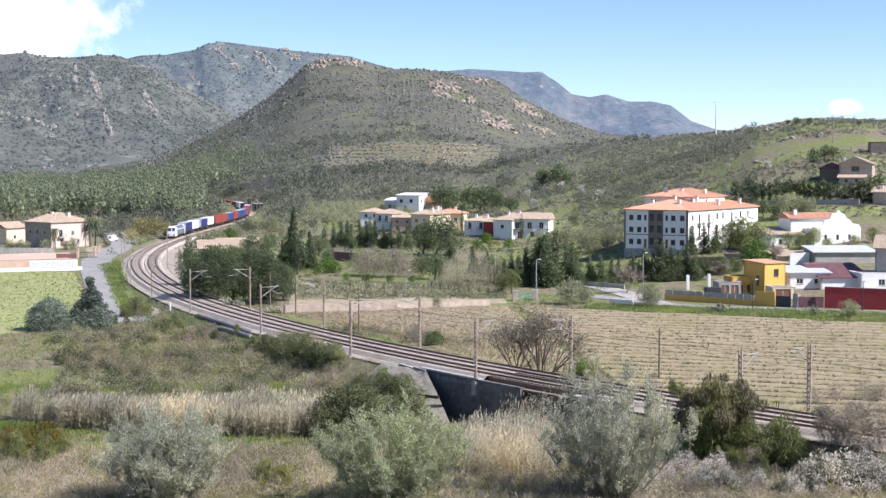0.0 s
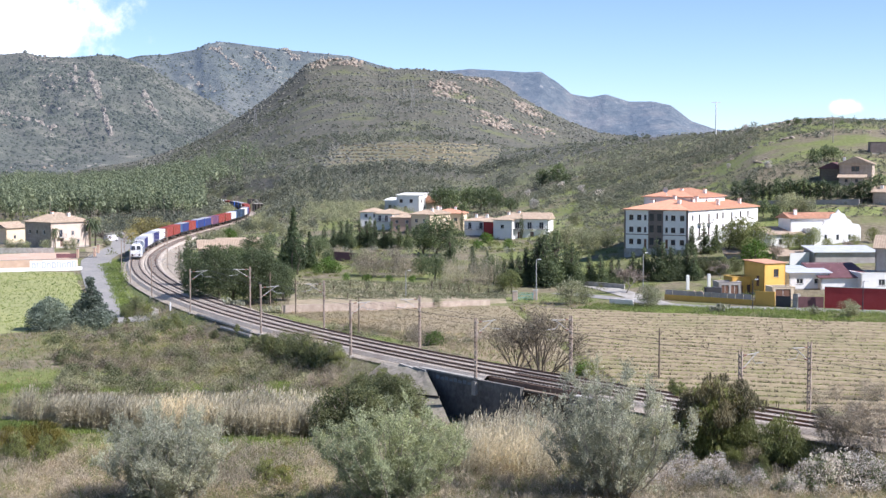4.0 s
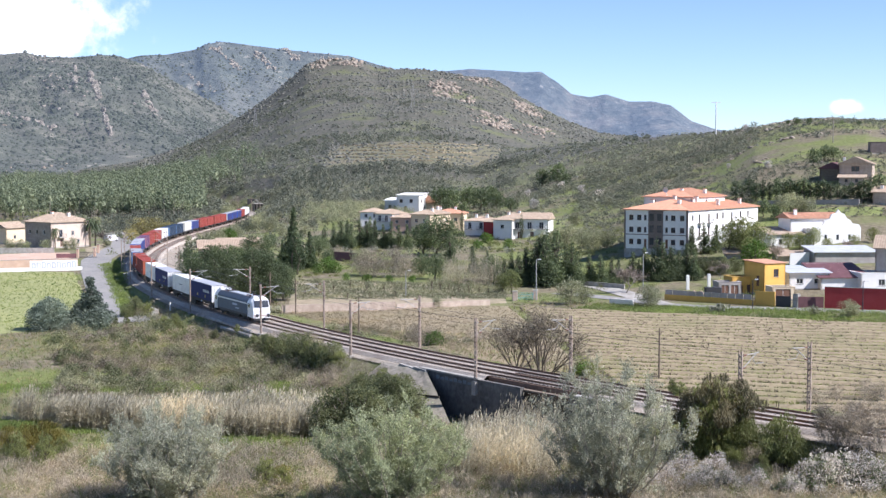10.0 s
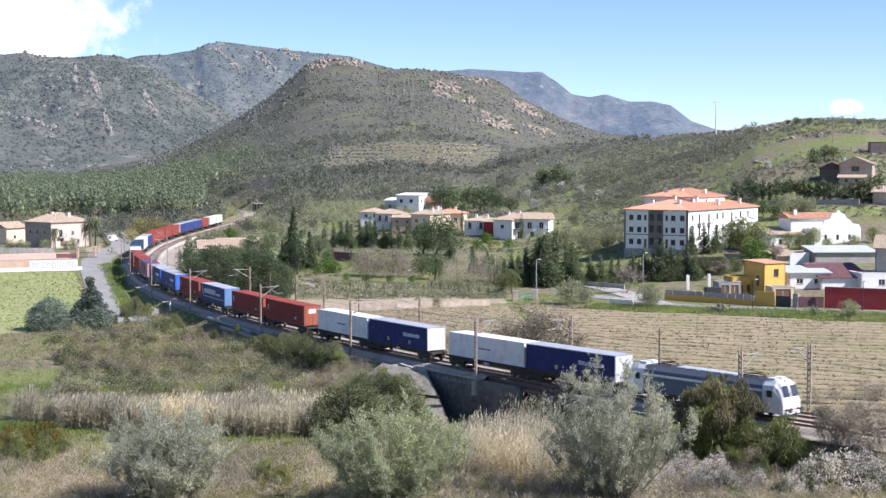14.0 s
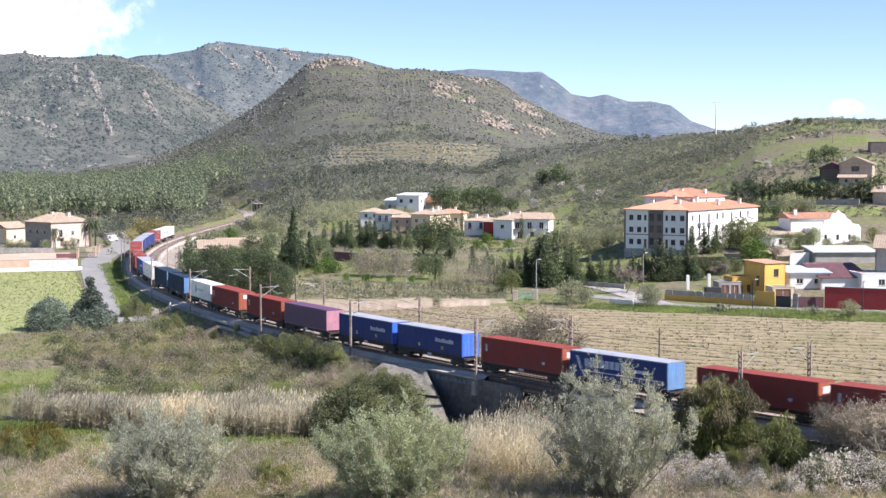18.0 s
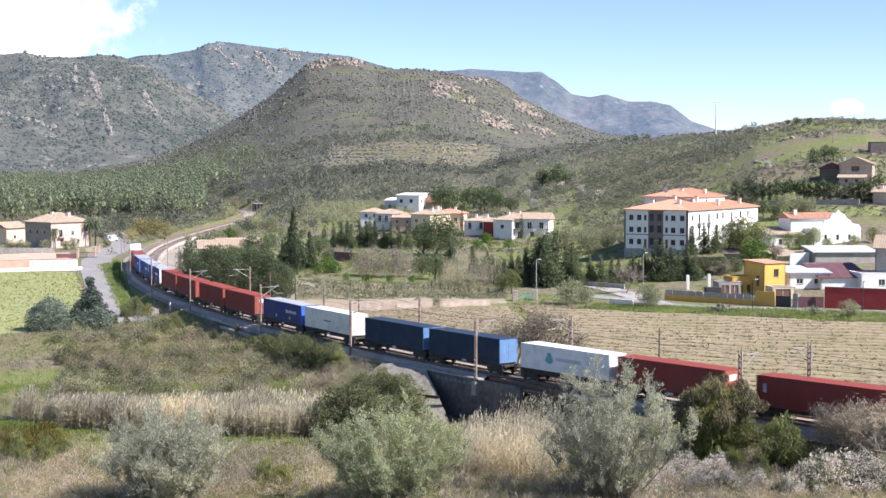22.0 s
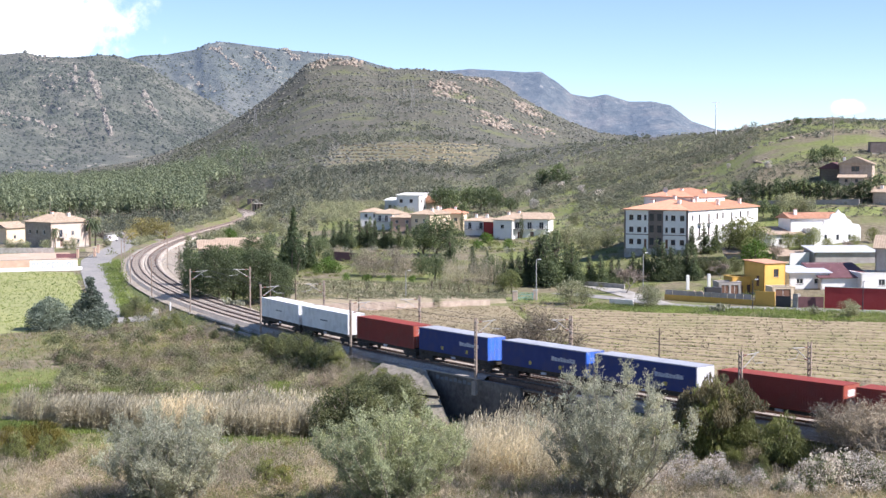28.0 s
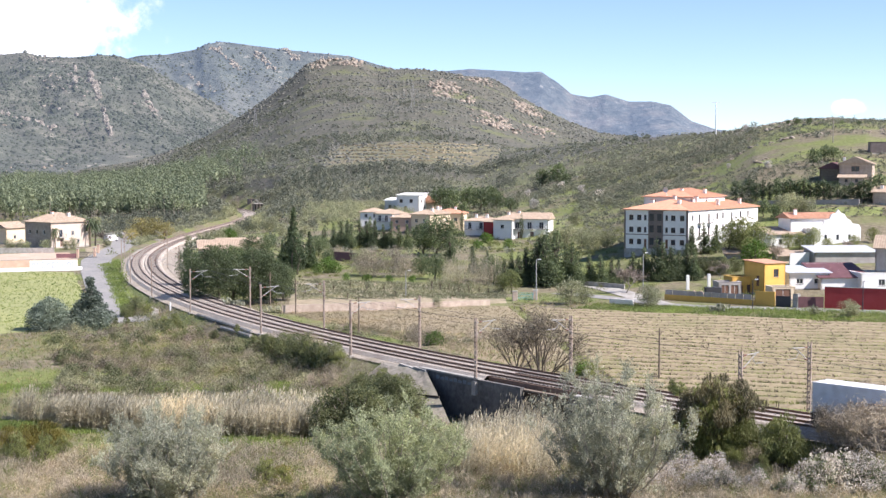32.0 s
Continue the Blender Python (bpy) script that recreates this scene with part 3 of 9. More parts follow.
def container(side, front, roof, label, style, mark=None):
    """A 45-foot box; its front end looks along +x. style: 'box' folded steel, 'curtain' smooth tarpaulin, 'reefer' flat white."""
    c = thing("freight_container", label, "container", group="containers on the train")
    L, W, Hh = BOX_L / 2, BOX_W / 2, BOX_H
    pitch, depth = {"box": (0.30, 0.045), "curtain": (1.1, 0.012), "reefer": (0.6, 0.012)}[style]
    for out in (-1, 1):
        part("side_wall", ribbed(-L + 0.12, L - 0.12, 0.16, Hh - 0.1, out * (W - 0.02), out, pitch, depth), side, c)
        part("bottom_rail", Shape().box(-L, out * W - 0.06 * (out > 0), 0.0, L, out * W + 0.06 * (out < 0), 0.16), side if style == "box" else UNDERFRAME, c)
        part("top_rail", Shape().box(-L, out * W - 0.07 * (out > 0), Hh - 0.1, L, out * W + 0.07 * (out < 0), Hh), roof if style != "box" else side, c)
    for x in (-1, 1):
        for y in (-1, 1):
            part("corner_post", Shape().box(min(x * L, x * (L - 0.14)), min(y * W, y * (W - 0.12)), 0.01, max(x * L, x * (L - 0.14)), max(y * W, y * (W - 0.12)), Hh - 0.004, 0.015), front if x > 0 else side, c)
    rf, xs, zs = Shape(), [], []
    for x in np.arange(-L + 0.3, L - 0.5, 0.55):
        xs += [x, x + 0.06, x + 0.28, x + 0.34]
        zs += [0.0, 0.02, 0.02, 0.0]
    xs, zs = [-L + 0.05] + xs + [L - 0.05], [0.0] + zs + [0.0]
    for x, z in zip(xs, zs):
        rf.v += [(x, -W + 0.07, Hh - 0.06), (x, -W + 0.07, Hh - 0.01 + z), (x, W - 0.07, Hh - 0.01 + z), (x, W - 0.07, Hh - 0.06)]
    k = len(xs) - 1
    rf.f += [(4 * i + m, 4 * i + (m + 1) % 4, 4 * i + 4 + (m + 1) % 4, 4 * i + 4 + m)[::-1] for i in range(k) for m in range(4)] + [(0, 1, 2, 3), (4 * k + 3, 4 * k + 2, 4 * k + 1, 4 * k)]
    part("roof", rf, roof, c)
    part("floor", Shape().box(-L + 0.1, -W + 0.06, 0.02, L - 0.1, W - 0.06, 0.12), UNDERFRAME, c)
    part("rear_wall", Shape().box(-L + 0.01, -W + 0.1, 0.1, -L + 0.06, W - 0.1, Hh - 0.05), side, c)
    for y in (-1, 1):
        d = part("end_door", Shape().box(L - 0.06, min(0.01 * y, y * (W - 0.12)), 0.12, L - 0.012, max(0.01 * y, y * (W - 0.12)), Hh - 0.08, 0.01), front, c)
        for k in (0.3, 0.8):
            part("lock_rod", Shape().bar((L - 0.004, y * k, 0.15), (L - 0.004, y * k, Hh - 0.1), 0.018, sides=5), GALV, d)
    y0 = -W - 0.012
    if mark == "band":
        for k in range(8):
            part("side_marking", Shape().box(1.4 + 0.46 * k, y0, 1.38, 1.78 + 0.46 * k, y0 + 0.02, 1.85 - 0.06 * (k % 3)), C_MARK, c, "pale band of lettering on the side")
        for x in (-2.2, 2.6):
            part("data_plate", Shape().box(x, y0, 0.55, x + 0.35, y0 + 0.02, 0.95), C_YELLOW, c, "small yellow plate")
    elif mark == "swoosh":
        for k in range(9):
            part("side_marking", Shape().box(-4.6 + 0.72 * k, y0, 1.35, -4.05 + 0.72 * k, y0 + 0.02, 2.15), C_MARK, c, "large pale lettering on the side")
        part("side_marking", Shape().add([(-5.9, y0, 2.35), (-5.5, y0, 2.35), (-5.0, y0, 1.1), (-5.3, y0, 1.0)], [(0, 1, 2, 3)]), C_MARK, c)
        part("side_stripe", Shape().box(-5.2, y0, 0.82, 6.3, y0 + 0.02, 0.93), C_MARK, c, "pale stripe along the side")
        part("side_marking", Shape().box(2.2, y0, 1.35, 4.4, y0 + 0.02, 1.65), C_MARK, c)
    elif mark == "logo":
        part("side_marking", Shape().prism([(-2.2 + 0.55 * math.cos(t) * (1 - 0.3 * math.sin(3 * t)), 1.55 + 0.62 * math.sin(t)) for t in np.linspace(0, 2 * math.pi, 13)[:-1]], 0, 0.02).moved(Matrix(((1, 0, 0, 0), (0, 0, -1, y0 + 0.02), (0, 1, 0, 0), (0, 0, 0, 1)))), C_TEALMARK, c, "teal emblem on the side")
        part("side_marking", Shape().box(-1.2, y0, 1.35, 2.6, y0 + 0.02, 1.75), C_MARK, c, "grey lettering on the side")
    elif mark == "small":
        part("side_marking", Shape().box(-1.2, y0, 1.35, 1.0, y0 + 0.02, 1.5), C_SLATE, c, "small grey lettering on the side")
    elif mark == "plates":
        part("data_plate", Shape().box(3.6, y0, 0.75, 4.0, y0 + 0.02, 1.05), C_MARK, c, "small pale plate")
        part("data_plate", Shape().box(-6.0, y0, 1.3, -5.7, y0 + 0.02, 2.1), C_MARK, c)
    if mark in ("plates", "hatch"):
        part("end_plate", Shape().box(L - 0.01, -0.55, 1.75, L + 0.012, 0.5, 2.35), C_WHITE, c, "white placard on the end")
    return c


def engine():
    """A four-axle electric engine, its front along +x from 0 at the middle."""
    e = thing("electric_locomotive", "silver and slate electric locomotive with white cabs", "locomotive")
    HL, W = 9.35, 1.48
    body = Shape().extrude_x([(-W, 0.75), (W, 0.75), (W, 2.75), (W - 0.12, 3.1), (W - 0.5, 3.55), (-W + 0.5, 3.55), (-W + 0.12, 3.1), (-W, 2.75)], -HL + 2.2, HL - 2.2)
    part("body", body, C_SLATE, e, "slate-grey ribbed body side")
    for out in (-1, 1):
        part("upper_band", Shape().add([(-HL + 2.3, out * (W + 0.012), 2.55), (HL - 2.3, out * (W + 0.012), 2.55), (HL - 2.3, out * (W + 0.012), 2.78), (-HL + 2.3, out * (W + 0.012), 2.78)], [(0, 1, 2, 3)]), C_CAB, e, "pale stripe below the roof")
        part("side_skirt", Shape().box(-HL + 2.3, out * (W + 0.004) - 0.01, 0.76, HL - 2.3, out * (W + 0.004) + 0.01, 1.05), DARKMETAL, e, "dark lower band")
        part("side_marking", Shape().box(0.2, out * (W + 0.012) - 0.008, 1.95, 2.4, out * (W + 0.012) + 0.008, 2.25), C_MARK, e, "pale lettering on the side")
        part("side_marking", Shape().box(1.6, out * (W + 0.012) - 0.008, 1.5, 3.4, out * (W + 0.012) + 0.008, 1.7), C_MARK, e)
        for k in range(8):
            part("vent_grille", Shape().box(-5.6 + 1.35 * k, out * (W + 0.006) - 0.014, 2.86, -4.6 + 1.35 * k, out * (W + 0.006) - 0.006 + 0.014, 2.9), DARKMETAL, e)
    for d in (1, -1):
        x0, x1 = HL - 2.2, HL
        # rings of the cab from its back to its nose
        rings = [(x0, W, 0.75, 2.75, 3.55, 0.5), (HL - 0.95, W, 0.72, 2.75, 3.62, 0.5), (HL - 0.45, W - 0.07, 0.65, 2.2, 3.35, 0.42), (HL - 0.05, W - 0.16, 0.6, 1.9, 2.15, 0.3), (HL + 0.02, W - 0.2, 0.6, 1.5, 1.75, 0.25)]
        v = []
        for x, w, z0, zs, z1, cut in rings:
            v += [(d * x, y, z) for y, z in ((-w, z0), (w, z0), (w, zs), (w - cut * 0.25, (zs + z1) / 2), (w - cut, z1), (-w + cut, z1), (-w + cut * 0.25, (zs + z1) / 2), (-w, zs))]
        f = [(i * 8 + j, i * 8 + (j + 1) % 8, (i + 1) * 8 + (j + 1) % 8, (i + 1) * 8 + j)[::d] for i in range(4) for j in range(8)] + [tuple(range(32, 40))[::d], tuple(range(7, -1, -1))[::d]]
        cab = part("cab", Shape().add(v, f), C_CAB, e, "white sloping driver's cab")
        for y in (-0.62, 0.62):
            part("windscreen", Shape().add([(d * (HL - 0.055), y - 0.5, 2.22), (d * (HL - 0.055), y + 0.5, 2.22), (d * (HL - 0.40), y + 0.46, 3.2), (d * (HL - 0.40), y - 0.46, 3.2)], [(0, 1, 2, 3)[::d]]).moved(Matrix.Translation((d * 0.06, 0, 0))), GLASS, cab, "dark windscreen")
            part("headlight", Shape().bar((d * (HL + 0.0), y * 1.35, 1.45), (d * (HL + 0.06), y * 1.35, 1.45), 0.13, 0.11, 8), HEADLIGHT, cab, "round headlight")
            part("buffer", Shape().bar((d * HL, y * 1.4, 1.05), (d * (HL + 0.5), y * 1.4, 1.05), 0.11, 0.11, 8).bar((d * (HL + 0.5), y * 1.4, 1.05), (d * (HL + 0.58), y * 1.4, 1.05), 0.26, 0.26, 10), DARKMETAL, e)
        for out in (-1, 1):
            part("side_window", Shape().box(min(d * (HL - 1.75), d * (HL - 1.1)), out * W - 0.012, 2.1, max(d * (HL - 1.75), d * (HL - 1.1)), out * W + 0.012, 2.75), GLASS, cab, "dark cab side window")
            part("handrail", Shape().bar((d * (HL - 1.95), out * (W + 0.05), 0.95), (d * (HL - 1.95), out * (W + 0.05), 2.6), 0.02), GALV, cab)
        part("red_stripe", Shape().box(min(d * (HL + 0.02), d * (HL + 0.035)), -1.2, 0.98, max(d * (HL + 0.02), d * (HL + 0.035)), 1.2, 1.06), C_RED, cab)
        part("plough", Shape().box(min(d * (HL - 0.5), d * (HL - 0.1)), -1.2, 0.25, max(d * (HL - 0.5), d * (HL - 0.1)), 1.2, 0.62, 0.05), DARKMETAL, e, "black snow plough")
        part("lamp_cluster", Shape().box(min(d * (HL - 0.75), d * (HL - 0.55)), -0.18, 3.5, max(d * (HL - 0.75), d * (HL - 0.55)), 0.18, 3.72, 0.04), HEADLIGHT, cab)
        for y in (-0.55, 0.55):
            part("air_unit", Shape().box(min(d * (HL - 2.1), d * (HL - 1.2)), y - 0.35, 3.58, max(d * (HL - 2.1), d * (HL - 1.2)), y + 0.35, 3.8, 0.06), C_CAB, e, "white roof unit on the cab")
        px = d * 5.2
        pan = part("pantograph", Shape().box(px - 0.9, -0.6, 3.75, px + 0.9, -0.52, 3.82).box(px - 0.9, 0.52, 3.75, px + 0.9, 0.6, 3.82).bar((px - 0.8, 0, 3.82), (px + 0.9, 0, 4.05), 0.05).bar((px + 0.9, 0, 4.05), (px - 0.6, 0, 4.15), 0.035).bar((px - 0.6, -0.8, 4.18), (px - 0.6, 0.8, 4.18), 0.04), DARKMETAL, e, "folded pantograph")
        for y in (-0.55, 0.55):
            for dx in (-0.7, 0.7):
                part("insulator", Shape().bar((px + dx, y, 3.55), (px + dx, y, 3.76), 0.09, 0.07, 7), C_CERAMIC, pan, "brown ceramic insulator")
        bogie(e, d * 5.2, 2.6)
    part("roof_cover", Shape().extrude_x([(-0.97, 3.552), (0.97, 3.552), (0.95, 3.572), (-0.95, 3.572)], -HL + 2.25, HL - 2.25), DARKMETAL, e, "dark grimy roof sheeting")
    for out in (-1, 1):
        part("roof_slope", Shape().add([(-HL + 2.25, out * 1.374, 3.106), (HL - 2.25, out * 1.374, 3.106), (HL - 2.25, out * 0.992, 3.552), (-HL + 2.25, out * 0.992, 3.552)], [(0, 1, 2, 3)[::out]]), C_SLATE, e)
    for k in range(5):
        part("roof_hatch", Shape().box(-3.6 + 1.45 * k, -0.7, 3.54, -2.4 + 1.45 * k, 0.7, 3.66, 0.05), C_STEEL, e, "silver roof panel")
    part("transformer", Shape().box(-2.6, -1.15, 0.25, 2.6, 1.15, 0.76, 0.08), UNDERFRAME, e, "black equipment box under the body")
    return e


def train():
    CARRIED.append((engine(), 9.35, 5.2))
    kinds = {
        "A": (C_NAVY, C_WHITE, C_TARP, "navy curtain-sided swap body with a white end", "curtain", "band"),
        "W": (C_WHITE, C_WHITE, C_WHITE, "plain white smooth-sided box container", "reefer", "small"),
        "R": (C_RED, C_ORANGE, C_RED, "dull red folded-steel container with orange-red doors", "box", "plates"),
        "P": (C_BLUE, C_PALEBLUE, C_TARP, "blue container with large pale lettering and stripe", "curtain", "swoosh"),
        "B": (C_BLUE, C_BRIGHT, C_TARP, "blue curtain-sided container with bright blue doors", "curtain", "band"),
        "U": (C_PLUM, C_PINK, C_PLUM, "plum-coloured container with pinkish doors", "box", None),
        "O": (C_RED, C_ORANGE, C_RED, "rust-red container with bright orange doors", "box", "plates"),
        "L": (C_WHITE, C_WHITE, C_WHITE, "white container with a teal emblem", "reefer", "logo"),
        "T": (C_TEAL, C_PALEBLUE, C_TEAL, "dark teal container with pale blue doors", "box", None),
        "C": (C_CREAM, C_CREAM, C_CREAM, "plain cream-white smooth box container", "reefer", "small"),
        "N": (C_BLUE, C_WHITE, C_TARP, "blue curtain-sided container with a white end", "curtain", "band"),
        "H": (C_RED, C_LITRED, C_RED, "red folded-steel container with white placard on the doors", "box", "hatch"),
    }
    order = "AWAWRRPRBBUROLTTCBHHHHNBBHWW"
    wagon, made = None, {}
    for i, key in enumerate(order):
        w = i // 2
        first = 20.4 + 31.8 * min(w, 9) + 30.65 * max(w - 9, 0)
        front = first + (i % 2) * (13.9 if w < 2 else 14.7)
        middle = front + BOX_L / 2
        if wagon is None:
            wagon = flat_wagon()
            now = wagon
        else:
            now = copy_thing(wagon, Matrix())
        box = copy_thing(made[key], Matrix()) if key in made else made.setdefault(key, container(*kinds[key]))
        CARRIED.append((now, middle, 5.6))
        CARRIED.append((box, middle, 5.6))


train()


def motions():
    for ob, back, half in CARRIED:
        up = 1.18 if ob.name.startswith("freight") else 0.0
        rows = []
        for t in np.arange(0, 32.01, 0.5):
            s = back - RUN * (t - LEAD)
            x0, y0, _ = on_line(s - half)
            x1, y1, _ = on_line(s + half)
            rows.append((float(t), pose((x0 + x1) / 2, (y0 + y1) / 2, up, 0, 0, math.degrees(math.atan2(y0 - y1, x0 - x1)))))
        walk(ob, rows)
    for ob, x, y, z, drift in DRIFTING:
        walk(ob, [(0.0, pose(x, y, z)), (32.0, pose(x + drift, y, z))])


DRIFTING = []


# ---- fields and roads ----
def sheet(name, corners, material, label, category, lift=0.06, cell=1.5, kind="structure"):
    """A patch laid on the land between four corners, given round."""
    a, b, c, d = [np.array(p, float) for p in corners]
    n = max(2, int(max(np.linalg.norm(b - a), np.linalg.norm(c - d)) / cell))
    k = max(2, int(max(np.linalg.norm(d - a), np.linalg.norm(c - b)) / cell))
    u, v = np.meshgrid(np.linspace(0, 1, n), np.linspace(0, 1, k), indexing="ij")
    u3, v3 = u[..., None], v[..., None]
    p = (a * (1 - u3) + b * u3) * (1 - v3) + (d * (1 - u3) + c * u3) * v3
    x, y = p[..., 0], p[..., 1]
    x, y = x + 0.6 * wavy(x, y, 9, 71, 2), y + 0.6 * wavy(x, y, 9, 72, 2)
    edge = ease(np.minimum(np.minimum(u, 1 - u) * (n - 1), np.minimum(v, 1 - v) * (k - 1)) / 1.2)
    return tagged(new(name, grid_mesh(name, x, y, ground_z(x, y) + lift - 0.3 * (1 - edge), material)), label, category, kind=kind)


def lane(name, pts, width, material, label, category, lift=0.12, kind="structure"):
    """A strip of road through a few places, on the land."""
    p = np.array(pts, float)
    seg = np.concatenate([[0], np.cumsum(np.hypot(*np.diff(p, axis=0).T))])
    s = np.arange(0, seg[-1], 2.0)
    cx, cy = np.interp(s, seg, p[:, 0]), np.interp(s, seg, p[:, 1])
    for _ in range(6):
        cx[1:-1], cy[1:-1] = (cx[:-2] + 2 * cx[1:-1] + cx[2:]) / 4, (cy[:-2] + 2 * cy[1:-1] + cy[2:]) / 4
    dx, dy = np.gradient(cx), np.gradient(cy)
    ln = np.hypot(dx, dy)
    o = np.linspace(-width / 2, width / 2, 5)
    x, y = cx[:, None] + o * (dy / ln)[:, None], cy[:, None] - o * (dx / ln)[:, None]
    z = np.maximum(ground_z(x, y), ground_z(cx, cy)[:, None] - 0.1) + lift
    return tagged(new(name, grid_mesh(name, x, y, z, material)), label, category, kind=kind)


def furrowed():
    """The vineyard's soil in low ridges."""
    a, b, c, d = [np.array(p, float) for p in ((12.3, 263.1), (82.2, 231.9), (60, 146), (21, 172))]
    u, v = np.meshgrid(np.linspace(0, 1, 260), np.linspace(0, 1, 300), indexing="ij")
    u3, v3 = u[..., None], v[..., None]
    p = (a * (1 - u3) + b * u3) * (1 - v3) + (d * (1 - u3) + c * u3) * v3
    x, y = p[..., 0], p[..., 1]
    ridge = 0.5 + 0.5 * np.sin((y + 0.22 * x + 0.3 * wavy(x, y, 25, 5, 2)) * 2 * math.pi / 3.4)
    edge = ease(np.minimum(np.minimum(u, 1 - u) * 40, np.minimum(v, 1 - v) * 25))
    z = ground_z(x, y) - 0.25 + edge * (0.35 + 0.42 * ridge ** 2 + 0.12 * wavy(x, y, 1.6, 9, 3))
    return tagged(new("ground_vineyard", grid_mesh("ground_vineyard", x, y, z, SOIL)), "ridged straw-coloured soil of a vineyard in winter", "field", kind="structure")


GRASS2 = surface("hill_meadow", (0.13, 0.16, 0.045), (0.24, 0.27, 0.085), 0.8, 0.95, 0.5, dirt=(0.27, 0.24, 0.13), dirt_scale=0.08, dirt_amount=0.6)
TERRACEGRASS = surface("terrace_grass", (0.095, 0.096, 0.052), (0.17, 0.16, 0.088), 0.5, 0.95, 0.5, dirt=(0.22, 0.17, 0.11), dirt_scale=0.06, dirt_amount=0.7)
furrowed()
sheet("ground_crop", ((-109, 334.5), (-83, 333.7), (-53.2, 230.6), (-75.9, 216.9)), GRASS, "bright green young crop behind a wall", "field")
sheet("ground_bare_field", ((-32.5, 319), (13.2, 294.5), (12.4, 265.8), (-28.2, 256.6)), BARE, "bare pale earth of an orchard", "field")
sheet("ground_fallow", ((-30.2, 256.6), (12.2, 263.1), (20.9, 172), (-12.8, 228.7)), SOIL, "fallow straw-coloured field beside the railway", "field", 0.05)
for q in (((92.4, 376.9), (112.7, 367.3), (117.7, 383.8), (98.6, 390.3)), ((11.6, 454), (34.1, 408.8), (41.6, 477.6), (23.3, 520.4))):
    sheet("ground_meadow", q, GRASS2, "green spring meadow on the hillside", "meadow", 0.1, 3.0)
sheet("ground_terrace", ((-66, 800), (29, 792), (40, 1003), (-72, 946)), TERRACEGRASS, "grassy old farming terraces on the hillside", "terrace", 0.35, 6.0)


def contour_wall(z, b0, b1, high):
    """A dry-stone terrace wall that follows the hill at one height."""
    sh, b, r = Shape(), np.radians(np.arange(b0, b1, 0.06)), np.arange(680, 1250, 2.0)
    x, y = r[:, None] * np.sin(b), r[:, None] * np.cos(b)
    k = (ground_z(x, y, False) > z).argmax(0)
    rr = r[k] + 2.0 * wavy(x[k, np.arange(len(b))], y[k, np.arange(len(b))], 12, int(z), 2)
    for i, (a, q) in enumerate(zip(b, rr)):
        top = z + high * (0.75 + 0.35 * math.sin(i * 1.7) * math.sin(i * 0.61 + z))
        for dr, h in ((0, z - 2.0), (0, top), (1.0, top), (1.0, z - 2.0)):
            sh.v.append(((q + dr) * math.sin(a), (q + dr) * math.cos(a), h))
    n = len(b)
    sh.f = [[4 * i + m, 4 * i + m + 4, 4 * i + (m + 1) % 4 + 4, 4 * i + (m + 1) % 4] for i in range(n - 1) for m in range(4)] + [[0, 1, 2, 3], [4 * n - 1, 4 * n - 2, 4 * n - 3, 4 * n - 4]]
    tagged(new("terrace_wall", sh.mesh("terrace_wall", DRYSTONE)), "low dry-stone wall holding an old farming terrace", "wall", kind="structure")


DRYSTONE = surface("dry_stone", (0.20, 0.165, 0.105), (0.34, 0.285, 0.19), 1.2, 0.95, 0.5, dirt=(0.16, 0.15, 0.08), dirt_scale=0.15, dirt_amount=0.8)
for z, b0, b1 in ((24.5, -3.6, 0.4), (26.5, -4.2, 0.9), (28.5, -3.9, -0.4), (29.5, -1.2, 1.2), (31, -4.1, 0.4), (33, -3.2, 1.4), (34.5, -4.0, -1.5), (35.5, -1.8, 1.8)):
    contour_wall(z, b0, b1, 1.4)
sheet("ground_yard", ((-126.7, 389), (-101.6, 402.4), (-90, 361.9), (-113.3, 347.5)), BRICKWALL, "reddish paved yard behind a wall", "yard", 0.1)
sheet("ground_court", ((-103, 421), (-103.1, 457.6), (-92.4, 421), (-93.9, 383.8)), BARE, "pale earth forecourt by a gate", "yard", 0.1)
lane("road_village", ((-51.1, 236.6), (-55.6, 251.5), (-65.2, 284), (-79.6, 336.7), (-88.8, 374.8), (-91.4, 405.6), (-97.3, 448.9), (-112.7, 504.8)), 7.5, ASPHALT, "pale worn asphalt lane beside the railway bank", "road")
lane("road_valley", ((22.8, 286.6), (31.1, 276.8), (40.5, 264.6), (51.6, 258.4), (62.4, 253.7), (78.4, 248.4), (91.6, 242.6)), 4.5, ASPHALT, "pale asphalt road past the walls", "road")
lane("road_side", ((40.3, 263.4), (35.6, 282.8), (31.9, 299.2), (26, 311.5)), 5.0, CONCRETE, "pale concrete side road", "road")
lane("track_terrace", ((-31.4, 308.1), (-20.2, 284), (-5, 292.5), (9.4, 283.7)), 2.5, BARE, "dusty footpath across the field", "path")


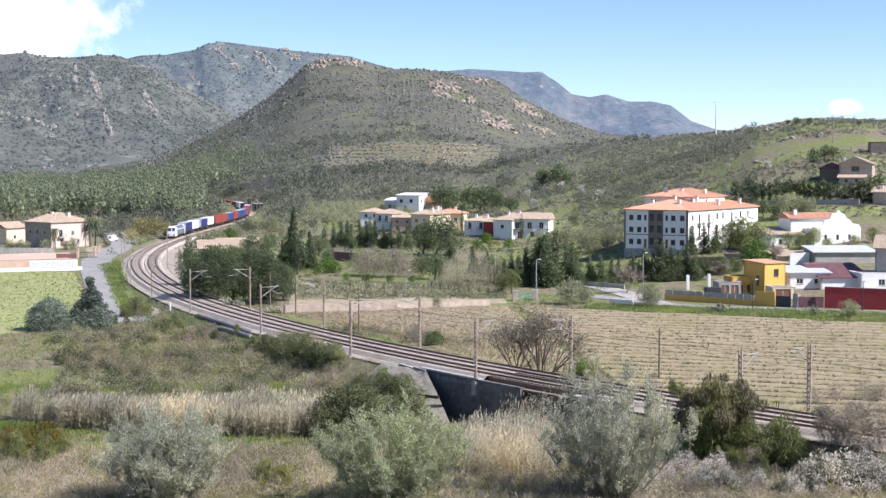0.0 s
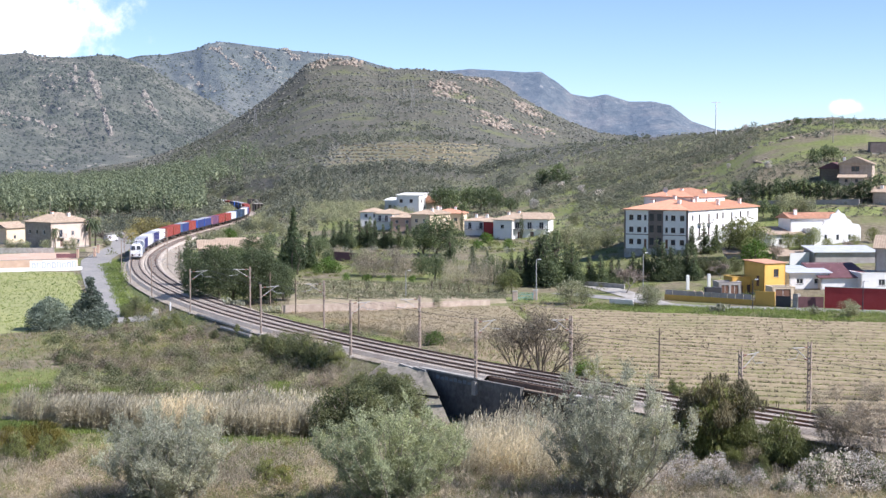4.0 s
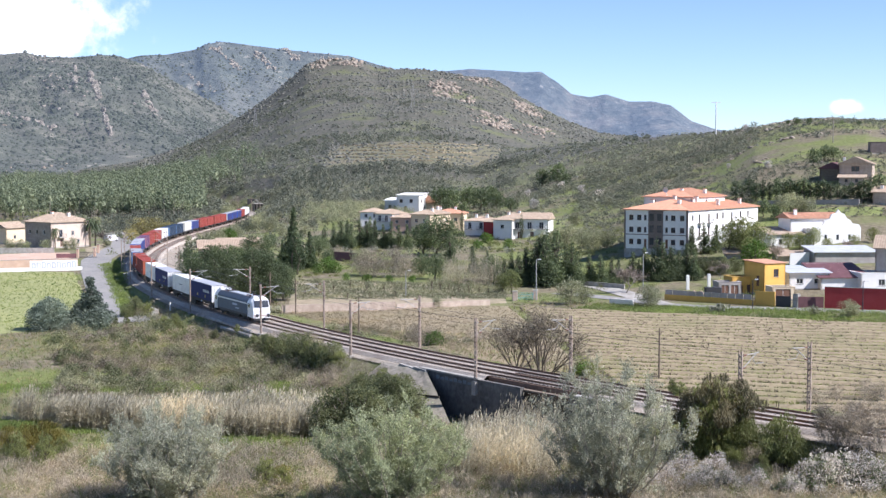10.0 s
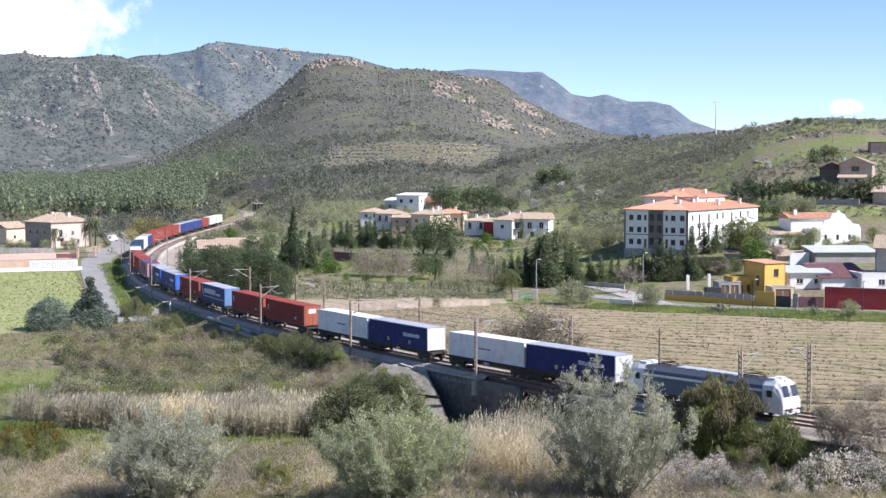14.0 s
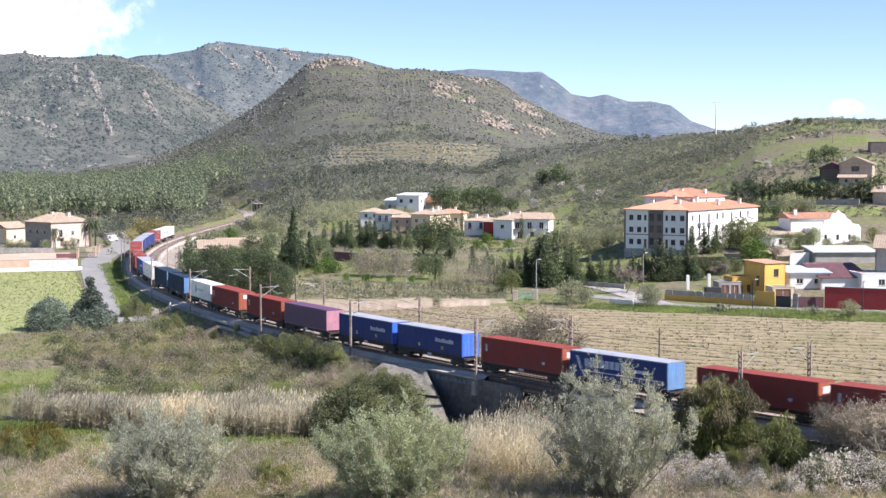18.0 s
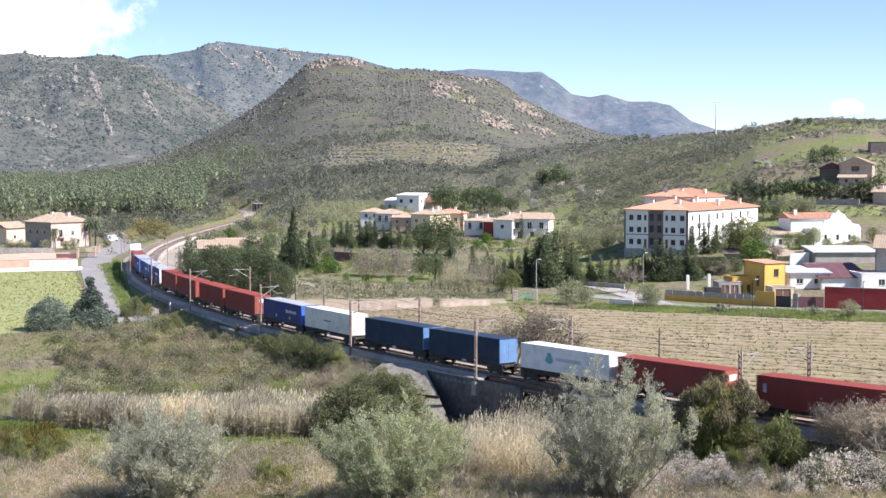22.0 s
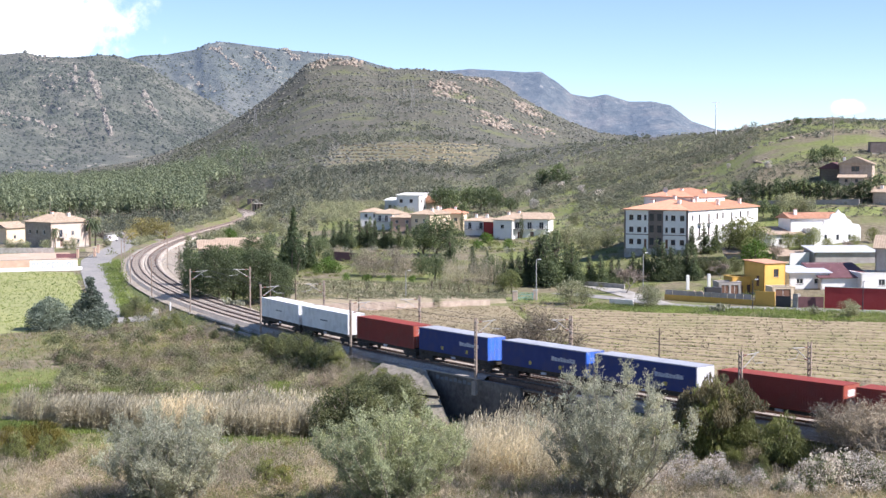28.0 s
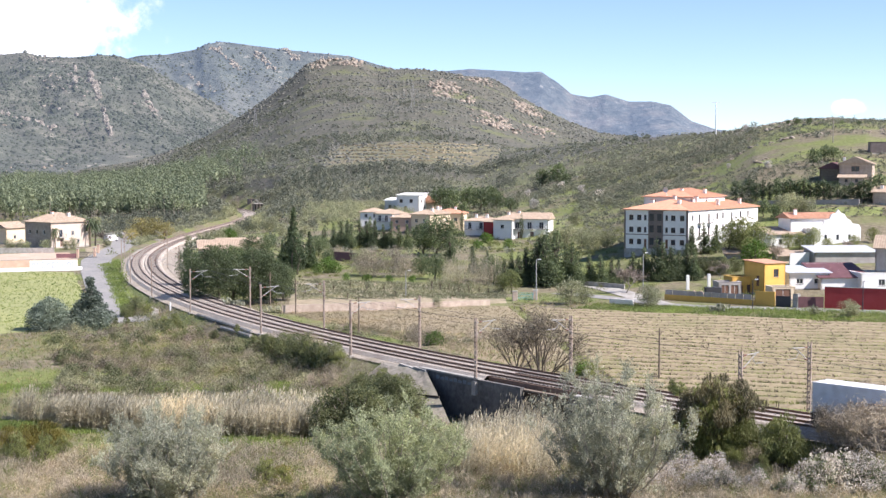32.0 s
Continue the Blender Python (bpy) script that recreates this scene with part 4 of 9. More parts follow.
# ---- buildings ----
def facade(width, height, holes, thick=0.28):
    """A wall in the plane y = 0, its outside towards -y, with openings (x, z, w, h) cut through."""
    xs = sorted({0.0, width, *[v for x, z, w, h in holes for v in (x, x + w)]})
    zs = sorted({0.0, height, *[v for x, z, w, h in holes for v in (z, z + h)]})
    s = Shape()
    for x0, x1 in zip(xs, xs[1:]):
        for z0, z1 in zip(zs, zs[1:]):
            cx, cz = (x0 + x1) / 2, (z0 + z1) / 2
            if not any(x < cx < x + w and z < cz < z + h for x, z, w, h in holes):
                s.add([(x0, 0, z0), (x1, 0, z0), (x1, 0, z1), (x0, 0, z1)], [(0, 1, 2, 3)])
                s.add([(x0, thick, z0), (x1, thick, z0), (x1, thick, z1), (x0, thick, z1)], [(3, 2, 1, 0)])
    for x, z, w, h in holes:
        s.add([(x, 0, z), (x + w, 0, z), (x + w, 0, z + h), (x, 0, z + h), (x, thick, z), (x + w, thick, z), (x + w, thick, z + h), (x, thick, z + h)],
              [(0, 4, 5, 1), (1, 5, 6, 2), (2, 6, 7, 3), (3, 7, 4, 0)])
    s.add([(0, 0, height), (width, 0, height), (width, thick, height), (0, thick, height), (0, 0, 0), (0, thick, 0), (width, 0, 0), (width, thick, 0)],
          [(0, 1, 2, 3), (4, 0, 3, 5), (6, 7, 2, 1)])
    return s


def opening(kind, x, z, w, h, parent, frame_mat):
    """A window or a door set in a wall's hole; kind: w window, d door, b balcony door."""
    f = 0.07
    fr = Shape().box(x, 0.1, z, x + f, 0.2, z + h).box(x + w - f, 0.1, z, x + w, 0.2, z + h).box(x + f, 0.1, z, x + w - f, 0.2, z + f).box(x + f, 0.1, z + h - f, x + w - f, 0.2, z + h)
    if w > 0.9:
        fr.box(x + w / 2 - 0.03, 0.11, z + f, x + w / 2 + 0.03, 0.19, z + h - f)
    win = part("door" if kind == "d" else "window", fr, frame_mat, parent)
    part("door_leaf" if kind == "d" else "pane", Shape().box(x + f, 0.14, z + f, x + w - f, 0.16, z + h - f), FRAMEBROWN if kind == "d" else GLASS, win)
    if kind == "w":
        part("sill", Shape().box(x - 0.08, -0.08, z - 0.08, x + w + 0.08, 0.1, z - 0.004), CONCRETE, win)
    if kind == "b":
        part("balcony", Shape().box(x - 0.6, -1.0, z - 0.2, x + w + 0.6, -0.004, z - 0.04), CONCRETE, parent)
        rail = part("balcony_rail", Shape().box(x - 0.6, -1.0, z + 0.86, x + w + 0.6, -0.95, z + 0.92), DARKMETAL, parent)
        bar = Shape().box(0, -0.99, z - 0.04, 0.03, -0.96, z + 0.86).mesh("baluster", DARKMETAL)
        for k in np.linspace(x - 0.58, x + w + 0.55, 9):
            part("baluster", bar, None, parent, at=Matrix.Translation((k, 0, 0)))


def hip_roof(w, d, z, rise, eave=0.5, gable=False, thick=0.16):
    """A tiled roof over a rectangle, ridge along the longer side."""
    x0, y0, x1, y1 = -eave, -eave, w + eave, d + eave
    if w >= d:
        run = 0 if gable else (y1 - y0) / 2
        ridge = [((x0 + run), (y0 + y1) / 2), ((x1 - run), (y0 + y1) / 2)]
    else:
        run = 0 if gable else (x1 - x0) / 2
        ridge = [((x0 + x1) / 2, y0 + run), ((x0 + x1) / 2, y1 - run)]
    v = [(x0, y0, z), (x1, y0, z), (x1, y1, z), (x0, y1, z), (*ridge[0], z + rise), (*ridge[1], z + rise)]
    v += [(x, y, q - thick) for x, y, q in v[:4]]
    if w >= d:
        f = [(0, 1, 5, 4), (2, 3, 4, 5), (1, 2, 5), (3, 0, 4)]
    else:
        f = [(1, 2, 5, 4), (3, 0, 4, 5), (0, 1, 4), (2, 3, 5)]
    f += [(0, 6, 7, 1), (1, 7, 8, 2), (2, 8, 9, 3), (3, 9, 6, 0), (6, 9, 8, 7)]
    return Shape().add(v, f), v, f


def tile_rows(v, faces, spacing=0.45):
    """Raised rows of tiles running down each slope of a roof."""
    s = Shape()
    for face in faces[:4]:
        p = [Vector(v[i]) for i in face]
        a, b = p[0], p[1]
        n = (p[1] - p[0]).cross(p[2] - p[0]).normalized()
        if n.z < 0.2:
            continue
        e = (b - a).normalized()
        ln = (b - a).length
        k = int(ln / spacing)
        up = n.cross(e)
        for i in range(1, k):
            t = i / k * ln
            q = a + e * t
            # how far up the slope this row goes
            if len(p) == 3:
                apex = (p[2] - a).dot(e)
                run = (p[2] - a).dot(up) * (t / apex if t < apex else (ln - t) / (ln - apex))
            else:
                l0, l1 = (p[3] - a).dot(e), (p[2] - a).dot(e)
                top = (p[2] - a).dot(up)
                run = top * (t / l0 if l0 > 0.01 and t < l0 else ((ln - t) / (ln - l1) if ln - l1 > 0.01 and t > l1 else 1))
            if run < 0.4:
                continue
            w, h = e * 0.09, n * 0.07
            top = q + up * run
            s.add([q - w, q + w, top + w, top - w, q + h, top + h], [(0, 4, 5, 3), (4, 1, 2, 5), (0, 1, 4)])
    return s


def chimney(parent, x, y, z, h=1.3, mat=None):
    c = part("chimney", Shape().box(x - 0.35, y - 0.35, z, x + 0.35, y + 0.35, z + h), mat or WHITEWALL, parent)
    part("chimney_cap", Shape().box(x - 0.45, y - 0.45, z + h, x + 0.45, y + 0.45, z + h + 0.12), ROOFTILE, c)


def building(name, label, place, turn, w, d, h, wall, roof="hip", tiles=None, rise=1.8, front=(), right=(), left=(), back=(), frame_mat=None, chimneys=(), category="house", eave=0.5, parapet=0.5, group=""):
    """A house on a rectangle; place is its front left corner on the ground."""
    b = thing(name, label, category, pose(*place, 0, 0, turn), group)
    sides = [(pose(0, 0, 0), w, front), (pose(w, 0, 0, 0, 0, 90), d, right), (pose(w, d, 0, 0, 0, 180), w, back), (pose(0, d, 0, 0, 0, -90), d, left)]
    for m, ln, holes in sides:
        wl_ = part("wall", facade(ln, h, [q[1:] for q in holes]), wall, b, at=m)
        for q in holes:
            opening(*q, wl_, frame_mat or FRAMEWHITE)
    part("plinth", Shape().box(-0.05, -0.05, -2.0, w + 0.05, d + 0.05, 0.25), CONCRETE, b)
    tiles = tiles or ROOFTILE
    if roof in ("hip", "gable"):
        sh, v, f = hip_roof(w, d, h + 0.16, rise, eave, roof == "gable")
        r = part("roof", sh, tiles, b)
        part("tile_rows", tile_rows(v, f), tiles, r)
        if roof == "gable":
            mid = [(0, 0.02), (d, 0.02)] if w >= d else [(0, 0.02), (w, 0.02)]
            ln = d if w >= d else w
            for side in (0, 1):
                g = Shape()
                if w >= d:
                    x = 0.02 if side == 0 else w - 0.3
                    g.add([(x, 0, h), (x, d, h), (x, d / 2, h + rise), (x + 0.28, 0, h), (x + 0.28, d, h), (x + 0.28, d / 2, h + rise)], [(0, 2, 1), (3, 4, 5), (0, 3, 5, 2), (1, 2, 5, 4)])
                else:
                    y = 0.02 if side == 0 else d - 0.3
                    g.add([(0, y, h), (w, y, h), (w / 2, y, h + rise), (0, y + 0.28, h), (w, y + 0.28, h), (w / 2, y + 0.28, h + rise)], [(0, 1, 2), (3, 5, 4), (0, 2, 5, 3), (1, 4, 5, 2)])
                part("gable", g, wall, b)
    elif roof == "shed":
        part("roof", Shape().add([(-eave, -eave, h + 0.05), (w + eave, -eave, h + 0.05), (w + eave, d + eave, h + rise), (-eave, d + eave, h + rise), (-eave, -eave, h - 0.1), (w + eave, -eave, h - 0.1), (w + eave, d + eave, h + rise - 0.15), (-eave, d + eave, h + rise - 0.15)], [(0, 1, 2, 3), (7, 6, 5, 4), (4, 5, 1, 0), (5, 6, 2, 1), (6, 7, 3, 2), (7, 4, 0, 3)]), tiles, b)
        for x in (0.02, w - 0.25):
            part("side_gable", Shape().add([(x, 0, h), (x, d, h), (x, d, h + rise - 0.1), (x + 0.22, 0, h), (x + 0.22, d, h), (x + 0.22, d, h + rise - 0.1)], [(0, 2, 1), (3, 4, 5), (0, 3, 5, 2), (1, 2, 5, 4)]), wall, b)
        part("rear_gable", Shape().box(0, d - 0.25, h, w, d, h + rise - 0.12), wall, b)
    else:
        part("roof", Shape().box(0.3, 0.3, h - 0.35, w - 0.3, d - 0.3, h - 0.15), tiles, b)
        part("coping", Shape().box(-0.06, -0.06, h + 0.002, w + 0.06, 0.34, h + 0.12).box(-0.06, d - 0.34, h + 0.002, w + 0.06, d + 0.06, h + 0.12).box(-0.06, 0.34, h + 0.002, 0.34, d - 0.34, h + 0.12).box(w - 0.34, 0.34, h + 0.002, w + 0.06, d - 0.34, h + 0.12), wall, b)
    for q in chimneys:
        chimney(b, *q)
    return b


def rows_of(kind, xs, zs, w, h):
    return [(kind, x, z, w, h) for z in zs for x in xs]


def apartments():
    fl = (1.3, 4.2, 7.1)
    front = [q for q in rows_of("w", (1.2, 3.3), fl, 1.15, 1.25) + rows_of("w", (12.2, 14.5), fl, 1.15, 1.25) + rows_of("w", (5.15, 10.75), fl[1:], 0.65, 1.25) + rows_of("d", (5.15, 10.75), (0.4,), 0.7, 2.2)]
    right = rows_of("b", (6.0, 11.5, 25.5), (3.4, 6.4), 1.0, 2.1) + rows_of("w", (16.5, 20.0, 31.0, 36.0), (1.3, 4.2, 7.1), 1.0, 1.5) + rows_of("w", (2.2,), (1.3, 7.1), 0.9, 1.3)
    b = building("apartment_block", "white three-storey apartment block with red tiled roof", (43.9, 354.3, 2.9), -34, 16.6, 43.0, 9.5, WHITEWALL, "hip", ROOFTILE, 2.3, front, right, frame_mat=FRAMEBROWN, category="building",
                 chimneys=[(4.5, 6, 10.6), (8.5, 10, 11.5), (12.5, 14, 11.3), (14.6, 22, 10.4), (14.4, 36, 10.4), (12, 5, 10.6)])
    part("recessed_bay", Shape().box(6.35, -0.12, 0.3, 10.2, -0.004, 9.4), DARKPANEL, b, "brown recessed loggia bay")
    for z in (1.2, 4.2, 7.0):
        for x in (6.7, 8.75):
            part("loggia_window", Shape().box(x, -0.16, z, x + 1.1, -0.124, z + 1.7), GLASS, b)
    part("corner_band", Shape().box(16.15, -0.1, 0.2, 16.68, -0.004, 9.45), DARKPANEL, b, "brown corner band")
    part("floor_band", Shape().box(0.02, -0.06, 3.55, 6.3, -0.004, 3.75).box(10.25, -0.06, 3.55, 16.1, -0.004, 3.75), DARKPANEL, b)
    part("side_band", Shape().box(-0.06, -0.06, 0.2, 0.3, -0.003, 9.4), DARKPANEL, b)
    top = building("penthouse", "white set-back attic storey with hipped tiled roof", (50.2, 366.5, 12.6), -34, 13.0, 20.0, 2.6, WHITEWALL, "hip", ROOFTILE, 2.0, rows_of("w", (2, 7), (0.8,), 1.2, 1.2), rows_of("w", (3, 8, 14), (0.8,), 1.2, 1.2), category="building", chimneys=[(8, 5, 3.4), (11, 12, 3.2)])
    part("satellite_dish", Shape().add([(6 + 0.7 * math.cos(t), -0.3 + 0.0 * t, 4.4 + 0.7 * math.sin(t)) for t in np.linspace(0, 6.283, 13)[:-1]] + [(6, 0.05, 4.4)], [(i, (i + 1) % 12, 12) for i in range(12)]).bar((6, 0.05, 4.4), (6, 0.3, 2.9), 0.05), FRAMEWHITE, top, "white dish aerial")


apartments()

GROUPS = "village houses"
# the yellow house and the walls along the road
building("yellow_house", "bright ochre-yellow rendered house with tiled roof", (61.7, 280.8, -1.7), 28, 5.2, 6.0, 6.1, OCHREWALL, "shed", ROOFTILE, 0.4, [("w", 2.3, 3.4, 1.2, 1.5)], (), [("d", 3.6, 1.6, 0.9, 2.0)], frame_mat=FRAMEBROWN, group=GROUPS, eave=0.25)
building("yellow_annex", "low flat-roofed ochre-yellow annex", (56.1, 283.7, -1.8), 10, 5.2, 4.6, 3.3, OCHREWALL, "flat", CONCRETE, 0.5, [("d", 0.6, 0.2, 1.6, 1.5), ("d", 3.0, 0.2, 1.8, 1.6)], frame_mat=FRAMEBROWN, group=GROUPS)


def wall_between(name, label, a, b, height, thick, mat, coping=None, base=-1.0, category="wall"):
    """A free-standing wall; a and b are its ends on the ground, as (x, y, z)."""
    a, b = Vector(a), Vector(b)
    ln = (b - a).xy.length
    w = thing(name, label, category, pose(a.x, a.y, a.z, 0, 0, math.degrees(math.atan2(b.y - a.y, b.x - a.x))))
    dz = b.z - a.z
    k = 6
    s = Shape()
    for i in range(k + 1):
        x0, z0 = ln * i / k, dz * i / k
        s.v += [(x0, 0, base + z0), (x0, 0, height + z0), (x0, thick, height + z0), (x0, thick, base + z0)]
    s.f = [[4 * i + (j + 1) % 4, 4 * i + j, 4 * i + 4 + j, 4 * i + 4 + (j + 1) % 4] for i in range(k) for j in range(4)] + [[0, 1, 2, 3], [4 * k + 3, 4 * k + 2, 4 * k + 1, 4 * k]]
    part("wall_body", s, mat, w)
    if coping:
        c = Shape()
        v = [(0, -0.05, height + 0.003), (ln, -0.05, height + dz + 0.003), (ln, thick + 0.05, height + dz + 0.003), (0, thick + 0.05, height + 0.003)]
        c.add(v + [(x, y, z + 0.09) for x, y, z in v], [(0, 1, 5, 4), (1, 2, 6, 5), (2, 3, 7, 6), (3, 0, 4, 7), (4, 5, 6, 7), (3, 2, 1, 0)])
        part("coping", c, coping, w)
    return w


yw = wall_between("garden_wall", "low ochre-yellow garden wall with grey panels on top", (41.6, 274.6, -2), (56.1, 263.1, -2), 1.0, 0.25, OCHREWALL)
for k in range(11):
    part("fence_panel", Shape().box(0.1 + 1.62 * k, 0.08, 1.0, 1.64 + 1.62 * k, 0.13, 1.9), GREYWALL, yw, "grey corrugated fence panel")
wall_between("garden_wall", "taller ochre-yellow garden wall by a gate", (56.2, 263.1, -2), (59.1, 260.4, -1.9), 2.6, 0.25, OCHREWALL)
wall_between("metal_gate", "dark grey sheet-metal gate", (59.3, 260.4, -1.9), (61.6, 258.9, -1.9), 1.9, 0.08, DARKMETAL, category="gate")
wall_between("gate_pillar", "plain cement gate pillar", (61.9, 258.7, -1.9), (62.5, 257.5, -1.8), 2.4, 0.6, CONCRETE, category="pillar")
wall_between("fence_wall", "dark red slatted fence", (62.6, 257.5, -1.8), (67, 257.2, -1.8), 1.9, 0.12, DARKROOF, category="fence")
wall_between("boundary_wall", "long dark red rendered wall beside the road", (66.9, 256.3, -1.8), (89.7, 247.8, -2), 3.7, 0.3, REDWALL, CONCRETE)
building("carport", "small dark-roofed shelter behind the wall", (61, 270.9, -1.8), 6, 4.4, 4.0, 2.4, CREAMWALL, "flat", DARKMETAL, front=[("d", 0.6, 0.1, 3.0, 2.0)], category="shelter")
building("grey_shed", "small grey rendered shed with open front", (53, 281.2, -1.9), 6, 4.5, 4.0, 2.6, GREYWALL, "flat", CONCRETE, front=[("d", 0.5, 0.1, 1.6, 2.0), ("d", 2.4, 0.1, 1.6, 2.0)], category="shed")
# sheds and workshops
building("workshop", "long white workshop with pale roof", (67.8, 286.6, -1.2), 2, 8.0, 9.0, 3.4, WHITEWALL, "shed", SHEETROOF, 0.8, rows_of("w", (1.5, 5), (1.2,), 1.3, 1.0), category="workshop")
building("workshop", "workshop with a dark red sheet roof", (73.7, 285.3, -1.1), 3, 9.5, 11.0, 2.4, WHITEWALL, "shed", DARKROOF, 2.2, category="workshop")
building("white_outbuilding", "plain white outbuilding with flat roof", (81, 283.4, -1), 4, 16.0, 8.0, 3.2, WHITEWALL, "flat", CONCRETE, front=[("w", 3.5, 0.9, 1.3, 1.2)], category="outbuilding")
building("long_shed", "long low shed with pale blue-grey sheet roof", (80, 315.1, 1.5), 3, 13.5, 8.0, 3.0, GREYWALL, "shed", SHEETROOF, 1.0, category="shed")
building("grey_house", "tall grey rendered house gable", (85.5, 289.5, -0.5), -22, 9.0, 9.0, 7.2, GREYWALL, "gable", OLDTILE, 2.4, [("w", 2, 4, 1.0, 1.2)], group=GROUPS)
building("low_shed", "long low shed with a pale tiled roof", (64, 331.5, 1.6), -6, 14.0, 5.0, 1.6, GREYWALL, "shed", OLDTILE, 1.1, category="shed")
building("low_shed", "small pale-roofed shed among scrub", (73.1, 319.7, 1.6), 2, 9.0, 5.0, 1.8, CREAMWALL, "shed", OLDTILE, 0.9, category="shed")
# white house with the stepped gable
gw = building("old_white_house", "whitewashed old house with a curved gable", (76.1, 340.2, 3.5), 12, 12.5, 10.0, 3.6, WHITEWALL, "shed", OLDTILE, 1.4, [("w", 2, 1.2, 0.9, 1.3), ("w", 6, 1.2, 0.9, 1.3)], group=GROUPS)
building("old_white_house", "low whitewashed wing with red-tiled roof", (81.6, 344.4, 4.4), 10, 13.0, 7.0, 6.2, WHITEWALL, "gable", ROOFTILE, 1.2, group=GROUPS, chimneys=[(2, 2, 7.0)])
prof = [(0, 0), (12.2, 0), (12.2, 4.2), (11.6, 5.0), (10.0, 5.2), (9.4, 6.0), (8.6, 6.4), (8.0, 7.4), (7.2, 7.6), (6.4, 8.5), (5.8, 7.6), (4.8, 7.4), (4.2, 6.2), (3.0, 5.8), (2.4, 4.8), (0.6, 4.6), (0, 4.0)]
gable = thing("gable_wall", "whitewashed wall with a scrolled gable top", "wall", pose(*(85.7, 339.8, 4.4), 0, 0, 12))
part("gable_face", Shape().prism(prof, 0, 0.5).moved(Matrix(((1, 0, 0, 0), (0, 0, -1, 0.5), (0, 1, 0, 0), (0, 0, 0, 1)))), WHITEWALL, gable)
part("gable_block", Shape().box(0.3, 0.52, -1, 11.9, 9.0, 4.0), WHITEWALL, gable)
for x in (3.0, 6.0, 9.0):
    part("window", Shape().box(x, -0.03, 1.4, x + 0.6, -0.003, 2.6), GLASS, gable)
wall_between("ruined_wall", "peeling whitewashed ruin wall", (75.2, 317.2, 1.5), (79.5, 317.6, 1.7), 2.6, 0.4, WHITEWALL)
# houses of the hamlet in the middle of the valley
building("white_villa", "white two-storey villa with flat stepped roof", (-17.5, 553, 5.3), -20, 9.0, 9.0, 6.4, WHITEWALL, "shed", WHITEWALL, 0.8, [("w", 1.2, 3.6, 1.3, 1.3), ("w", 5.2, 3.6, 1.3, 1.3), ("d", 3.0, 0.2, 1.1, 2.1)], [("w", 2, 3.6, 1.2, 1.2), ("w", 5, 1.0, 1.2, 1.2)], frame_mat=FRAMEBROWN, group=GROUPS)
building("white_villa", "low white wing of a villa", (-22.2, 559.9, 5.4), -20, 6.5, 7.0, 4.2, WHITEWALL, "shed", WHITEWALL, 1.0, [("w", 1.5, 1.2, 1.2, 1.2)], group=GROUPS)
building("tiled_cottage", "small house with a steep red tiled roof", (-8.6, 556.2, 5.8), 25, 7.0, 9.0, 2.6, CREAMWALL, "gable", ROOFTILE, 2.8, group=GROUPS)
building("terraced_house", "white house with tiled roof among trees", (-28.1, 496.3, 2.1), -12, 7.5, 8.0, 5.0, WHITEWALL, "hip", OLDTILE, 1.3, rows_of("w", (1.5, 4.6), (0.9, 3.3), 1.1, 1.2), rows_of("w", (3,), (3.2,), 1.0, 1.2), group=GROUPS)
building("terraced_house", "white house with arched balcony and tiled roof", (-22.4, 483.6, 1.6), -30, 6.5, 9.0, 5.4, WHITEWALL, "hip", OLDTILE, 1.4, [("b", 1.2, 3.0, 1.1, 2.0), ("b", 3.8, 3.0, 1.1, 2.0)], rows_of("w", (2, 5), (1.0, 3.4), 1.0, 1.1), group=GROUPS)
building("terraced_house", "apricot house with low tiled roof", (-17, 475, 1.4), -14, 8.5, 9.0, 4.6, BRICKWALL, "hip", OLDTILE, 1.3, rows_of("w", (1.6, 5.0), (1.0, 2.9), 1.0, 1.0), group=GROUPS)
building("terraced_house", "cream-yellow house with tiled roof and chimneys", (-10.2, 464.9, 1.4), -30, 7.0, 14.0, 6.0, CREAMWALL, "hip", OLDTILE, 1.4, rows_of("w", (1.5, 4.4), (1.0, 3.6), 1.0, 1.1), rows_of("w", (2, 6, 10), (3.6,), 1.0, 1.1), group=GROUPS, chimneys=[(5, 5, 6.9), (4, 10, 7.2)])
building("terraced_house", "ochre house with tiled roof and chimneys", (-3.5, 473.9, 2), -10, 10.0, 9.0, 5.4, CREAMWALL, "hip", ROOFTILE, 1.4, rows_of("w", (1.5, 4.4, 7.2), (3.0,), 1.0, 1.1), group=GROUPS, chimneys=[(2, 4, 6.3), (7, 4, 6.3)])
building("terraced_house", "white house with terrace and tiled roof", (6.6, 453.5, 1.2), -18, 9.5, 9.0, 4.6, WHITEWALL, "hip", OLDTILE, 1.3, [("b", 1.2, 2.2, 1.1, 2.0), ("b", 4.8, 2.2, 1.1, 2.0)], group=GROUPS, chimneys=[(3, 3, 5.4), (6.5, 3, 5.4)])
building("terraced_house", "red-rendered narrow house end", (12.4, 447.9, 0.9), -30, 3.2, 9.0, 4.8, REDWALL, "hip", OLDTILE, 1.0, group=GROUPS)
building("terraced_house", "white house with shaded side and tiled roof", (15.1, 440.4, 0.8), -34, 6.5, 11.0, 5.8, WHITEWALL, "hip", OLDTILE, 1.4, [("w", 2.5, 3.3, 1.2, 1.2)], rows_of("b", (2.0, 6.5), (3.0,), 1.1, 2.0) + rows_of("d", (2.4, 6.8), (0.2,), 1.0, 2.1), group=GROUPS, chimneys=[(3, 4, 6.8), (4, 8, 6.8)])
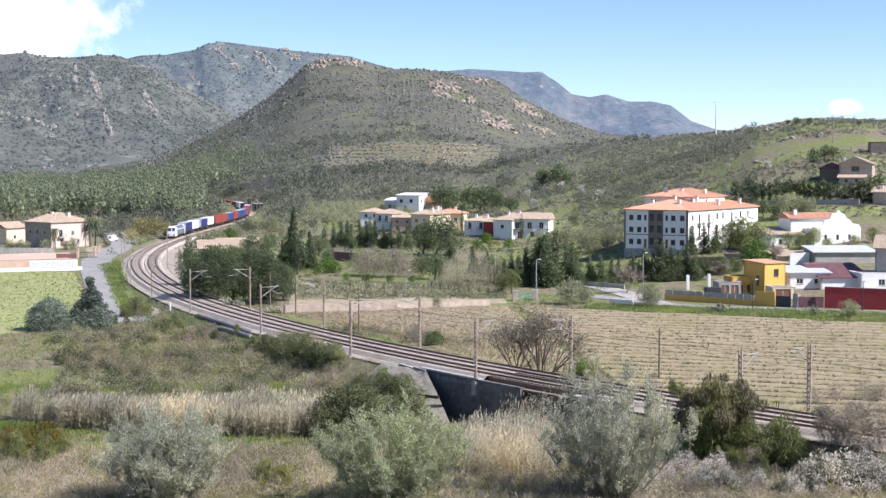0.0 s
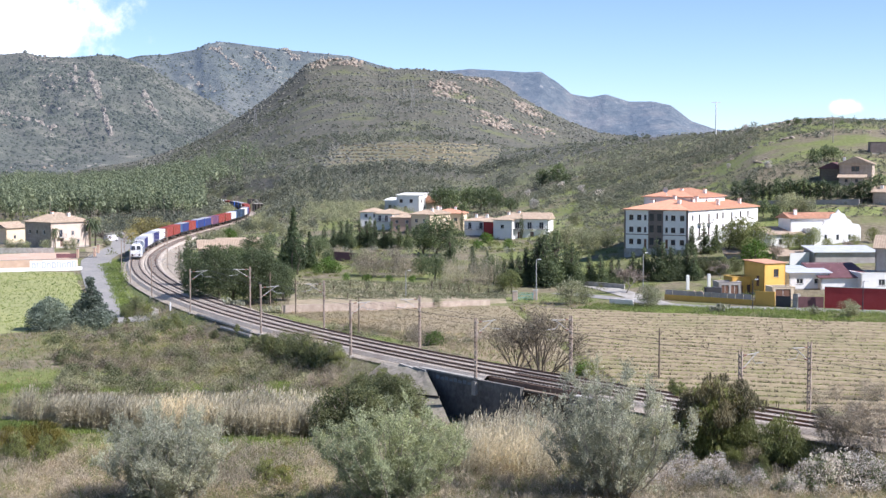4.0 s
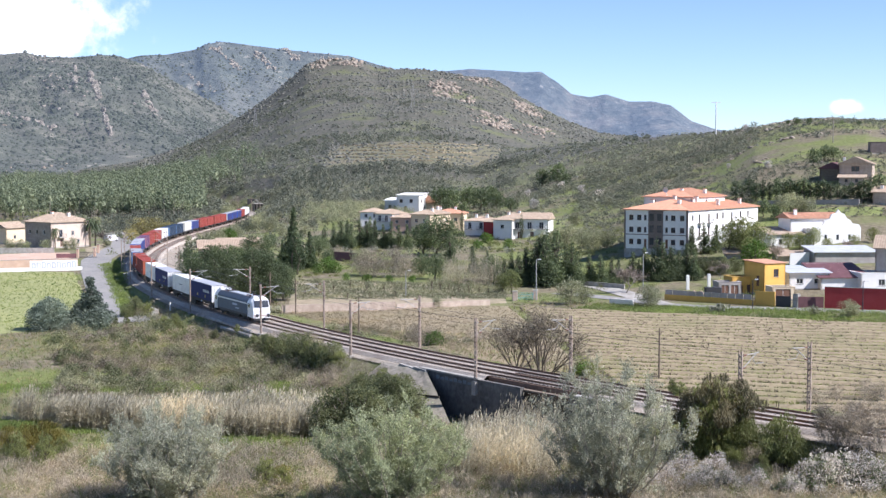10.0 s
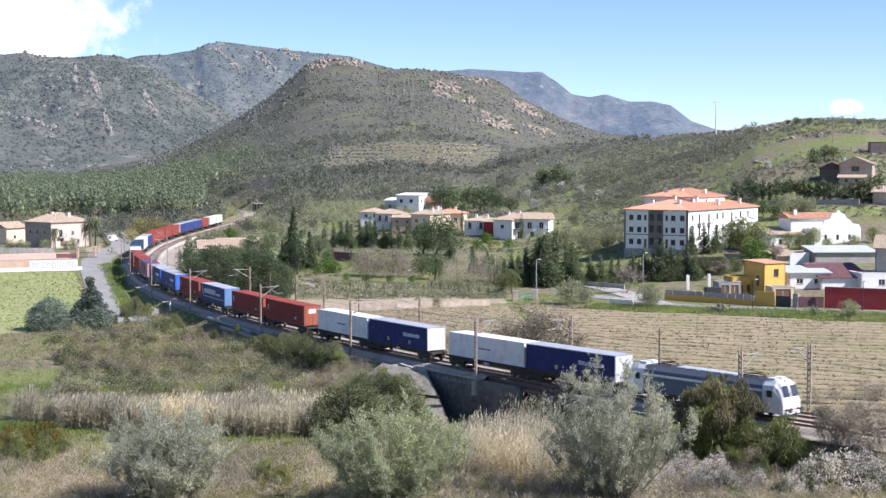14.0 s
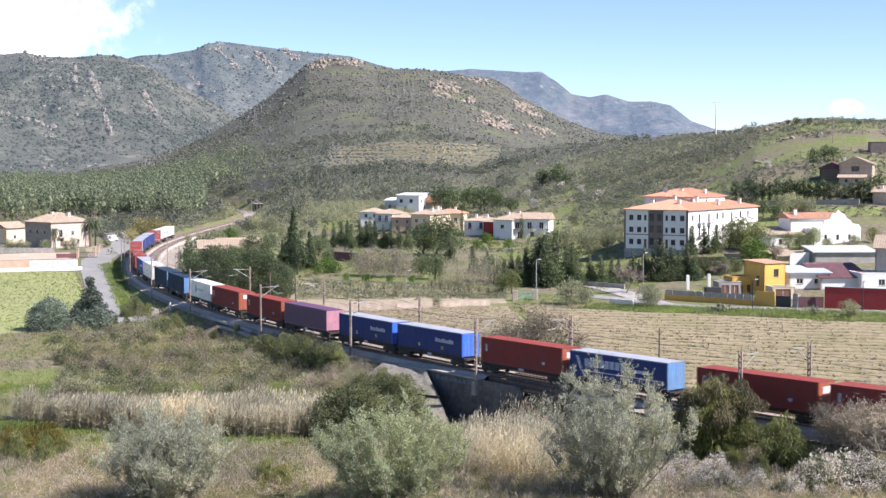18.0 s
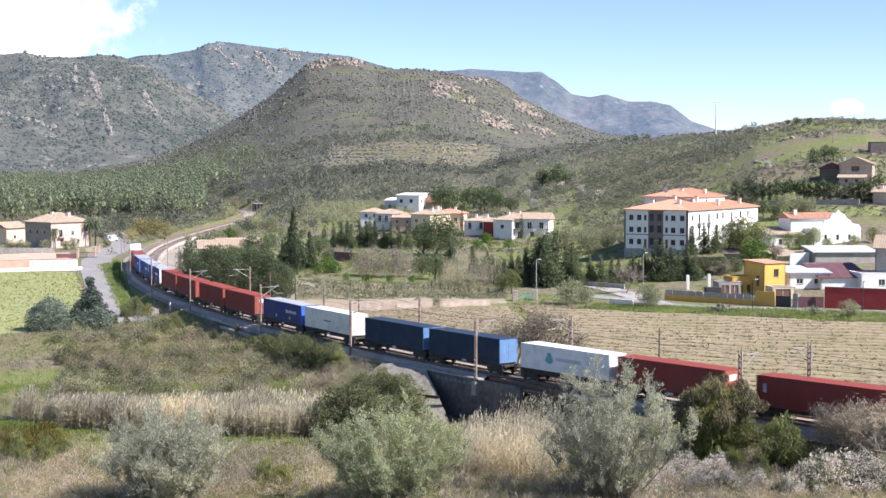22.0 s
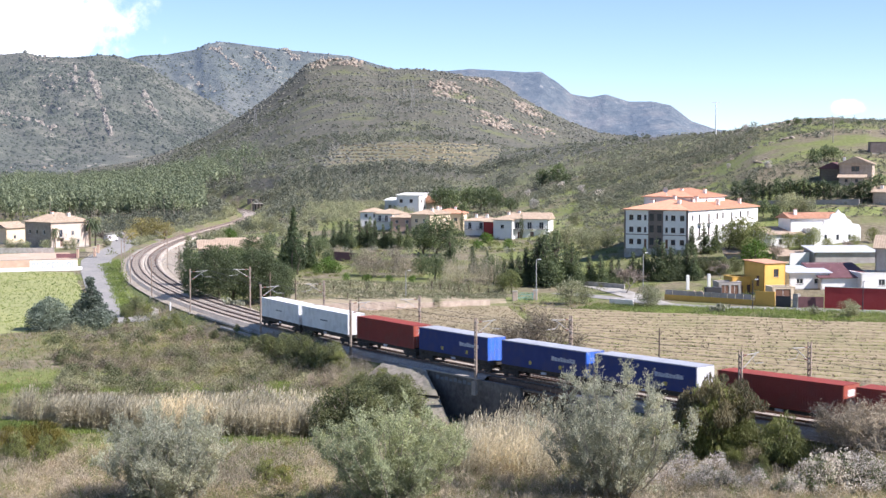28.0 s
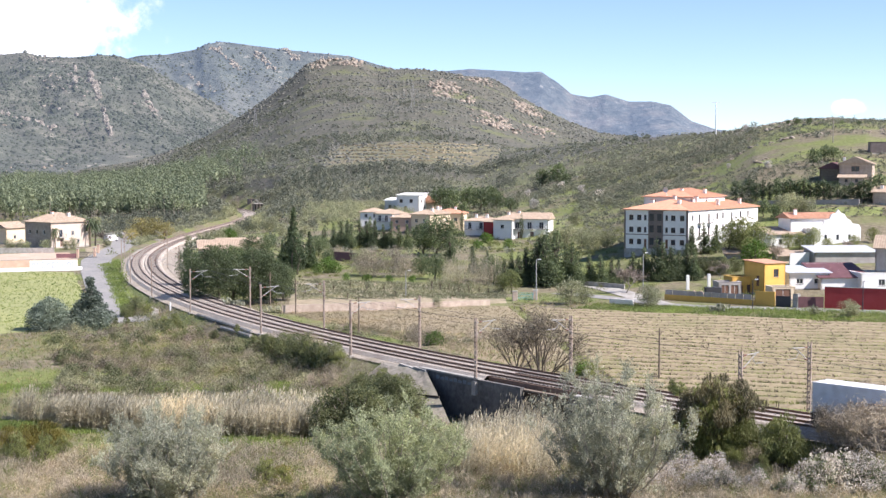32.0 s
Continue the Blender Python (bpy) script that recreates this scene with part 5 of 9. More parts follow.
building("terraced_house", "white house with long balcony and tiled roof", (20.1, 438.4, 0.9), -14, 11.5, 9.0, 6.0, WHITEWALL, "gable", OLDTILE, 1.8, [("b", 1.5, 3.2, 1.3, 2.0), ("b", 5.2, 3.2, 1.3, 2.0), ("b", 8.8, 3.2, 1.3, 2.0), ("d", 2.2, 0.2, 1.2, 2.2), ("d", 6.0, 0.2, 1.2, 2.2)], group=GROUPS, chimneys=[(2, 4, 7.2)])
# the house by the bend and its neighbours
villa = building("country_house", "stone and pink country house with hipped tiled roof", (-121.4, 425.8, -0.6), -36, 11.4, 14.0, 7.2, PALEPINK, "hip", OLDTILE, 2.6, rows_of("w", (1.6, 4.8, 8.0), (3.9,), 0.9, 1.2), [("b", 3.0, 3.0, 1.3, 2.1), ("w", 7.5, 3.4, 1.0, 1.3), ("d", 3.4, 0.2, 1.3, 2.2), ("w", 9.5, 1.0, 1.0, 1.2)], group=GROUPS, chimneys=[(6, 5, 8.8), (8.4, 9, 8.6)])
[c for c in villa.children if c.name.startswith("wall")][0].data.materials[0] = DARKSTONE
building("country_house", "small cream house with tiled roof", (-136.9, 442.4, -0.5), -30, 7.0, 8.0, 4.6, CREAMWALL, "gable", OLDTILE, 1.7, [], [("w", 3, 1.4, 1.0, 1.2)], group=GROUPS)
gl = wall_between("graffiti_wall", "salmon and white wall covered in pale graffiti", (-105.3, 330.7, -1.2), (-84.3, 337.9, -1.1), 2.7, 0.3, BRICKWALL, CONCRETE)
part("white_base", Shape().box(0.0, -0.03, -0.5, 23.2, -0.003, 1.0), WHITEWALL, gl, "whitewashed base band")
part("white_panel", Shape().box(11.5, -0.03, 1.004, 22.1, -0.003, 2.55), WHITEWALL, gl, "whitewashed panel behind the graffiti")
for k in range(9):
    x, h = 11.9 + 1.12 * k, 1.15 + 0.14 * (k % 3)
    letter = Shape().box(x, -0.055, 0.8, x + 0.2, -0.033, 0.8 + h).box(x + 0.66, -0.055, 0.8, x + 0.86, -0.033, 0.8 + h * 0.9).box(x + 0.2, -0.055, 0.8 + h - 0.24, x + 0.66, -0.033, 0.8 + h)
    part("graffiti_bar", letter if k % 2 else letter.box(x + 0.2, -0.055, 0.8, x + 0.66, -0.033, 1.0), C_MARK, gl, "pale grey sprayed letter shape")
wall_between("yard_wall", "long pale cement yard wall", (-126, 396.1, -0.7), (-105.4, 397, -0.8), 1.5, 0.25, CONCRETE)
wall_between("yard_wall", "low brown brick wall stack", (-100.2, 379.5, -1), (-95.2, 381.6, -1.1), 1.2, 0.3, DARKROOF)
for q in ((-95.2, 381.6, -1.1), (-91.6, 385.1, -1), (-93.7, 397.9, -0.8)):
    p_ = thing("gate_pillar", "plain pinkish gate pillar", "pillar", pose(*q), "gate pillars")
    part("pillar_body", Shape().box(-0.3, -0.3, -0.5, 0.3, 0.3, 2.4, 0.04), BRICKWALL, p_)
    part("pillar_cap", Shape().box(-0.4, -0.4, 2.404, 0.4, 0.4, 2.55), CONCRETE, p_)
gate = thing("iron_gate", "dark iron bar gate between pillars", "gate", pose(*(-95, 381.6, -1.1)))
for k in range(16):
    part("gate_bar", Shape().bar((0.4 + 0.28 * k, 0, 0.1), (0.4 + 0.28 * k, 0, 1.7), 0.03), DARKMETAL, gate)
part("gate_rail", Shape().box(0.3, -0.03, 0.2, 4.8, 0.03, 0.28).box(0.3, -0.03, 1.5, 4.8, 0.03, 1.58), DARKMETAL, gate)
# the farm roof behind the pines
building("farm_building", "long low farm building with old tiled roof", (-65.4, 392.6, -1), 12, 11.0, 8.0, 1.6, STONEWALL, "gable", OLDTILE, 2.2, group=GROUPS)
building("farm_building", "long low building with old tiled roof", (-63.7, 413, -0.7), 8, 13.0, 8.0, 1.6, CREAMWALL, "gable", OLDTILE, 1.4, group=GROUPS)
# houses on the hill
building("hill_house", "brown stone house with gabled tiled roof", (112.3, 416.7, 18.1), -20, 9.0, 12.0, 5.2, STONEWALL, "gable", OLDTILE, 2.0, [("w", 3.4, 3.2, 2.2, 1.5)], [("w", 2, 2.9, 1.2, 1.2), ("w", 7, 2.9, 1.2, 1.2)], frame_mat=FRAMEBROWN, group=GROUPS, chimneys=[(1.2, 3, 6.0)])
building("hill_house", "stone porch with small tiled roof", (111.3, 413, 17.4), -20, 7.0, 3.0, 2.2, STONEWALL, "shed", OLDTILE, 0.9, [("w", 1.6, 0.9, 0.8, 0.9), ("w", 4.4, 0.9, 0.8, 0.9)], frame_mat=FRAMEBROWN, group=GROUPS)
building("hill_barn", "dark wooden barn with grey roof", (108.3, 422.4, 18.4), -24, 7.0, 8.0, 3.6, WOOD, "gable", DARKROOF, 1.8, category="barn")
building("hill_barn", "dark stone barn on the slope", (134.9, 464.4, 26.7), -10, 8.0, 6.0, 3.6, DARKPANEL, "flat", DARKROOF, category="barn")
building("hill_house", "low stone house with a small chimney", (112.9, 385.5, 12.9), -25, 9.0, 7.0, 3.0, STONEWALL, "gable", OLDTILE, 1.6, group=GROUPS, chimneys=[(2, 2, 3.6)])
wall_between("terrace_wall", "long grey terrace wall below the trees", (86.3, 402.9, 11.7), (109.2, 385.1, 12.6), 1.6, 0.4, GREYWALL)


# ---- bridge, masts, posts ----
def bridge():
    b = thing("railway_bridge", "old masonry and steel railway bridge over a stream", "bridge", kind="structure")

    def slab(name, s0, s1, r0, r1, z0, z1, mat, label=""):
        k = max(2, int(abs(s1 - s0) / 2.0))
        sh = Shape()
        ss = np.linspace(s0, s1, k + 1)
        i_, o_ = on_line(ss, r0), on_line(ss, r1)
        v = []
        for i in range(k + 1):
            v += [(i_[0][i], i_[1][i], z0), (o_[0][i], o_[1][i], z0), (o_[0][i], o_[1][i], z1), (i_[0][i], i_[1][i], z1)]
        f = [(i * 4 + j, i * 4 + (j + 1) % 4, i * 4 + 4 + (j + 1) % 4, i * 4 + 4 + j) for i in range(k) for j in range(4)] + [(3, 2, 1, 0), (4 * k, 4 * k + 1, 4 * k + 2, 4 * k + 3)]
        return part(name, sh.add(v, f), mat, b, label)

    # Carried past the abutment, standing in for the shade under the deck.
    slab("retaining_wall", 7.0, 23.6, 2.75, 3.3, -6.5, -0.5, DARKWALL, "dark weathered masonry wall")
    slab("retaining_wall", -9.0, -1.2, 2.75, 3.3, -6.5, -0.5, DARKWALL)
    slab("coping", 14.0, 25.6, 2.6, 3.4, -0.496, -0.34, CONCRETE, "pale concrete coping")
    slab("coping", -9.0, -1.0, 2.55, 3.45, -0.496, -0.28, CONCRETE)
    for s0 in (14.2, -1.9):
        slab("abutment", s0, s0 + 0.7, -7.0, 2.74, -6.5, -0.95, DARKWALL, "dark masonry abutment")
    # The next two walls are added to close the span, so it stays dark.
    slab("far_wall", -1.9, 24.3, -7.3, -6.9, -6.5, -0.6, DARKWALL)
    slab("pier_wall", -1.2, 14.19, -2.0, -1.7, -6.5, -1.45, DARKWALL, "dark wall added under the deck for its shade")
    for r in (-1.5, 1.5, -5.4, -2.4):
        slab("girder", -1.4, 14.4, r - 0.12, r + 0.12, -1.35, -0.31, RAIL, "rusty steel girder")
        slab("flange", -1.4, 14.4, r - 0.25, r + 0.25, -1.42, -1.354, RAIL)
    slab("deck_edge", -1.4, 14.4, 2.2, 2.9, -0.9, -0.72, WOOD, "narrow planked walkway")
    for k in range(9):
        x, y, a = on_line(14.9 + 0.85 * k, 3.32)
        part("graffiti_bar", Shape().box(-0.3, -0.02, 0, 0.3, 0.02, 0.42 - 0.14 * (k % 2)), C_SPRAY, b, "pale blue sprayed letter shape", pose(x, y, -1.25, 0, 0, math.degrees(a)))
    # stone-pitched wing beside the wall
    def cone(u, v):
        """A quarter cone of pitched stone round the end of the bank; u turns from the stream to the field, v runs down."""
        a = math.radians(22 + 68 * u)
        x, y, _ = on_line(24.4 + 8 * u - (0.3 + 9.8 * v) * math.cos(a), 3.34 + (0.2 + 7.6 * v) * math.sin(a))
        return Vector((x, y, -0.5 - 5.2 * v ** 1.2))

    n = 14
    sh = Shape()
    for i in range(n + 1):
        for j in range(n + 1):
            p = cone(i / n, j / n)
            p.z += random.uniform(-0.07, 0.07)
            sh.v.append(tuple(p))
    sh.f = [[i * (n + 1) + j, i * (n + 1) + j + 1, (i + 1) * (n + 1) + j + 1, (i + 1) * (n + 1) + j] for i in range(n) for j in range(n)]
    part("pitched_slope", sh, STONE, b, "pale stone-pitched cone of the bank")
    pipe = Shape()
    for i in range(10):
        pipe.bar(cone(i / 12, 0.55) + Vector((0, 0, 0.18)), cone((i + 1) / 12, 0.55) + Vector((0, 0, 0.18)), 0.1, 0.1, 6)
    part("drain_pipe", pipe, UNDERFRAME, b, "dark pipe across the slope")
    for s0 in (25.0, 28.0):
        x, y, a = on_line(s0, 3.4)
        part("kerb_stone", Shape().box(-1.3, -0.2, -0.25, 1.3, 0.25, 0.14, 0.04), CONCRETE, b, "loose pale concrete slab", pose(x, y, -0.55, 0, 4, math.degrees(a)))


bridge()


def lineside_shed():
    """A dark open-fronted shed beyond the far end of the bend."""
    x, y = -94.2, 746.0
    o = thing("lineside_shed", "dark open-fronted shed with a pale flat roof edge", "shed", pose(x, y, -0.8, 0, 0, 15))
    part("back_wall", Shape().box(-2.3, 3.0, -2.5, 2.3, 3.3, 4.0), DARKWALL, o)
    for side in (-1, 1):
        part("side_wall", Shape().box(min(side * 2.3, side * 2.0), -3.0, -2.5, max(side * 2.3, side * 2.0), 2.996, 4.0), DARKWALL, o)
        part("front_post", Shape().box(side * 0.8 - 0.15, -3.0, -2.5, side * 0.8 + 0.15, -2.7, 4.0), CONCRETE, o, "pale concrete post")
    part("roof", Shape().box(-2.6, -3.4, 4.004, 2.6, 3.6, 4.35, 0.04), CONCRETE, o, "weathered flat roof slab")


lineside_shed()


def mast():
    """A lattice mast with its arm towards +y, foot at 0."""
    m = thing("catenary_mast", "rusty lattice steel catenary mast with tubular arm", "catenary mast", group="catenary masts")
    for x in (-0.17, 0.17):
        part("leg", Shape().box(x - 0.04, -0.07, -1.2, x + 0.04, 0.07, 7.1), MASTSTEEL, m)
    lace = Shape()
    for i in range(13):
        z = 0.1 + 0.54 * i
        lace.bar((-0.15, -0.06, z), (0.15, -0.06, z + 0.5), 0.022, sides=4)
        lace.box(-0.15, -0.07, z - 0.06, 0.15, 0.07, z + 0.1)
    part("lacing", lace, MASTSTEEL, m, "pale worn lacing bars")
    part("footing", Shape().box(-0.36, -0.36, -1.5, 0.36, 0.36, 0.06, 0.06), CONCRETE, m)
    arm = part("cantilever", Shape().bar((0, 0, 6.6), (0, 2.9, 6.75), 0.045).bar((0, 0, 5.2), (0, 2.4, 6.7), 0.045).bar((0, 2.3, 5.75), (0, 3.6, 5.7), 0.03).bar((0, 1.9, 6.2), (0, 2.3, 5.75), 0.03), GALV, m, "grey tubular arm")
    for y, z in ((0.45, 6.62), (0.4, 5.45)):
        part("insulator", Shape().bar((0, y, z), (0, y + 0.4, z + 0.05), 0.08, 0.08, 7), C_CERAMIC, arm, "brown ceramic insulator")
    return m


first_mast = None
for side, turn, places in ((3.3, 0, (-22.2, 14.6, 41.2, 68.9, 102.7, 134, 166, 200, 240)), (-7.2, 180, (-50, -22.6, 10.5, 41.6, 70.3, 103.9, 137.3, 171.5, 206, 245, 590, 625, 660))):
    for s in places:
        x, y, a = on_line(s, side)
        m = pose(x, y, -0.75, 0, 0, math.degrees(a) + turn)
        if first_mast is None:
            first_mast = mast()
            first_mast.matrix_basis = m
        else:
            copy_thing(first_mast, m)


def post(name, label, category, place, h, r, mat, head=None, group=""):
    p = thing(name, label, category, pose(*place), group)
    part("pole", Shape().bar((0, 0, -0.6), (0, 0, h), r, r * 0.7, 8), mat, p)
    if head == "lamp":
        part("lamp_arm", Shape().bar((0, 0, h), (0.5, 0, h + 0.1), 0.04), mat, p)
        part("lamp_head", Shape().box(0.3, -0.14, h + 0.02, 0.95, 0.14, h + 0.16, 0.05), FRAMEWHITE, p, "pale lamp head")
    elif head == "cross":
        part("crossarm", Shape().box(-2.2, -0.1, h - 0.55, 2.2, 0.1, h - 0.25), mat, p)
        for x in (-1.3, 0, 1.3):
            part("insulator", Shape().bar((x, 0, h - 0.36), (x, 0, h - 0.1), 0.07, 0.05, 6), FRAMEWHITE, p)
    elif head == "stay":
        part("crossarm", Shape().box(-0.5, -0.05, h - 0.5, 0.5, 0.05, h - 0.42), mat, p)
    return p


for q, h in (((26.9, 181.3, -3.3), 6.4), ((-25.2, 250.1, -2.2), 6.0), ((-13.1, 227.5, -2.7), 5.4), ((-31, 262.2, -2), 6.0)):
    post("wooden_pole", "dark weathered wooden line pole", "pole", q, h, 0.14, WOOD, "stay", "line poles")
post("street_lamp", "tall galvanised street lamp by a gate", "street lamp", (17.3, 271.5, -1.9), 7.6, 0.12, GALV, "lamp", "street lamps")
post("street_lamp", "slim grey lamp in an orchard", "street lamp", (-7, 275.8, -1.6), 4.9, 0.1, GALV, "lamp", "street lamps")
post("street_lamp", "greenish street lamp before the apartments", "street lamp", (40.1, 293.1, -1.6), 7.2, 0.11, GALV, "lamp", "street lamps")
post("street_lamp", "dark slim lamp post by the road", "street lamp", (54.2, 255.8, -2), 5.2, 0.09, DARKMETAL, "lamp", "street lamps")
post("street_lamp", "dark slim lamp post by the red wall", "street lamp", (72, 250.6, -1.9), 5.2, 0.09, DARKMETAL, "lamp", "street lamps")
post("power_pole", "tall pale power pole on the ridge", "power pole", (123.7, 666.9, 36.1), 15.5, 0.32, FRAMEWHITE, "cross", "power poles")
post("power_pole", "wooden power pole on the grassy hill", "power pole", (130, 490.2, 30.5), 8.6, 0.2, GREYBARK, "cross", "power poles")
for q, h in (((-25.9, 1272.4, 71.5), 20), ((-170.8, 1340.1, 57.6), 17)):
    t = thing("pylon", "slender steel lattice pylon on the hillside", "pylon", pose(*q), "pylons")
    for x in (-1, 1):
        for y in (-1, 1):
            part("leg", Shape().bar((x * 1.6, y * 1.6, -1), (x * 0.3, y * 0.3, h), 0.16, 0.1, 4), GALV, t)
    br = Shape()
    for k in range(8):
        z, w = h * k / 8, 1.6 - 1.3 * k / 8
        br.bar((-w, -w, z), (w, -w, z + h / 8), 0.07, sides=4).bar((w, w, z), (-w, w, z + h / 8), 0.07, sides=4)
    part("bracing", br, GALV, t)
    for k in (0.8, 0.95):
        part("crossarm", Shape().bar((-2.6, 0, h * k), (2.6, 0, h * k), 0.15, sides=4), GALV, t)
for q in ((13.3, 270, -1.8), (17.2, 272.4, -1.8)):
    p_ = thing("stone_pillar", "square pale stone gate pillar", "pillar", pose(*q), "field gate pillars")
    part("pillar_body", Shape().box(-0.45, -0.45, -0.4, 0.45, 0.45, 1.7, 0.06), STONEWALL, p_)
    part("pillar_cap", Shape().box(-0.52, -0.52, 1.704, 0.52, 0.52, 1.85, 0.04), CONCRETE, p_)
fg = thing("field_gate", "low green metal field gate", "gate", pose(*(13.6, 270.9, -1.8)))
for k in range(5):
    part("gate_bar", Shape().bar((0, 0, 0.25 + 0.28 * k), (3.1, 0.1, 0.25 + 0.28 * k), 0.035), C_TEALMARK, fg)
part("gate_stile", Shape().bar((0, 0, 0.1), (0, 0, 1.5), 0.05).bar((3.1, 0.1, 0.1), (3.1, 0.1, 1.5), 0.05), C_TEALMARK, fg)
wall_between("roadside_wall", "low whitewashed roadside wall", (30.3, 266.4, -2), (34.2, 263.4, -2), 0.9, 0.25, WHITEWALL)
wall_between("roadside_wall", "long low pale wall below the trees", (26.4, 302.9, -1.6), (36.4, 293.8, -1.7), 1.0, 0.3, CONCRETE)
wall_between("field_wall", "low pale sandy retaining wall of the orchard", (-27.6, 250.9, -2.2), (-8.3, 255.5, -2), 1.4, 0.4, STONEWALL)
wall_between("field_wall", "low pale sandy retaining wall", (-8.1, 255.5, -2), (8.5, 262.5, -1.9), 1.0, 0.4, STONEWALL)
wall_between("garden_wall", "dark brick garden wall behind bushes", (-27.9, 372.3, -1.2), (-20.2, 363.2, -1.1), 2.4, 0.3, DARKROOF)
for k, q in enumerate(((48.6, 290.5, -1.5), (53.4, 293.8, -1.2), (54.5, 287.6, -1.6))):
    p_ = thing("concrete_post", "tall plain concrete post of an unfinished frame", "post", pose(*q), "concrete posts")
    part("post_body", Shape().box(-0.3, -0.3, -0.5, 0.3, 0.3, 2.9 - 0.3 * k, 0.04), WHITEWALL if k < 2 else OCHREWALL, p_)
rub = thing("rubble_heap", "heap of broken bricks and planks in the yard", "rubble", pose(*(49.1, 281.8, -1.9)))
for k in range(26):
    part("rubble_piece", Shape().box(-0.35, -0.2, -0.12, 0.35, 0.2, 0.12, 0.03), BRICKWALL if k % 2 else BARE, rub, at=pose(random.gauss(0, 1.2), random.gauss(0, 0.8), 0.25 + 0.5 * random.random(), random.uniform(-30, 30), random.uniform(-30, 30), random.uniform(0, 180)))
tank = thing("water_tank", "black plastic tank behind the garden wall", "tank", pose(*(51.2, 277.1, -2)))
part("tank_body", Shape().box(-1.6, -0.7, 0.1, 1.6, 0.7, 2.1, 0.2), DARKMETAL, tank)
part("tank_lid", Shape().bar((0, 0, 2.1), (0, 0, 2.25), 0.4, 0.35, 12), DARKMETAL, tank)


def wires():
    """The contact wire and the sagging wire above it, span by span."""
    for right, places in ((-0.2, (-80, -50, -22.2, 14.6, 41.2, 68.9, 102.7, 134, 166, 200, 240)), (-3.7, (-80, -50, -22.6, 10.5, 41.6, 70.3, 103.9, 137.3, 171.5, 206, 245))):
        for s0, s1 in zip(places, places[1:]):
            w = thing("overhead_wire", "thin dark overhead wires of the railway", "wire", group="overhead wires", kind="structure")
            s = np.linspace(s0, s1, 9)
            x, y, _ = on_line(s, np.full(9, right))
            u = np.linspace(-1, 1, 9)
            for name, z in (("contact_wire", np.full(9, 4.95)), ("carrier_wire", 5.5 + 0.55 * u * u)):
                sh = Shape()
                for i in range(8):
                    sh.bar((x[i], y[i], z[i]), (x[i + 1], y[i + 1], z[i + 1]), 0.016, 0.016, 3)
                part(name, sh, DARKMETAL, w)


wires()


def lineside():
    x, y, a = on_line(116, 6.6)
    u = thing("underpass_mouth", "small concrete underpass mouth in the railway bank", "underpass", pose(x, y, -3.4, 0, 0, math.degrees(a)), kind="structure")
    part("lintel", Shape().box(-2.4, -0.2, 1.7, 2.4, 0.6, 2.2), CONCRETE, u)
    for s in (-1, 1):
        part("jamb", Shape().box(min(s * 1.8, s * 2.4), -0.2, -0.6, max(s * 1.8, s * 2.4), 0.6, 1.696), CONCRETE, u)
        part("wing", Shape().add([(s * 2.4, -0.2, -0.6), (s * 4.2, -2.2, -0.6), (s * 4.2, -2.2, 0.5), (s * 2.4, -0.2, 2.0), (s * 2.7, 0.0, -0.6), (s * 4.5, -2.0, -0.6), (s * 4.5, -2.0, 0.5), (s * 2.7, 0.0, 2.0)], [(0, 1, 2, 3), (7, 6, 5, 4), (3, 2, 6, 7), (1, 5, 6, 2)]), CONCRETE, u)
    # A near-black block plugs the mouth to show the shade inside.
    part("shade_block", Shape().box(-1.8, 0.1, -0.6, 1.8, 0.5, 1.69), DARKMETAL, u, "dark block filling the mouth in place of its shade")
    for p0, p1 in (((-39.4, 234.8), (-27.6, 211.1)), ((-33.5, 220.9), (-27.6, 209.7))):
        px_, py_ = np.linspace(p0[0], p1[0], 12), np.linspace(p0[1], p1[1], 12)
        ch = thing("drain_kerb", "broken pale concrete kerb of a drain", "kerb", kind="structure")
        sh = Shape()
        for i in range(11):
            z0, z1 = ground_z(px_[i], py_[i]), ground_z(px_[i + 1], py_[i + 1])
            sh.bar((px_[i], py_[i], z0 + 0.1), (px_[i + 1], py_[i + 1], z1 + 0.1), 0.28, 0.28, 6)
        part("kerb_stone", sh, CONCRETE, ch)
    x, y, a = on_line(112, 4.4)
    mk = thing("marker_post", "small white lineside marker post", "marker", pose(x, y, -1.0, 0, 0, math.degrees(a)))
    part("post", Shape().box(-0.12, -0.12, -0.3, 0.12, 0.12, 1.1, 0.03), FRAMEWHITE, mk)
    building("lineside_hut", "dark stone lineside building by the far bend", (-104, 781, -1), 10, 8.5, 5.0, 5.6, DARKMETAL, "flat", DARKROOF, category="hut")
    # the parked white van by the gate
    van = thing("parked_van", "white delivery van parked by the gate", "van", pose(*(-101.7, 448.4, -0.3), 0, 0, 60))
    part("body", Shape().extrude_x([(-0.9, 0.35), (0.9, 0.35), (0.9, 1.4), (0.75, 2.0), (-0.75, 2.0), (-0.9, 1.4)], -2.3, 1.5).add([(1.5, -0.9, 0.35), (1.5, 0.9, 0.35), (2.4, 0.85, 0.4), (2.4, -0.85, 0.4), (1.5, -0.85, 1.5), (1.5, 0.85, 1.5), (2.35, 0.8, 1.0), (2.35, -0.8, 1.0)], [(0, 3, 2, 1), (3, 7, 6, 2), (7, 4, 5, 6), (0, 4, 7, 3), (1, 2, 6, 5)]), C_WHITE, van)
    part("windscreen", Shape().add([(1.52, -0.75, 1.5), (1.52, 0.75, 1.5), (1.2, 0.65, 1.98), (1.2, -0.65, 1.98)], [(0, 1, 2, 3)]).moved(Matrix.Translation((0.03, 0, 0))), GLASS, van)
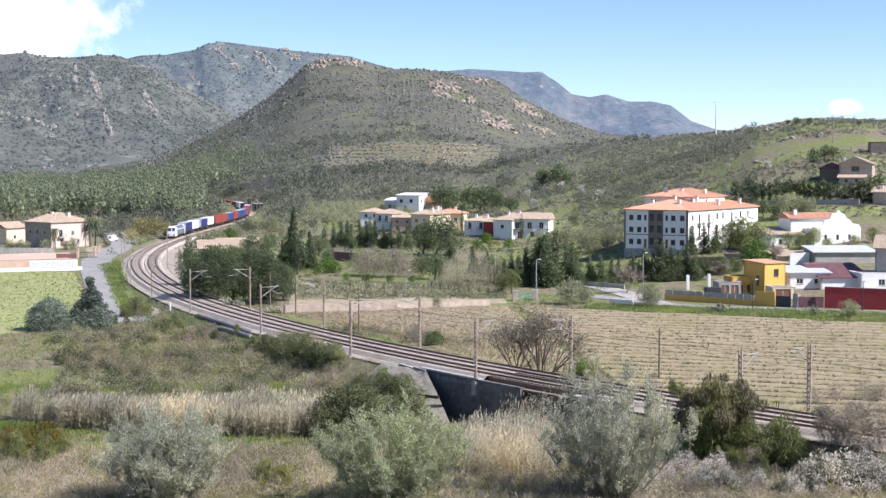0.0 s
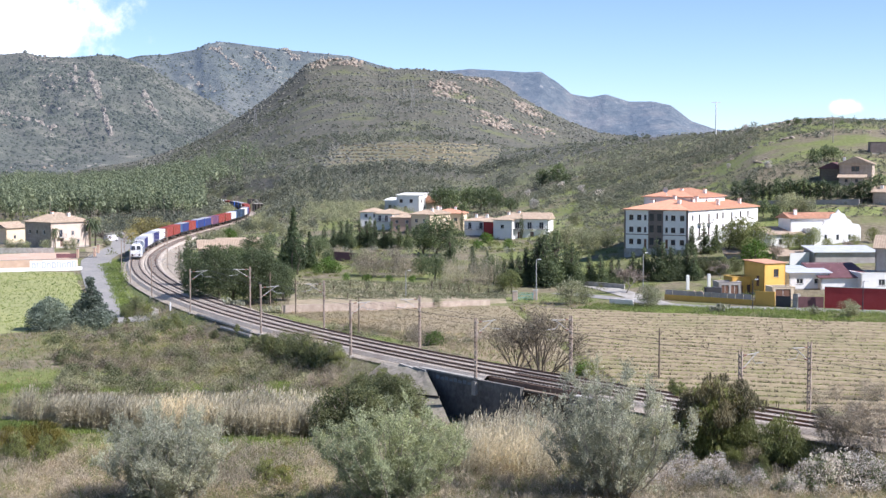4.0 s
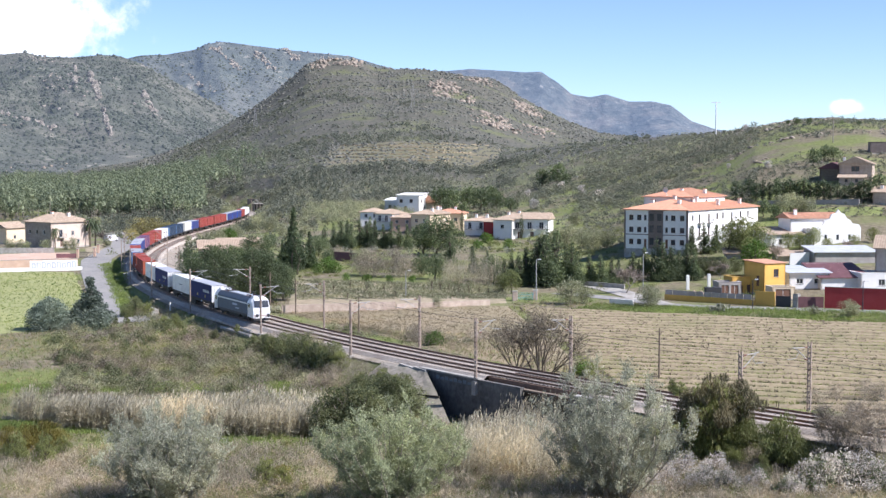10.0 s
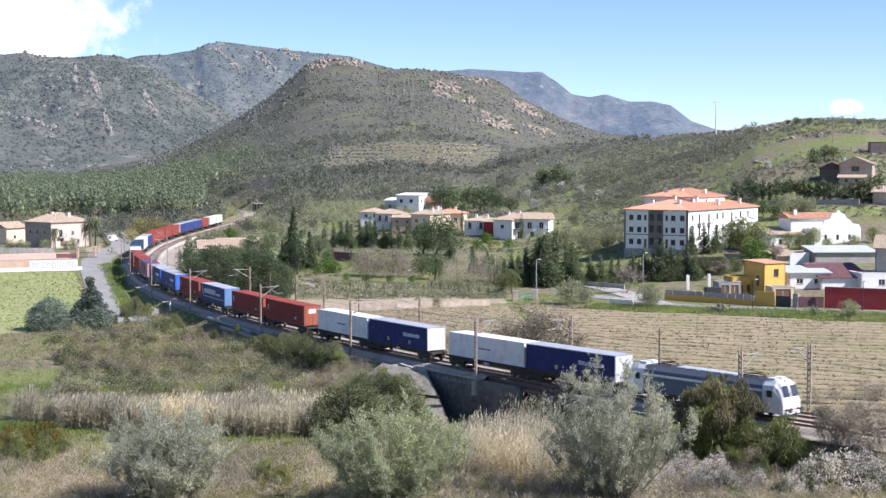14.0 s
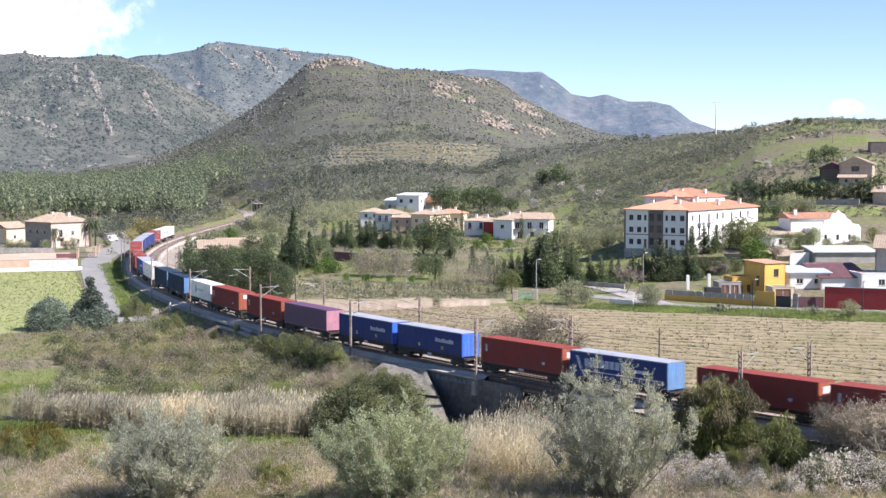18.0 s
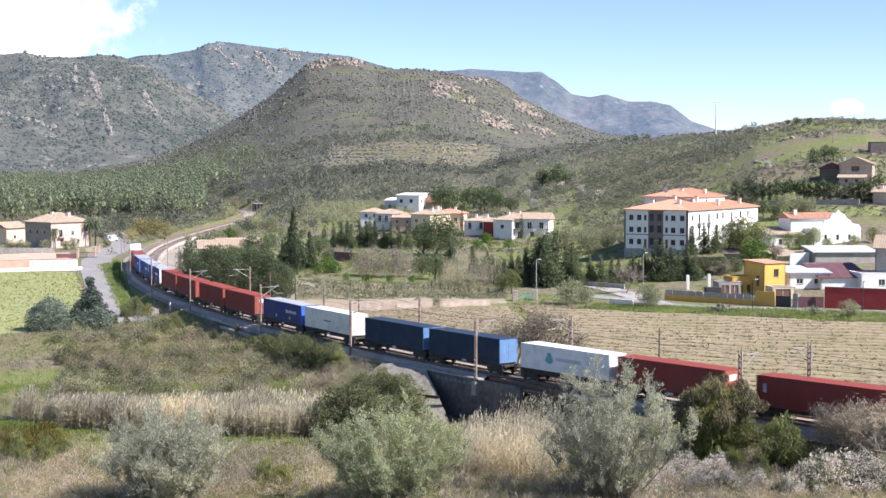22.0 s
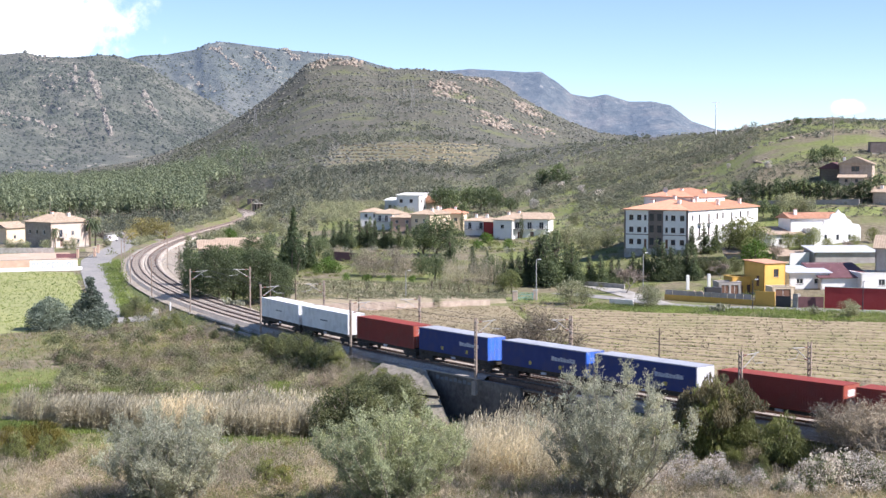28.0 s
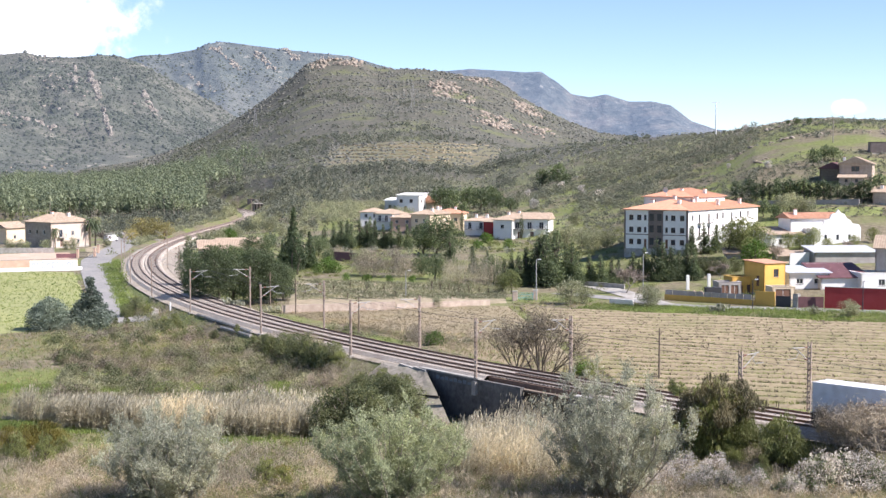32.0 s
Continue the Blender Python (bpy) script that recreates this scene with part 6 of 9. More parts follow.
    for x in (-1.5, 1.6):
        for y in (-0.8, 0.8):
            part("wheel", Shape().bar((x, y - 0.1, 0.33), (x, y + 0.1, 0.33), 0.33, 0.33, 12), DARKMETAL, van)


lineside()


# ---- plants ----
L_OLIVE = foliage("olive_leaves", (0.1458, 0.1544, 0.0778), (0.3672, 0.3802, 0.2214), (0.6156, 0.6210, 0.4536))
L_SILVER = foliage("silvery_leaves", (0.26, 0.27, 0.185), (0.51, 0.512, 0.375), (0.80, 0.79, 0.67), 0.5)
L_DARK = foliage("dark_leaves", (0.070, 0.100, 0.048), (0.168, 0.210, 0.098), (0.27, 0.31, 0.135))
L_PINE = foliage("pine_needles", (0.056, 0.086, 0.038), (0.155, 0.192, 0.085), (0.25, 0.275, 0.135))
L_CYPRESS = foliage("cypress_leaves", (0.043, 0.068, 0.032), (0.105, 0.142, 0.065), (0.185, 0.215, 0.094))
L_SPRUCE = foliage("bluish_needles", (0.0966, 0.1306, 0.0974), (0.2415, 0.2858, 0.2184), (0.4025, 0.4409, 0.3528))
L_GREEN = foliage("fresh_leaves", (0.06, 0.12, 0.018), (0.15, 0.25, 0.04), (0.22, 0.32, 0.07))
L_MOSS = foliage("mossy_leaves", (0.125, 0.15, 0.047), (0.272, 0.294, 0.105), (0.41, 0.385, 0.166))
L_OCHRE = foliage("ochre_leaves", (0.19, 0.17, 0.055), (0.36, 0.31, 0.11), (0.46, 0.40, 0.18))
L_DULLSCRUB = foliage("dull_scrub_twigs", (0.16, 0.137, 0.092), (0.315, 0.27, 0.185), (0.44, 0.385, 0.27), 0.35)
L_HEATHER = foliage("greyish_heath_leaves", (0.165, 0.17, 0.09), (0.33, 0.325, 0.19), (0.46, 0.44, 0.27), 0.4)
L_EVERGREEN = foliage("evergreen_leaves", (0.09, 0.108, 0.046), (0.21, 0.23, 0.10), (0.33, 0.335, 0.155))
L_BROWN = foliage("brown_twigs", (0.1705, 0.1408, 0.0814), (0.3245, 0.2695, 0.1628), (0.4400, 0.3740, 0.2420), 0.25)
L_MAUVE = foliage("mauve_twigs", (0.20, 0.155, 0.125), (0.34, 0.275, 0.225), (0.45, 0.38, 0.32), 0.3)
L_BLOSSOM = foliage("pale_blossom", (0.44, 0.40, 0.35), (0.68, 0.64, 0.58), (0.82, 0.79, 0.75))
L_STRAW = foliage("dry_reed", (0.38, 0.34, 0.235), (0.57, 0.515, 0.375), (0.71, 0.655, 0.515), 0.5)
L_GRASS = foliage("grass_blades", (0.1112, 0.1610, 0.0359), (0.2117, 0.2760, 0.0719), (0.3726, 0.3450, 0.1588))
L_DRYGRASS = foliage("dry_grass", (0.2622, 0.2208, 0.1142), (0.4554, 0.3864, 0.2150), (0.6072, 0.5244, 0.3226))
# Scrub colours greyed and blued to paint in haze over the hill.
L_SCRUB = foliage("hill_scrub", (0.060, 0.066, 0.054), (0.116, 0.117, 0.096), (0.180, 0.173, 0.145), 0.0)
L_TWIG = foliage("pale_twigs", (0.2731, 0.2293, 0.1693), (0.4698, 0.4070, 0.3059), (0.6118, 0.5504, 0.4261), 0.4)
L_LUSH = foliage("lush_grass", (0.13, 0.185, 0.042), (0.24, 0.31, 0.08), (0.33, 0.38, 0.12))
L_OAK = foliage("oak_leaves", (0.080, 0.092, 0.069), (0.162, 0.175, 0.124), (0.27, 0.275, 0.198), 0.25)
L_WOOD = foliage("wood_needles", (0.082, 0.110, 0.064), (0.19, 0.222, 0.128), (0.305, 0.328, 0.197), 0.3)
# Blue raised a little here too, as haze painted on the slopes.
L_HILL = foliage("hill_oak_leaves", (0.115, 0.126, 0.086), (0.228, 0.240, 0.163), (0.35, 0.352, 0.252), 0.25)
# Mountain rock, with the same bluish haze added as glow.
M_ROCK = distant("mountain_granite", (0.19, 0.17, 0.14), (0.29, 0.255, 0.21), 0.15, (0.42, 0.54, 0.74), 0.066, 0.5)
ROCK = surface("granite", (0.20, 0.165, 0.13), (0.36, 0.305, 0.245), 0.6, 0.95, 0.5)
L_FRESH = foliage("fresh_olive_leaves", (0.18, 0.205, 0.11), (0.39, 0.425, 0.245), (0.70, 0.73, 0.53), 0.5)
L_GORSE = foliage("gorse_sprays", (0.14, 0.12, 0.025), (0.30, 0.26, 0.06), (0.43, 0.36, 0.10))
L_TREEHEATH = foliage("tree_heath_leaves", (0.0720, 0.0720, 0.0360), (0.1980, 0.1740, 0.0900), (0.3240, 0.2580, 0.1380), 0.3)


def quads(points, length, width, rng, lean=None):
    """Leaf blades of four corners at the points, turned at random."""
    n = len(points)
    u = rng.normal(size=(n, 3))
    if lean is not None:
        u = u * 0.35 + lean
    u /= np.linalg.norm(u, axis=1)[:, None]
    w = np.cross(u, rng.normal(size=(n, 3)))
    w /= np.linalg.norm(w, axis=1)[:, None] + 1e-9
    ln = (length * rng.uniform(0.6, 1.3, n))[:, None]
    wd = (width * rng.uniform(0.6, 1.3, n))[:, None]
    return np.stack([points - u * ln / 2, points + w * wd / 2, points + u * ln / 2, points - w * wd / 2], 1)


def quad_mesh(name, q, material):
    me = bpy.data.meshes.new(name)
    n = len(q)
    me.vertices.add(n * 4)
    me.vertices.foreach_set("co", q.reshape(-1))
    me.loops.add(n * 4)
    me.loops.foreach_set("vertex_index", np.arange(n * 4))
    me.polygons.add(n)
    me.polygons.foreach_set("loop_start", np.arange(0, n * 4, 4))
    me.materials.append(material)
    me.update(calc_edges=True)
    return me


PROFILES = {
    "round": lambda t: np.sqrt(np.clip(1 - (2 * t - 0.9) ** 2, 0.03, 1)),
    "umbrella": lambda t: np.clip(1.15 - abs(t - 0.45) * 1.1, 0.3, 1) * np.where(t > 0.9, 0.6, 1),
    "column": lambda t: np.clip(np.sin(np.pi * np.clip(0.12 + 0.86 * t, 0, 1)) ** 0.6, 0.1, 1),
    "cone": lambda t: np.clip(1.02 - t, 0.06, 1),
    "vase": lambda t: np.where(t < 0.6, 0.4 + 0.6 * t / 0.6, np.sqrt(np.clip(1 - ((t - 0.6) / 0.42) ** 2, 0.05, 1))),
    "dome": lambda t: np.sqrt(np.clip(1 - t * t, 0.05, 1)),
}


def lumps(rng, profile, count, z0, z1, radius, size):
    """Centres and sizes of the clumps of a crown."""
    t = (np.arange(count) + rng.uniform(0, 1, count)) / count
    r = radius * PROFILES[profile](t)
    s = size * (0.65 + 0.7 * rng.uniform(0, 1, count)) * np.clip(r / radius, 0.3, 1)
    a = rng.uniform(0, 2 * np.pi, count)
    d = np.clip(r - s * 0.8, 0, None) * np.sqrt(rng.uniform(0.15, 1, count))
    return np.stack([d * np.cos(a), d * np.sin(a), z0 + (z1 - z0) * t], 1), s


def crown_points(rng, centres, sizes, n):
    pick = rng.choice(len(centres), n, p=sizes ** 2 / (sizes ** 2).sum())
    v = rng.normal(size=(n, 3))
    v /= np.linalg.norm(v, axis=1)[:, None]
    rad = sizes[pick] * (0.45 + 0.55 * rng.uniform(0, 1, n) ** 0.5)
    return centres[pick] + v * rad[:, None] * (1, 1, 0.8)


def limb(s, a, b, r0, r1, rng, bends=3, sides=5):
    a, b = np.array(a, float), np.array(b, float)
    prev, pr = a, r0
    ln = np.linalg.norm(b - a)
    for i in range(1, bends + 1):
        t = i / bends
        p = a + (b - a) * t + rng.normal(size=3) * ln * 0.05 * (i < bends)
        r = r0 + (r1 - r0) * t
        s.bar(prev, p, pr, r, sides)
        prev, pr = p, r


def tree(name, label, category, h, w, profile, leaf_mat, bark=None, base=0.25, clumps=16, size=0.33, leaves=900, leaf=(0.5, 0.28), trunk=0.03, seed=1, group="", stems=1, limbs=8, lean=None):
    """A tree h high and w wide with its foot at 0: trunk and limbs, and a crown of leaves in clumps."""
    rng = np.random.default_rng(seed)
    root = thing(name, label, category, group=group)
    c, s = lumps(rng, profile, clumps, h * base + size * w * 0.3, h - size * w * 0.35, w / 2, size * w)
    wood = Shape()
    for k in range(stems):
        foot = rng.normal(size=2) * 0.04 * w * (stems > 1)
        tip = np.array([*(rng.normal(size=2) * 0.12 * w * (stems > 1)), h * (0.8 if profile in ("cone", "column") else 0.62)])
        limb(wood, (foot[0], foot[1], -0.3), tip, trunk * h / stems ** 0.5, trunk * h * 0.3, rng, 4, 7)
        for i in rng.choice(len(c), min(limbs, len(c)), replace=False):
            t = rng.uniform(0.3, 0.8)
            st = np.array([foot[0], foot[1], 0]) * (1 - t) + tip * t
            st[2] = min(st[2], c[i][2] * 0.9)
            limb(wood, st, c[i], trunk * h * 0.4 / stems ** 0.5, trunk * h * 0.1, rng, 3, 4)
    part("trunk", wood, bark or BARK, root)
    part("crown", quad_mesh("crown", quads(crown_points(rng, c, s, leaves), leaf[0], leaf[1], rng, lean), leaf_mat), None, root)
    return root


def wild_olive(label, h, w, leaf_mat, seed, stems):
    """A many-stemmed olive: stems fan out from the foot, bend upwards and carry leafy sprays."""
    rng = np.random.default_rng(seed)
    root = thing("wild_olive", label, "tree", group="wild olives")
    leaves, wood = [], Shape()
    for k in range(stems):
        a, u = k * 2.399 + rng.uniform(-0.3, 0.3), math.sqrt((k + 0.5) / stems)
        reach, top = w / 2 * u * rng.uniform(0.8, 1.02), h * (1 - 0.42 * u ** 2.6) * rng.uniform(0.86, 1.04)
        out = np.array([math.cos(a), math.sin(a), 0.0])
        t = np.linspace(0, 1, 7)
        line = out * (0.15 + (reach - 0.15) * t[:, None] ** 0.8) + np.array([0, 0, 1.0]) * (top * t[:, None] ** 1.15 - 0.3)
        line[1:] += rng.normal(size=(6, 3)) * 0.1
        for i in range(6):
            wood.bar(line[i], line[i + 1], 0.085 * (1 - 0.8 * t[i]), 0.085 * (1 - 0.8 * t[i + 1]), 5)
        for m in range(14):
            f = 0.18 + 0.82 * (m + rng.uniform(0, 1)) / 14
            p = np.array([np.interp(f, t, line[:, c]) for c in range(3)])
            d = rng.normal(size=3) * 0.7 + out * 0.35 + np.array([0, 0, 0.55])
            d /= np.linalg.norm(d)
            q = p + d * h * rng.uniform(0.09, 0.2)
            wood.bar(p, q, 0.026, 0.01, 3)
            for _ in range(11):
                b = p + (q - p) * rng.uniform(0.25, 1.0)
                e = rng.normal(size=3) * 0.45 + np.array([0.08, 0, 0.75])
                e /= np.linalg.norm(e)
                n = 16
                along = rng.uniform(0, 1, (n, 1)) * rng.uniform(0.5, 1.0)
                leaves.append(quads(b + e * along + rng.normal(size=(n, 3)) * 0.10, 0.23, 0.058, rng, e))
    part("branchwork", wood, GREYBARK, root, "fan of fine grey stems")
    part("crown", quad_mesh("crown", np.concatenate(leaves), leaf_mat), None, root)
    return root


def branches(h, spread, rng, levels=5, trunk=0.03, stems=3, kids=3, fan=0.35):
    """A leafless tree of forking limbs."""
    s = Shape()

    def grow(p, d, ln, r, level):
        q = p + d * ln
        s.bar(p, q, r, r * 0.65, 5 if level < 2 else 3)
        if level >= levels:
            return
        for _ in range(kids if level < levels - 1 else 2):
            nd = d + rng.normal(size=3) * spread
            nd[2] += 0.12
            nd /= np.linalg.norm(nd)
            grow(p + d * ln * rng.uniform(0.6, 1.0), nd, ln * rng.uniform(0.6, 0.82), r * 0.62, level + 1)

    for _ in range(stems):
        d = np.array([*(np.clip(rng.normal(size=2), -1.5, 1.5) * fan), 1.0])
        d /= np.linalg.norm(d)
        grow(np.array([*(rng.normal(size=2) * 0.1), -0.3]), d, h * 0.3, trunk * h, 0)
    return s


def bare_tree(name, label, h, spread, seed, bark, levels=5, stems=3, group="", trunk=0.02, twigs=0, twig_mat=None, fan=0.35):
    rng = np.random.default_rng(seed)
    root = thing(name, label, "tree", group=group)
    s = branches(h, spread, rng, levels, trunk, stems, 3, fan)
    part("branchwork", s, bark, root)
    if twigs:
        tips = np.array(s.v)[rng.choice(len(s.v), twigs)] + rng.normal(size=(twigs, 3)) * h * 0.035
        tips = tips[tips[:, 2] > 0.25 * h]
        part("twig_spray", quad_mesh("twig_spray", quads(tips, h * 0.09, 0.02 * h * 0.35, rng), twig_mat or L_BROWN), None, root)
    return root


def plant(template, native, places, seed=0, squash=(0.85, 1.2)):
    """Puts a tree and its copies at (x, y, height)."""
    rng = np.random.default_rng(seed)
    for i, (x, y, h) in enumerate(places):
        k = h / native
        w = k * rng.uniform(*squash)
        m = Matrix.Translation((x, y, ground_z(x, y) - 0.05)) @ Matrix.Rotation(rng.uniform(0, 6.28), 4, "Z") @ Matrix.Diagonal((w, w, k, 1))
        if i == 0:
            first = m
        else:
            copy_thing(template, m)
    template.matrix_basis = first


def inside(x, y, quad):
    ok = np.ones(np.shape(x), bool)
    s = 0
    for (ax, ay), (bx, by) in zip(quad, quad[1:] + quad[:1]):
        s += (bx - ax) * (by + ay)
    for (ax, ay), (bx, by) in zip(quad, quad[1:] + quad[:1]):
        ok &= ((bx - ax) * (y - ay) - (by - ay) * (x - ax)) * (-s) >= 0
    return ok


GROVE = [(-51.2, 518.6), (-9.8, 520.4), (-16.6, 598.5), (-56.8, 604.6)]
KEEP_CLEAR = [[(-66, 800), (29, 792), (40, 1003), (-72, 946)], [(-93.9, 648.3), (-72.9, 595.1), (-88.7, 733.1), (-101, 689.8)], GROVE, [(12.4, 264.9), (-12.8, 228.7), (16.4, 190.2), (21.2, 172)], [(12.3, 263.1), (82.2, 231.9), (60, 146), (21, 172)], [(-109, 334.5), (-83, 333.7), (-53.2, 230.6), (-75.9, 216.9)],
              [(-32.5, 319), (13.2, 294.5), (12.4, 265.8), (-28.2, 256.6)], [(-30.2, 256.6), (12.4, 264.9), (15, 219.9), (-20.2, 233.2)], [(-53.4, 217.4), (-98.1, 394.8), (-89.7, 394.8), (-49.2, 233.7)],
              [(23.5, 294.8), (21.9, 274.6), (76.1, 240.9), (83.9, 265.8)]]


def strewn(n, b0, b1, r0, r1, seed, clear=6.0, keep=None):
    """Places over a sector of the land, by bearing and distance, off the railway, the roads and the fields."""
    rng = np.random.default_rng(seed)
    b = np.radians(rng.uniform(b0, b1, n))
    r = np.sqrt(rng.uniform(r0 ** 2, r1 ** 2, n))
    x, y = r * np.sin(b), r * np.cos(b)
    side, _ = line_gap(x, y)
    ok = np.abs(side) > clear
    for q in KEEP_CLEAR:
        ok &= ~inside(x, y, q)
    if keep is not None:
        ok &= keep(x, y, rng)
    return x[ok], y[ok], rng


ICO = np.array([(0, 0, 1)] + [(0.894 * math.cos(a), 0.894 * math.sin(a), 0.447) for a in np.arange(5) * 2 * math.pi / 5] + [(0.894 * math.cos(a), 0.894 * math.sin(a), -0.447) for a in np.arange(5) * 2 * math.pi / 5 + math.pi / 5] + [(0, 0, -1)])
ICO_F = np.array([(0, i + 1, (i + 1) % 5 + 1) for i in range(5)] + [(i + 1, i + 6, (i + 1) % 5 + 1) for i in range(5)] + [(i + 6, (i + 1) % 5 + 6, (i + 1) % 5 + 1) for i in range(5)])


def clump_mesh(name, x, y, z, size, tall, rng, material, jitter=0.25):
    """Rough many-sided clumps standing on the land."""
    n = len(x)
    v = ICO[None] * (1 + rng.normal(size=(n, 12, 1)) * jitter) + rng.normal(size=(n, 12, 3)) * 0.1
    v = v * np.stack([size, size, size * tall], 1)[:, None, :]
    v += np.stack([x, y, z + size * tall * 0.35], 1)[:, None, :]
    f = ICO_F[None] + (np.arange(n) * 12)[:, None, None]
    me = bpy.data.meshes.new(name)
    me.vertices.add(n * 12)
    me.vertices.foreach_set("co", v.reshape(-1))
    me.loops.add(f.size)
    me.loops.foreach_set("vertex_index", f.reshape(-1))
    me.polygons.add(n * 15)
    me.polygons.foreach_set("loop_start", np.arange(0, f.size, 3))
    me.materials.append(material)
    me.update(calc_edges=True)
    return me


def stuff(name, me, label, category):
    return tagged(new(name, me), label, category, kind="stuff")


def leafy(name, x, y, rng, height, width, per, leaf, material, label, category, lean=None, low=0.1):
    """Many small shrubs of leaves in one object."""
    n = len(x)
    h, w = height * rng.uniform(0.5, 1.4, n), width * rng.uniform(0.5, 1.4, n)
    g = np.repeat(np.arange(n), per)
    v = rng.normal(size=(n * per, 3))
    v /= np.linalg.norm(v, axis=1)[:, None]
    v *= rng.uniform(0.35, 1, (n * per, 1))
    v[:, 2] = np.abs(v[:, 2])
    z = ground_z(x, y)
    p = np.stack([x[g] + v[:, 0] * w[g] / 2, y[g] + v[:, 1] * w[g] / 2, z[g] + low + v[:, 2] * h[g]], 1)
    return stuff(name, quad_mesh(name, quads(p, leaf[0], leaf[1], rng, lean), material), label, category)


def band(n, quad, seed):
    """Places spread over a four-cornered patch."""
    rng = np.random.default_rng(seed)
    a, b, c, d = [np.array(p, float) for p in quad]
    u, v = rng.uniform(0, 1, (n, 1)), rng.uniform(0, 1, (n, 1))
    p = (a * (1 - u) + b * u) * (1 - v) + (d * (1 - u) + c * u) * v
    p += rng.normal(size=p.shape) * 0.5
    return p[:, 0], p[:, 1], rng


def hills():
    def patchy(x, y, rng):
        return wavy(x, y, 60, 77, 4) + rng.uniform(-0.5, 0.5, len(x)) > -0.12
    x, y, rng = strewn(64000, -18.5, 18.5, 560, 1720, 5, 12, patchy)
    s = (0.3 + 0.95 * rng.uniform(0, 1, len(x)) ** 3) * np.clip(np.hypot(x, y) / 1000, 0.6, 1.5)
    stuff("hill_scrub", clump_mesh("hill_scrub", x, y, ground_z(x, y), s, 0.68, rng, L_SCRUB), "grey-green scrub covering the hillsides", "scrub")
    def wooded(x, y, rng):
        b, r = np.degrees(np.arctan2(x, y)), np.hypot(x, y)
        return 0.75 * wavy(x, y, 110, 31, 3) + 0.55 * wavy(x, y, 34, 32, 2) + rng.uniform(-0.25, 0.25, len(x)) - 0.035 * (b + 3) - 0.0006 * (r - 900) > 0.16
    x, y, rng = strewn(11000, -14, 8, 600, 1640, 6, 14, wooded)
    leafy("hill_trees", x, y, rng, 3.3, 4.6, 48, (0.95, 0.5), L_OAK, "dark evergreen oaks dotting the slopes in groups", "trees", low=0.3)
    x, y, rng = strewn(900, -13, 3, 500, 780, 106, 12, lambda x, y, rng: wavy(x, y, 55, 34, 3) + rng.uniform(-0.3, 0.3, len(x)) > 0.12)
    leafy("oak_copses", x, y, rng, 4.2, 6.0, 150, (0.6, 0.3), L_OAK, "rounded dark oaks in copses at the hill's foot", "trees", low=0.6)
    x, y, rng = strewn(9500, 5.5, 18.5, 385, 720, 7, 8, lambda x, y, rng: wavy(x, y, 38, 33, 4) + rng.uniform(-0.35, 0.35, len(x)) + np.clip((x / y - 0.2) * -6, -0.06, 0.3) > 0.0)
    leafy("slope_scrub", x, y, rng, 1.0, 1.9, 30, (0.38, 0.2), L_HILL, "low scrub on the grassy hill", "scrub")
    x, y, rng = strewn(11500, -15, 18.5, 390, 1050, 10, 9, lambda x, y, rng: (wavy(x, y, 50, 37, 4) + rng.uniform(-0.45, 0.45, len(x)) > -0.08) & ((x < 45) | (np.hypot(x, y) > 520)) & ((x > -70) | (y > 500)))
    leafy("lower_scrub", x, y, rng, 1.6, 2.8, 34, (0.55, 0.28), L_HILL, "dense grey-green scrub of the lower slopes", "scrub")
    x, y, rng = strewn(2600, -9, 13, 275, 440, 14, 9, lambda x, y, rng: wavy(x, y, 24, 41, 3) + rng.uniform(-0.3, 0.3, len(x)) > 0.0)
    leafy("valley_scrub", x, y, rng, 1.0, 2.3, 70, (0.34, 0.12), L_MOSS, "low olive-green scrub between the gardens", "scrub")
    x, y, rng = strewn(1300, -13, 13, 380, 900, 11, 9, lambda x, y, rng: wavy(x, y, 70, 38, 3) > 0.0)
    leafy("pale_scrub", x, y, rng, 1.8, 2.6, 30, (0.7, 0.4), L_OLIVE, "pale greyish bushes among the scrub", "scrub")
    x, y, rng = strewn(1500, -1, 12, 400, 620, 12, 9, lambda x, y, rng: (wavy(x, y, 55, 39, 3) + rng.uniform(-0.25, 0.25, len(x)) > 0.12) & ((x > 45) | (y > 500)))
    leafy("slope_trees", x, y, rng, 3.4, 5.0, 130, (0.55, 0.3), L_HILL, "rounded evergreen trees scattered over the slope", "trees")
    x, y, rng = strewn(900, -10, 0, 500, 720, 13, 9, lambda x, y, rng: wavy(x, y, 60, 40, 3) + rng.uniform(-0.25, 0.25, len(x)) > 0.15)
    leafy("slope_trees", x, y, rng, 3.4, 5.0, 130, (0.6, 0.32), L_HILL, "rounded evergreen trees below the terraces", "trees")
    x, y, rng = band(1500, ((-70, 796), (33, 788), (44, 1007), (-76, 950)), 92)
    stuff("terrace_scrub", clump_mesh("terrace_scrub", x, y, ground_z(x, y), 0.4 + 1.0 * rng.uniform(0, 1, len(x)) ** 2, 0.7, rng, L_SCRUB), "scattered bushes on the old terraces", "scrub")
    # rocks near the crests
    def outcrop(x, y, rng):
        b, r = np.degrees(np.arctan2(x, y)), np.hypot(x, y)
        w = 0.0
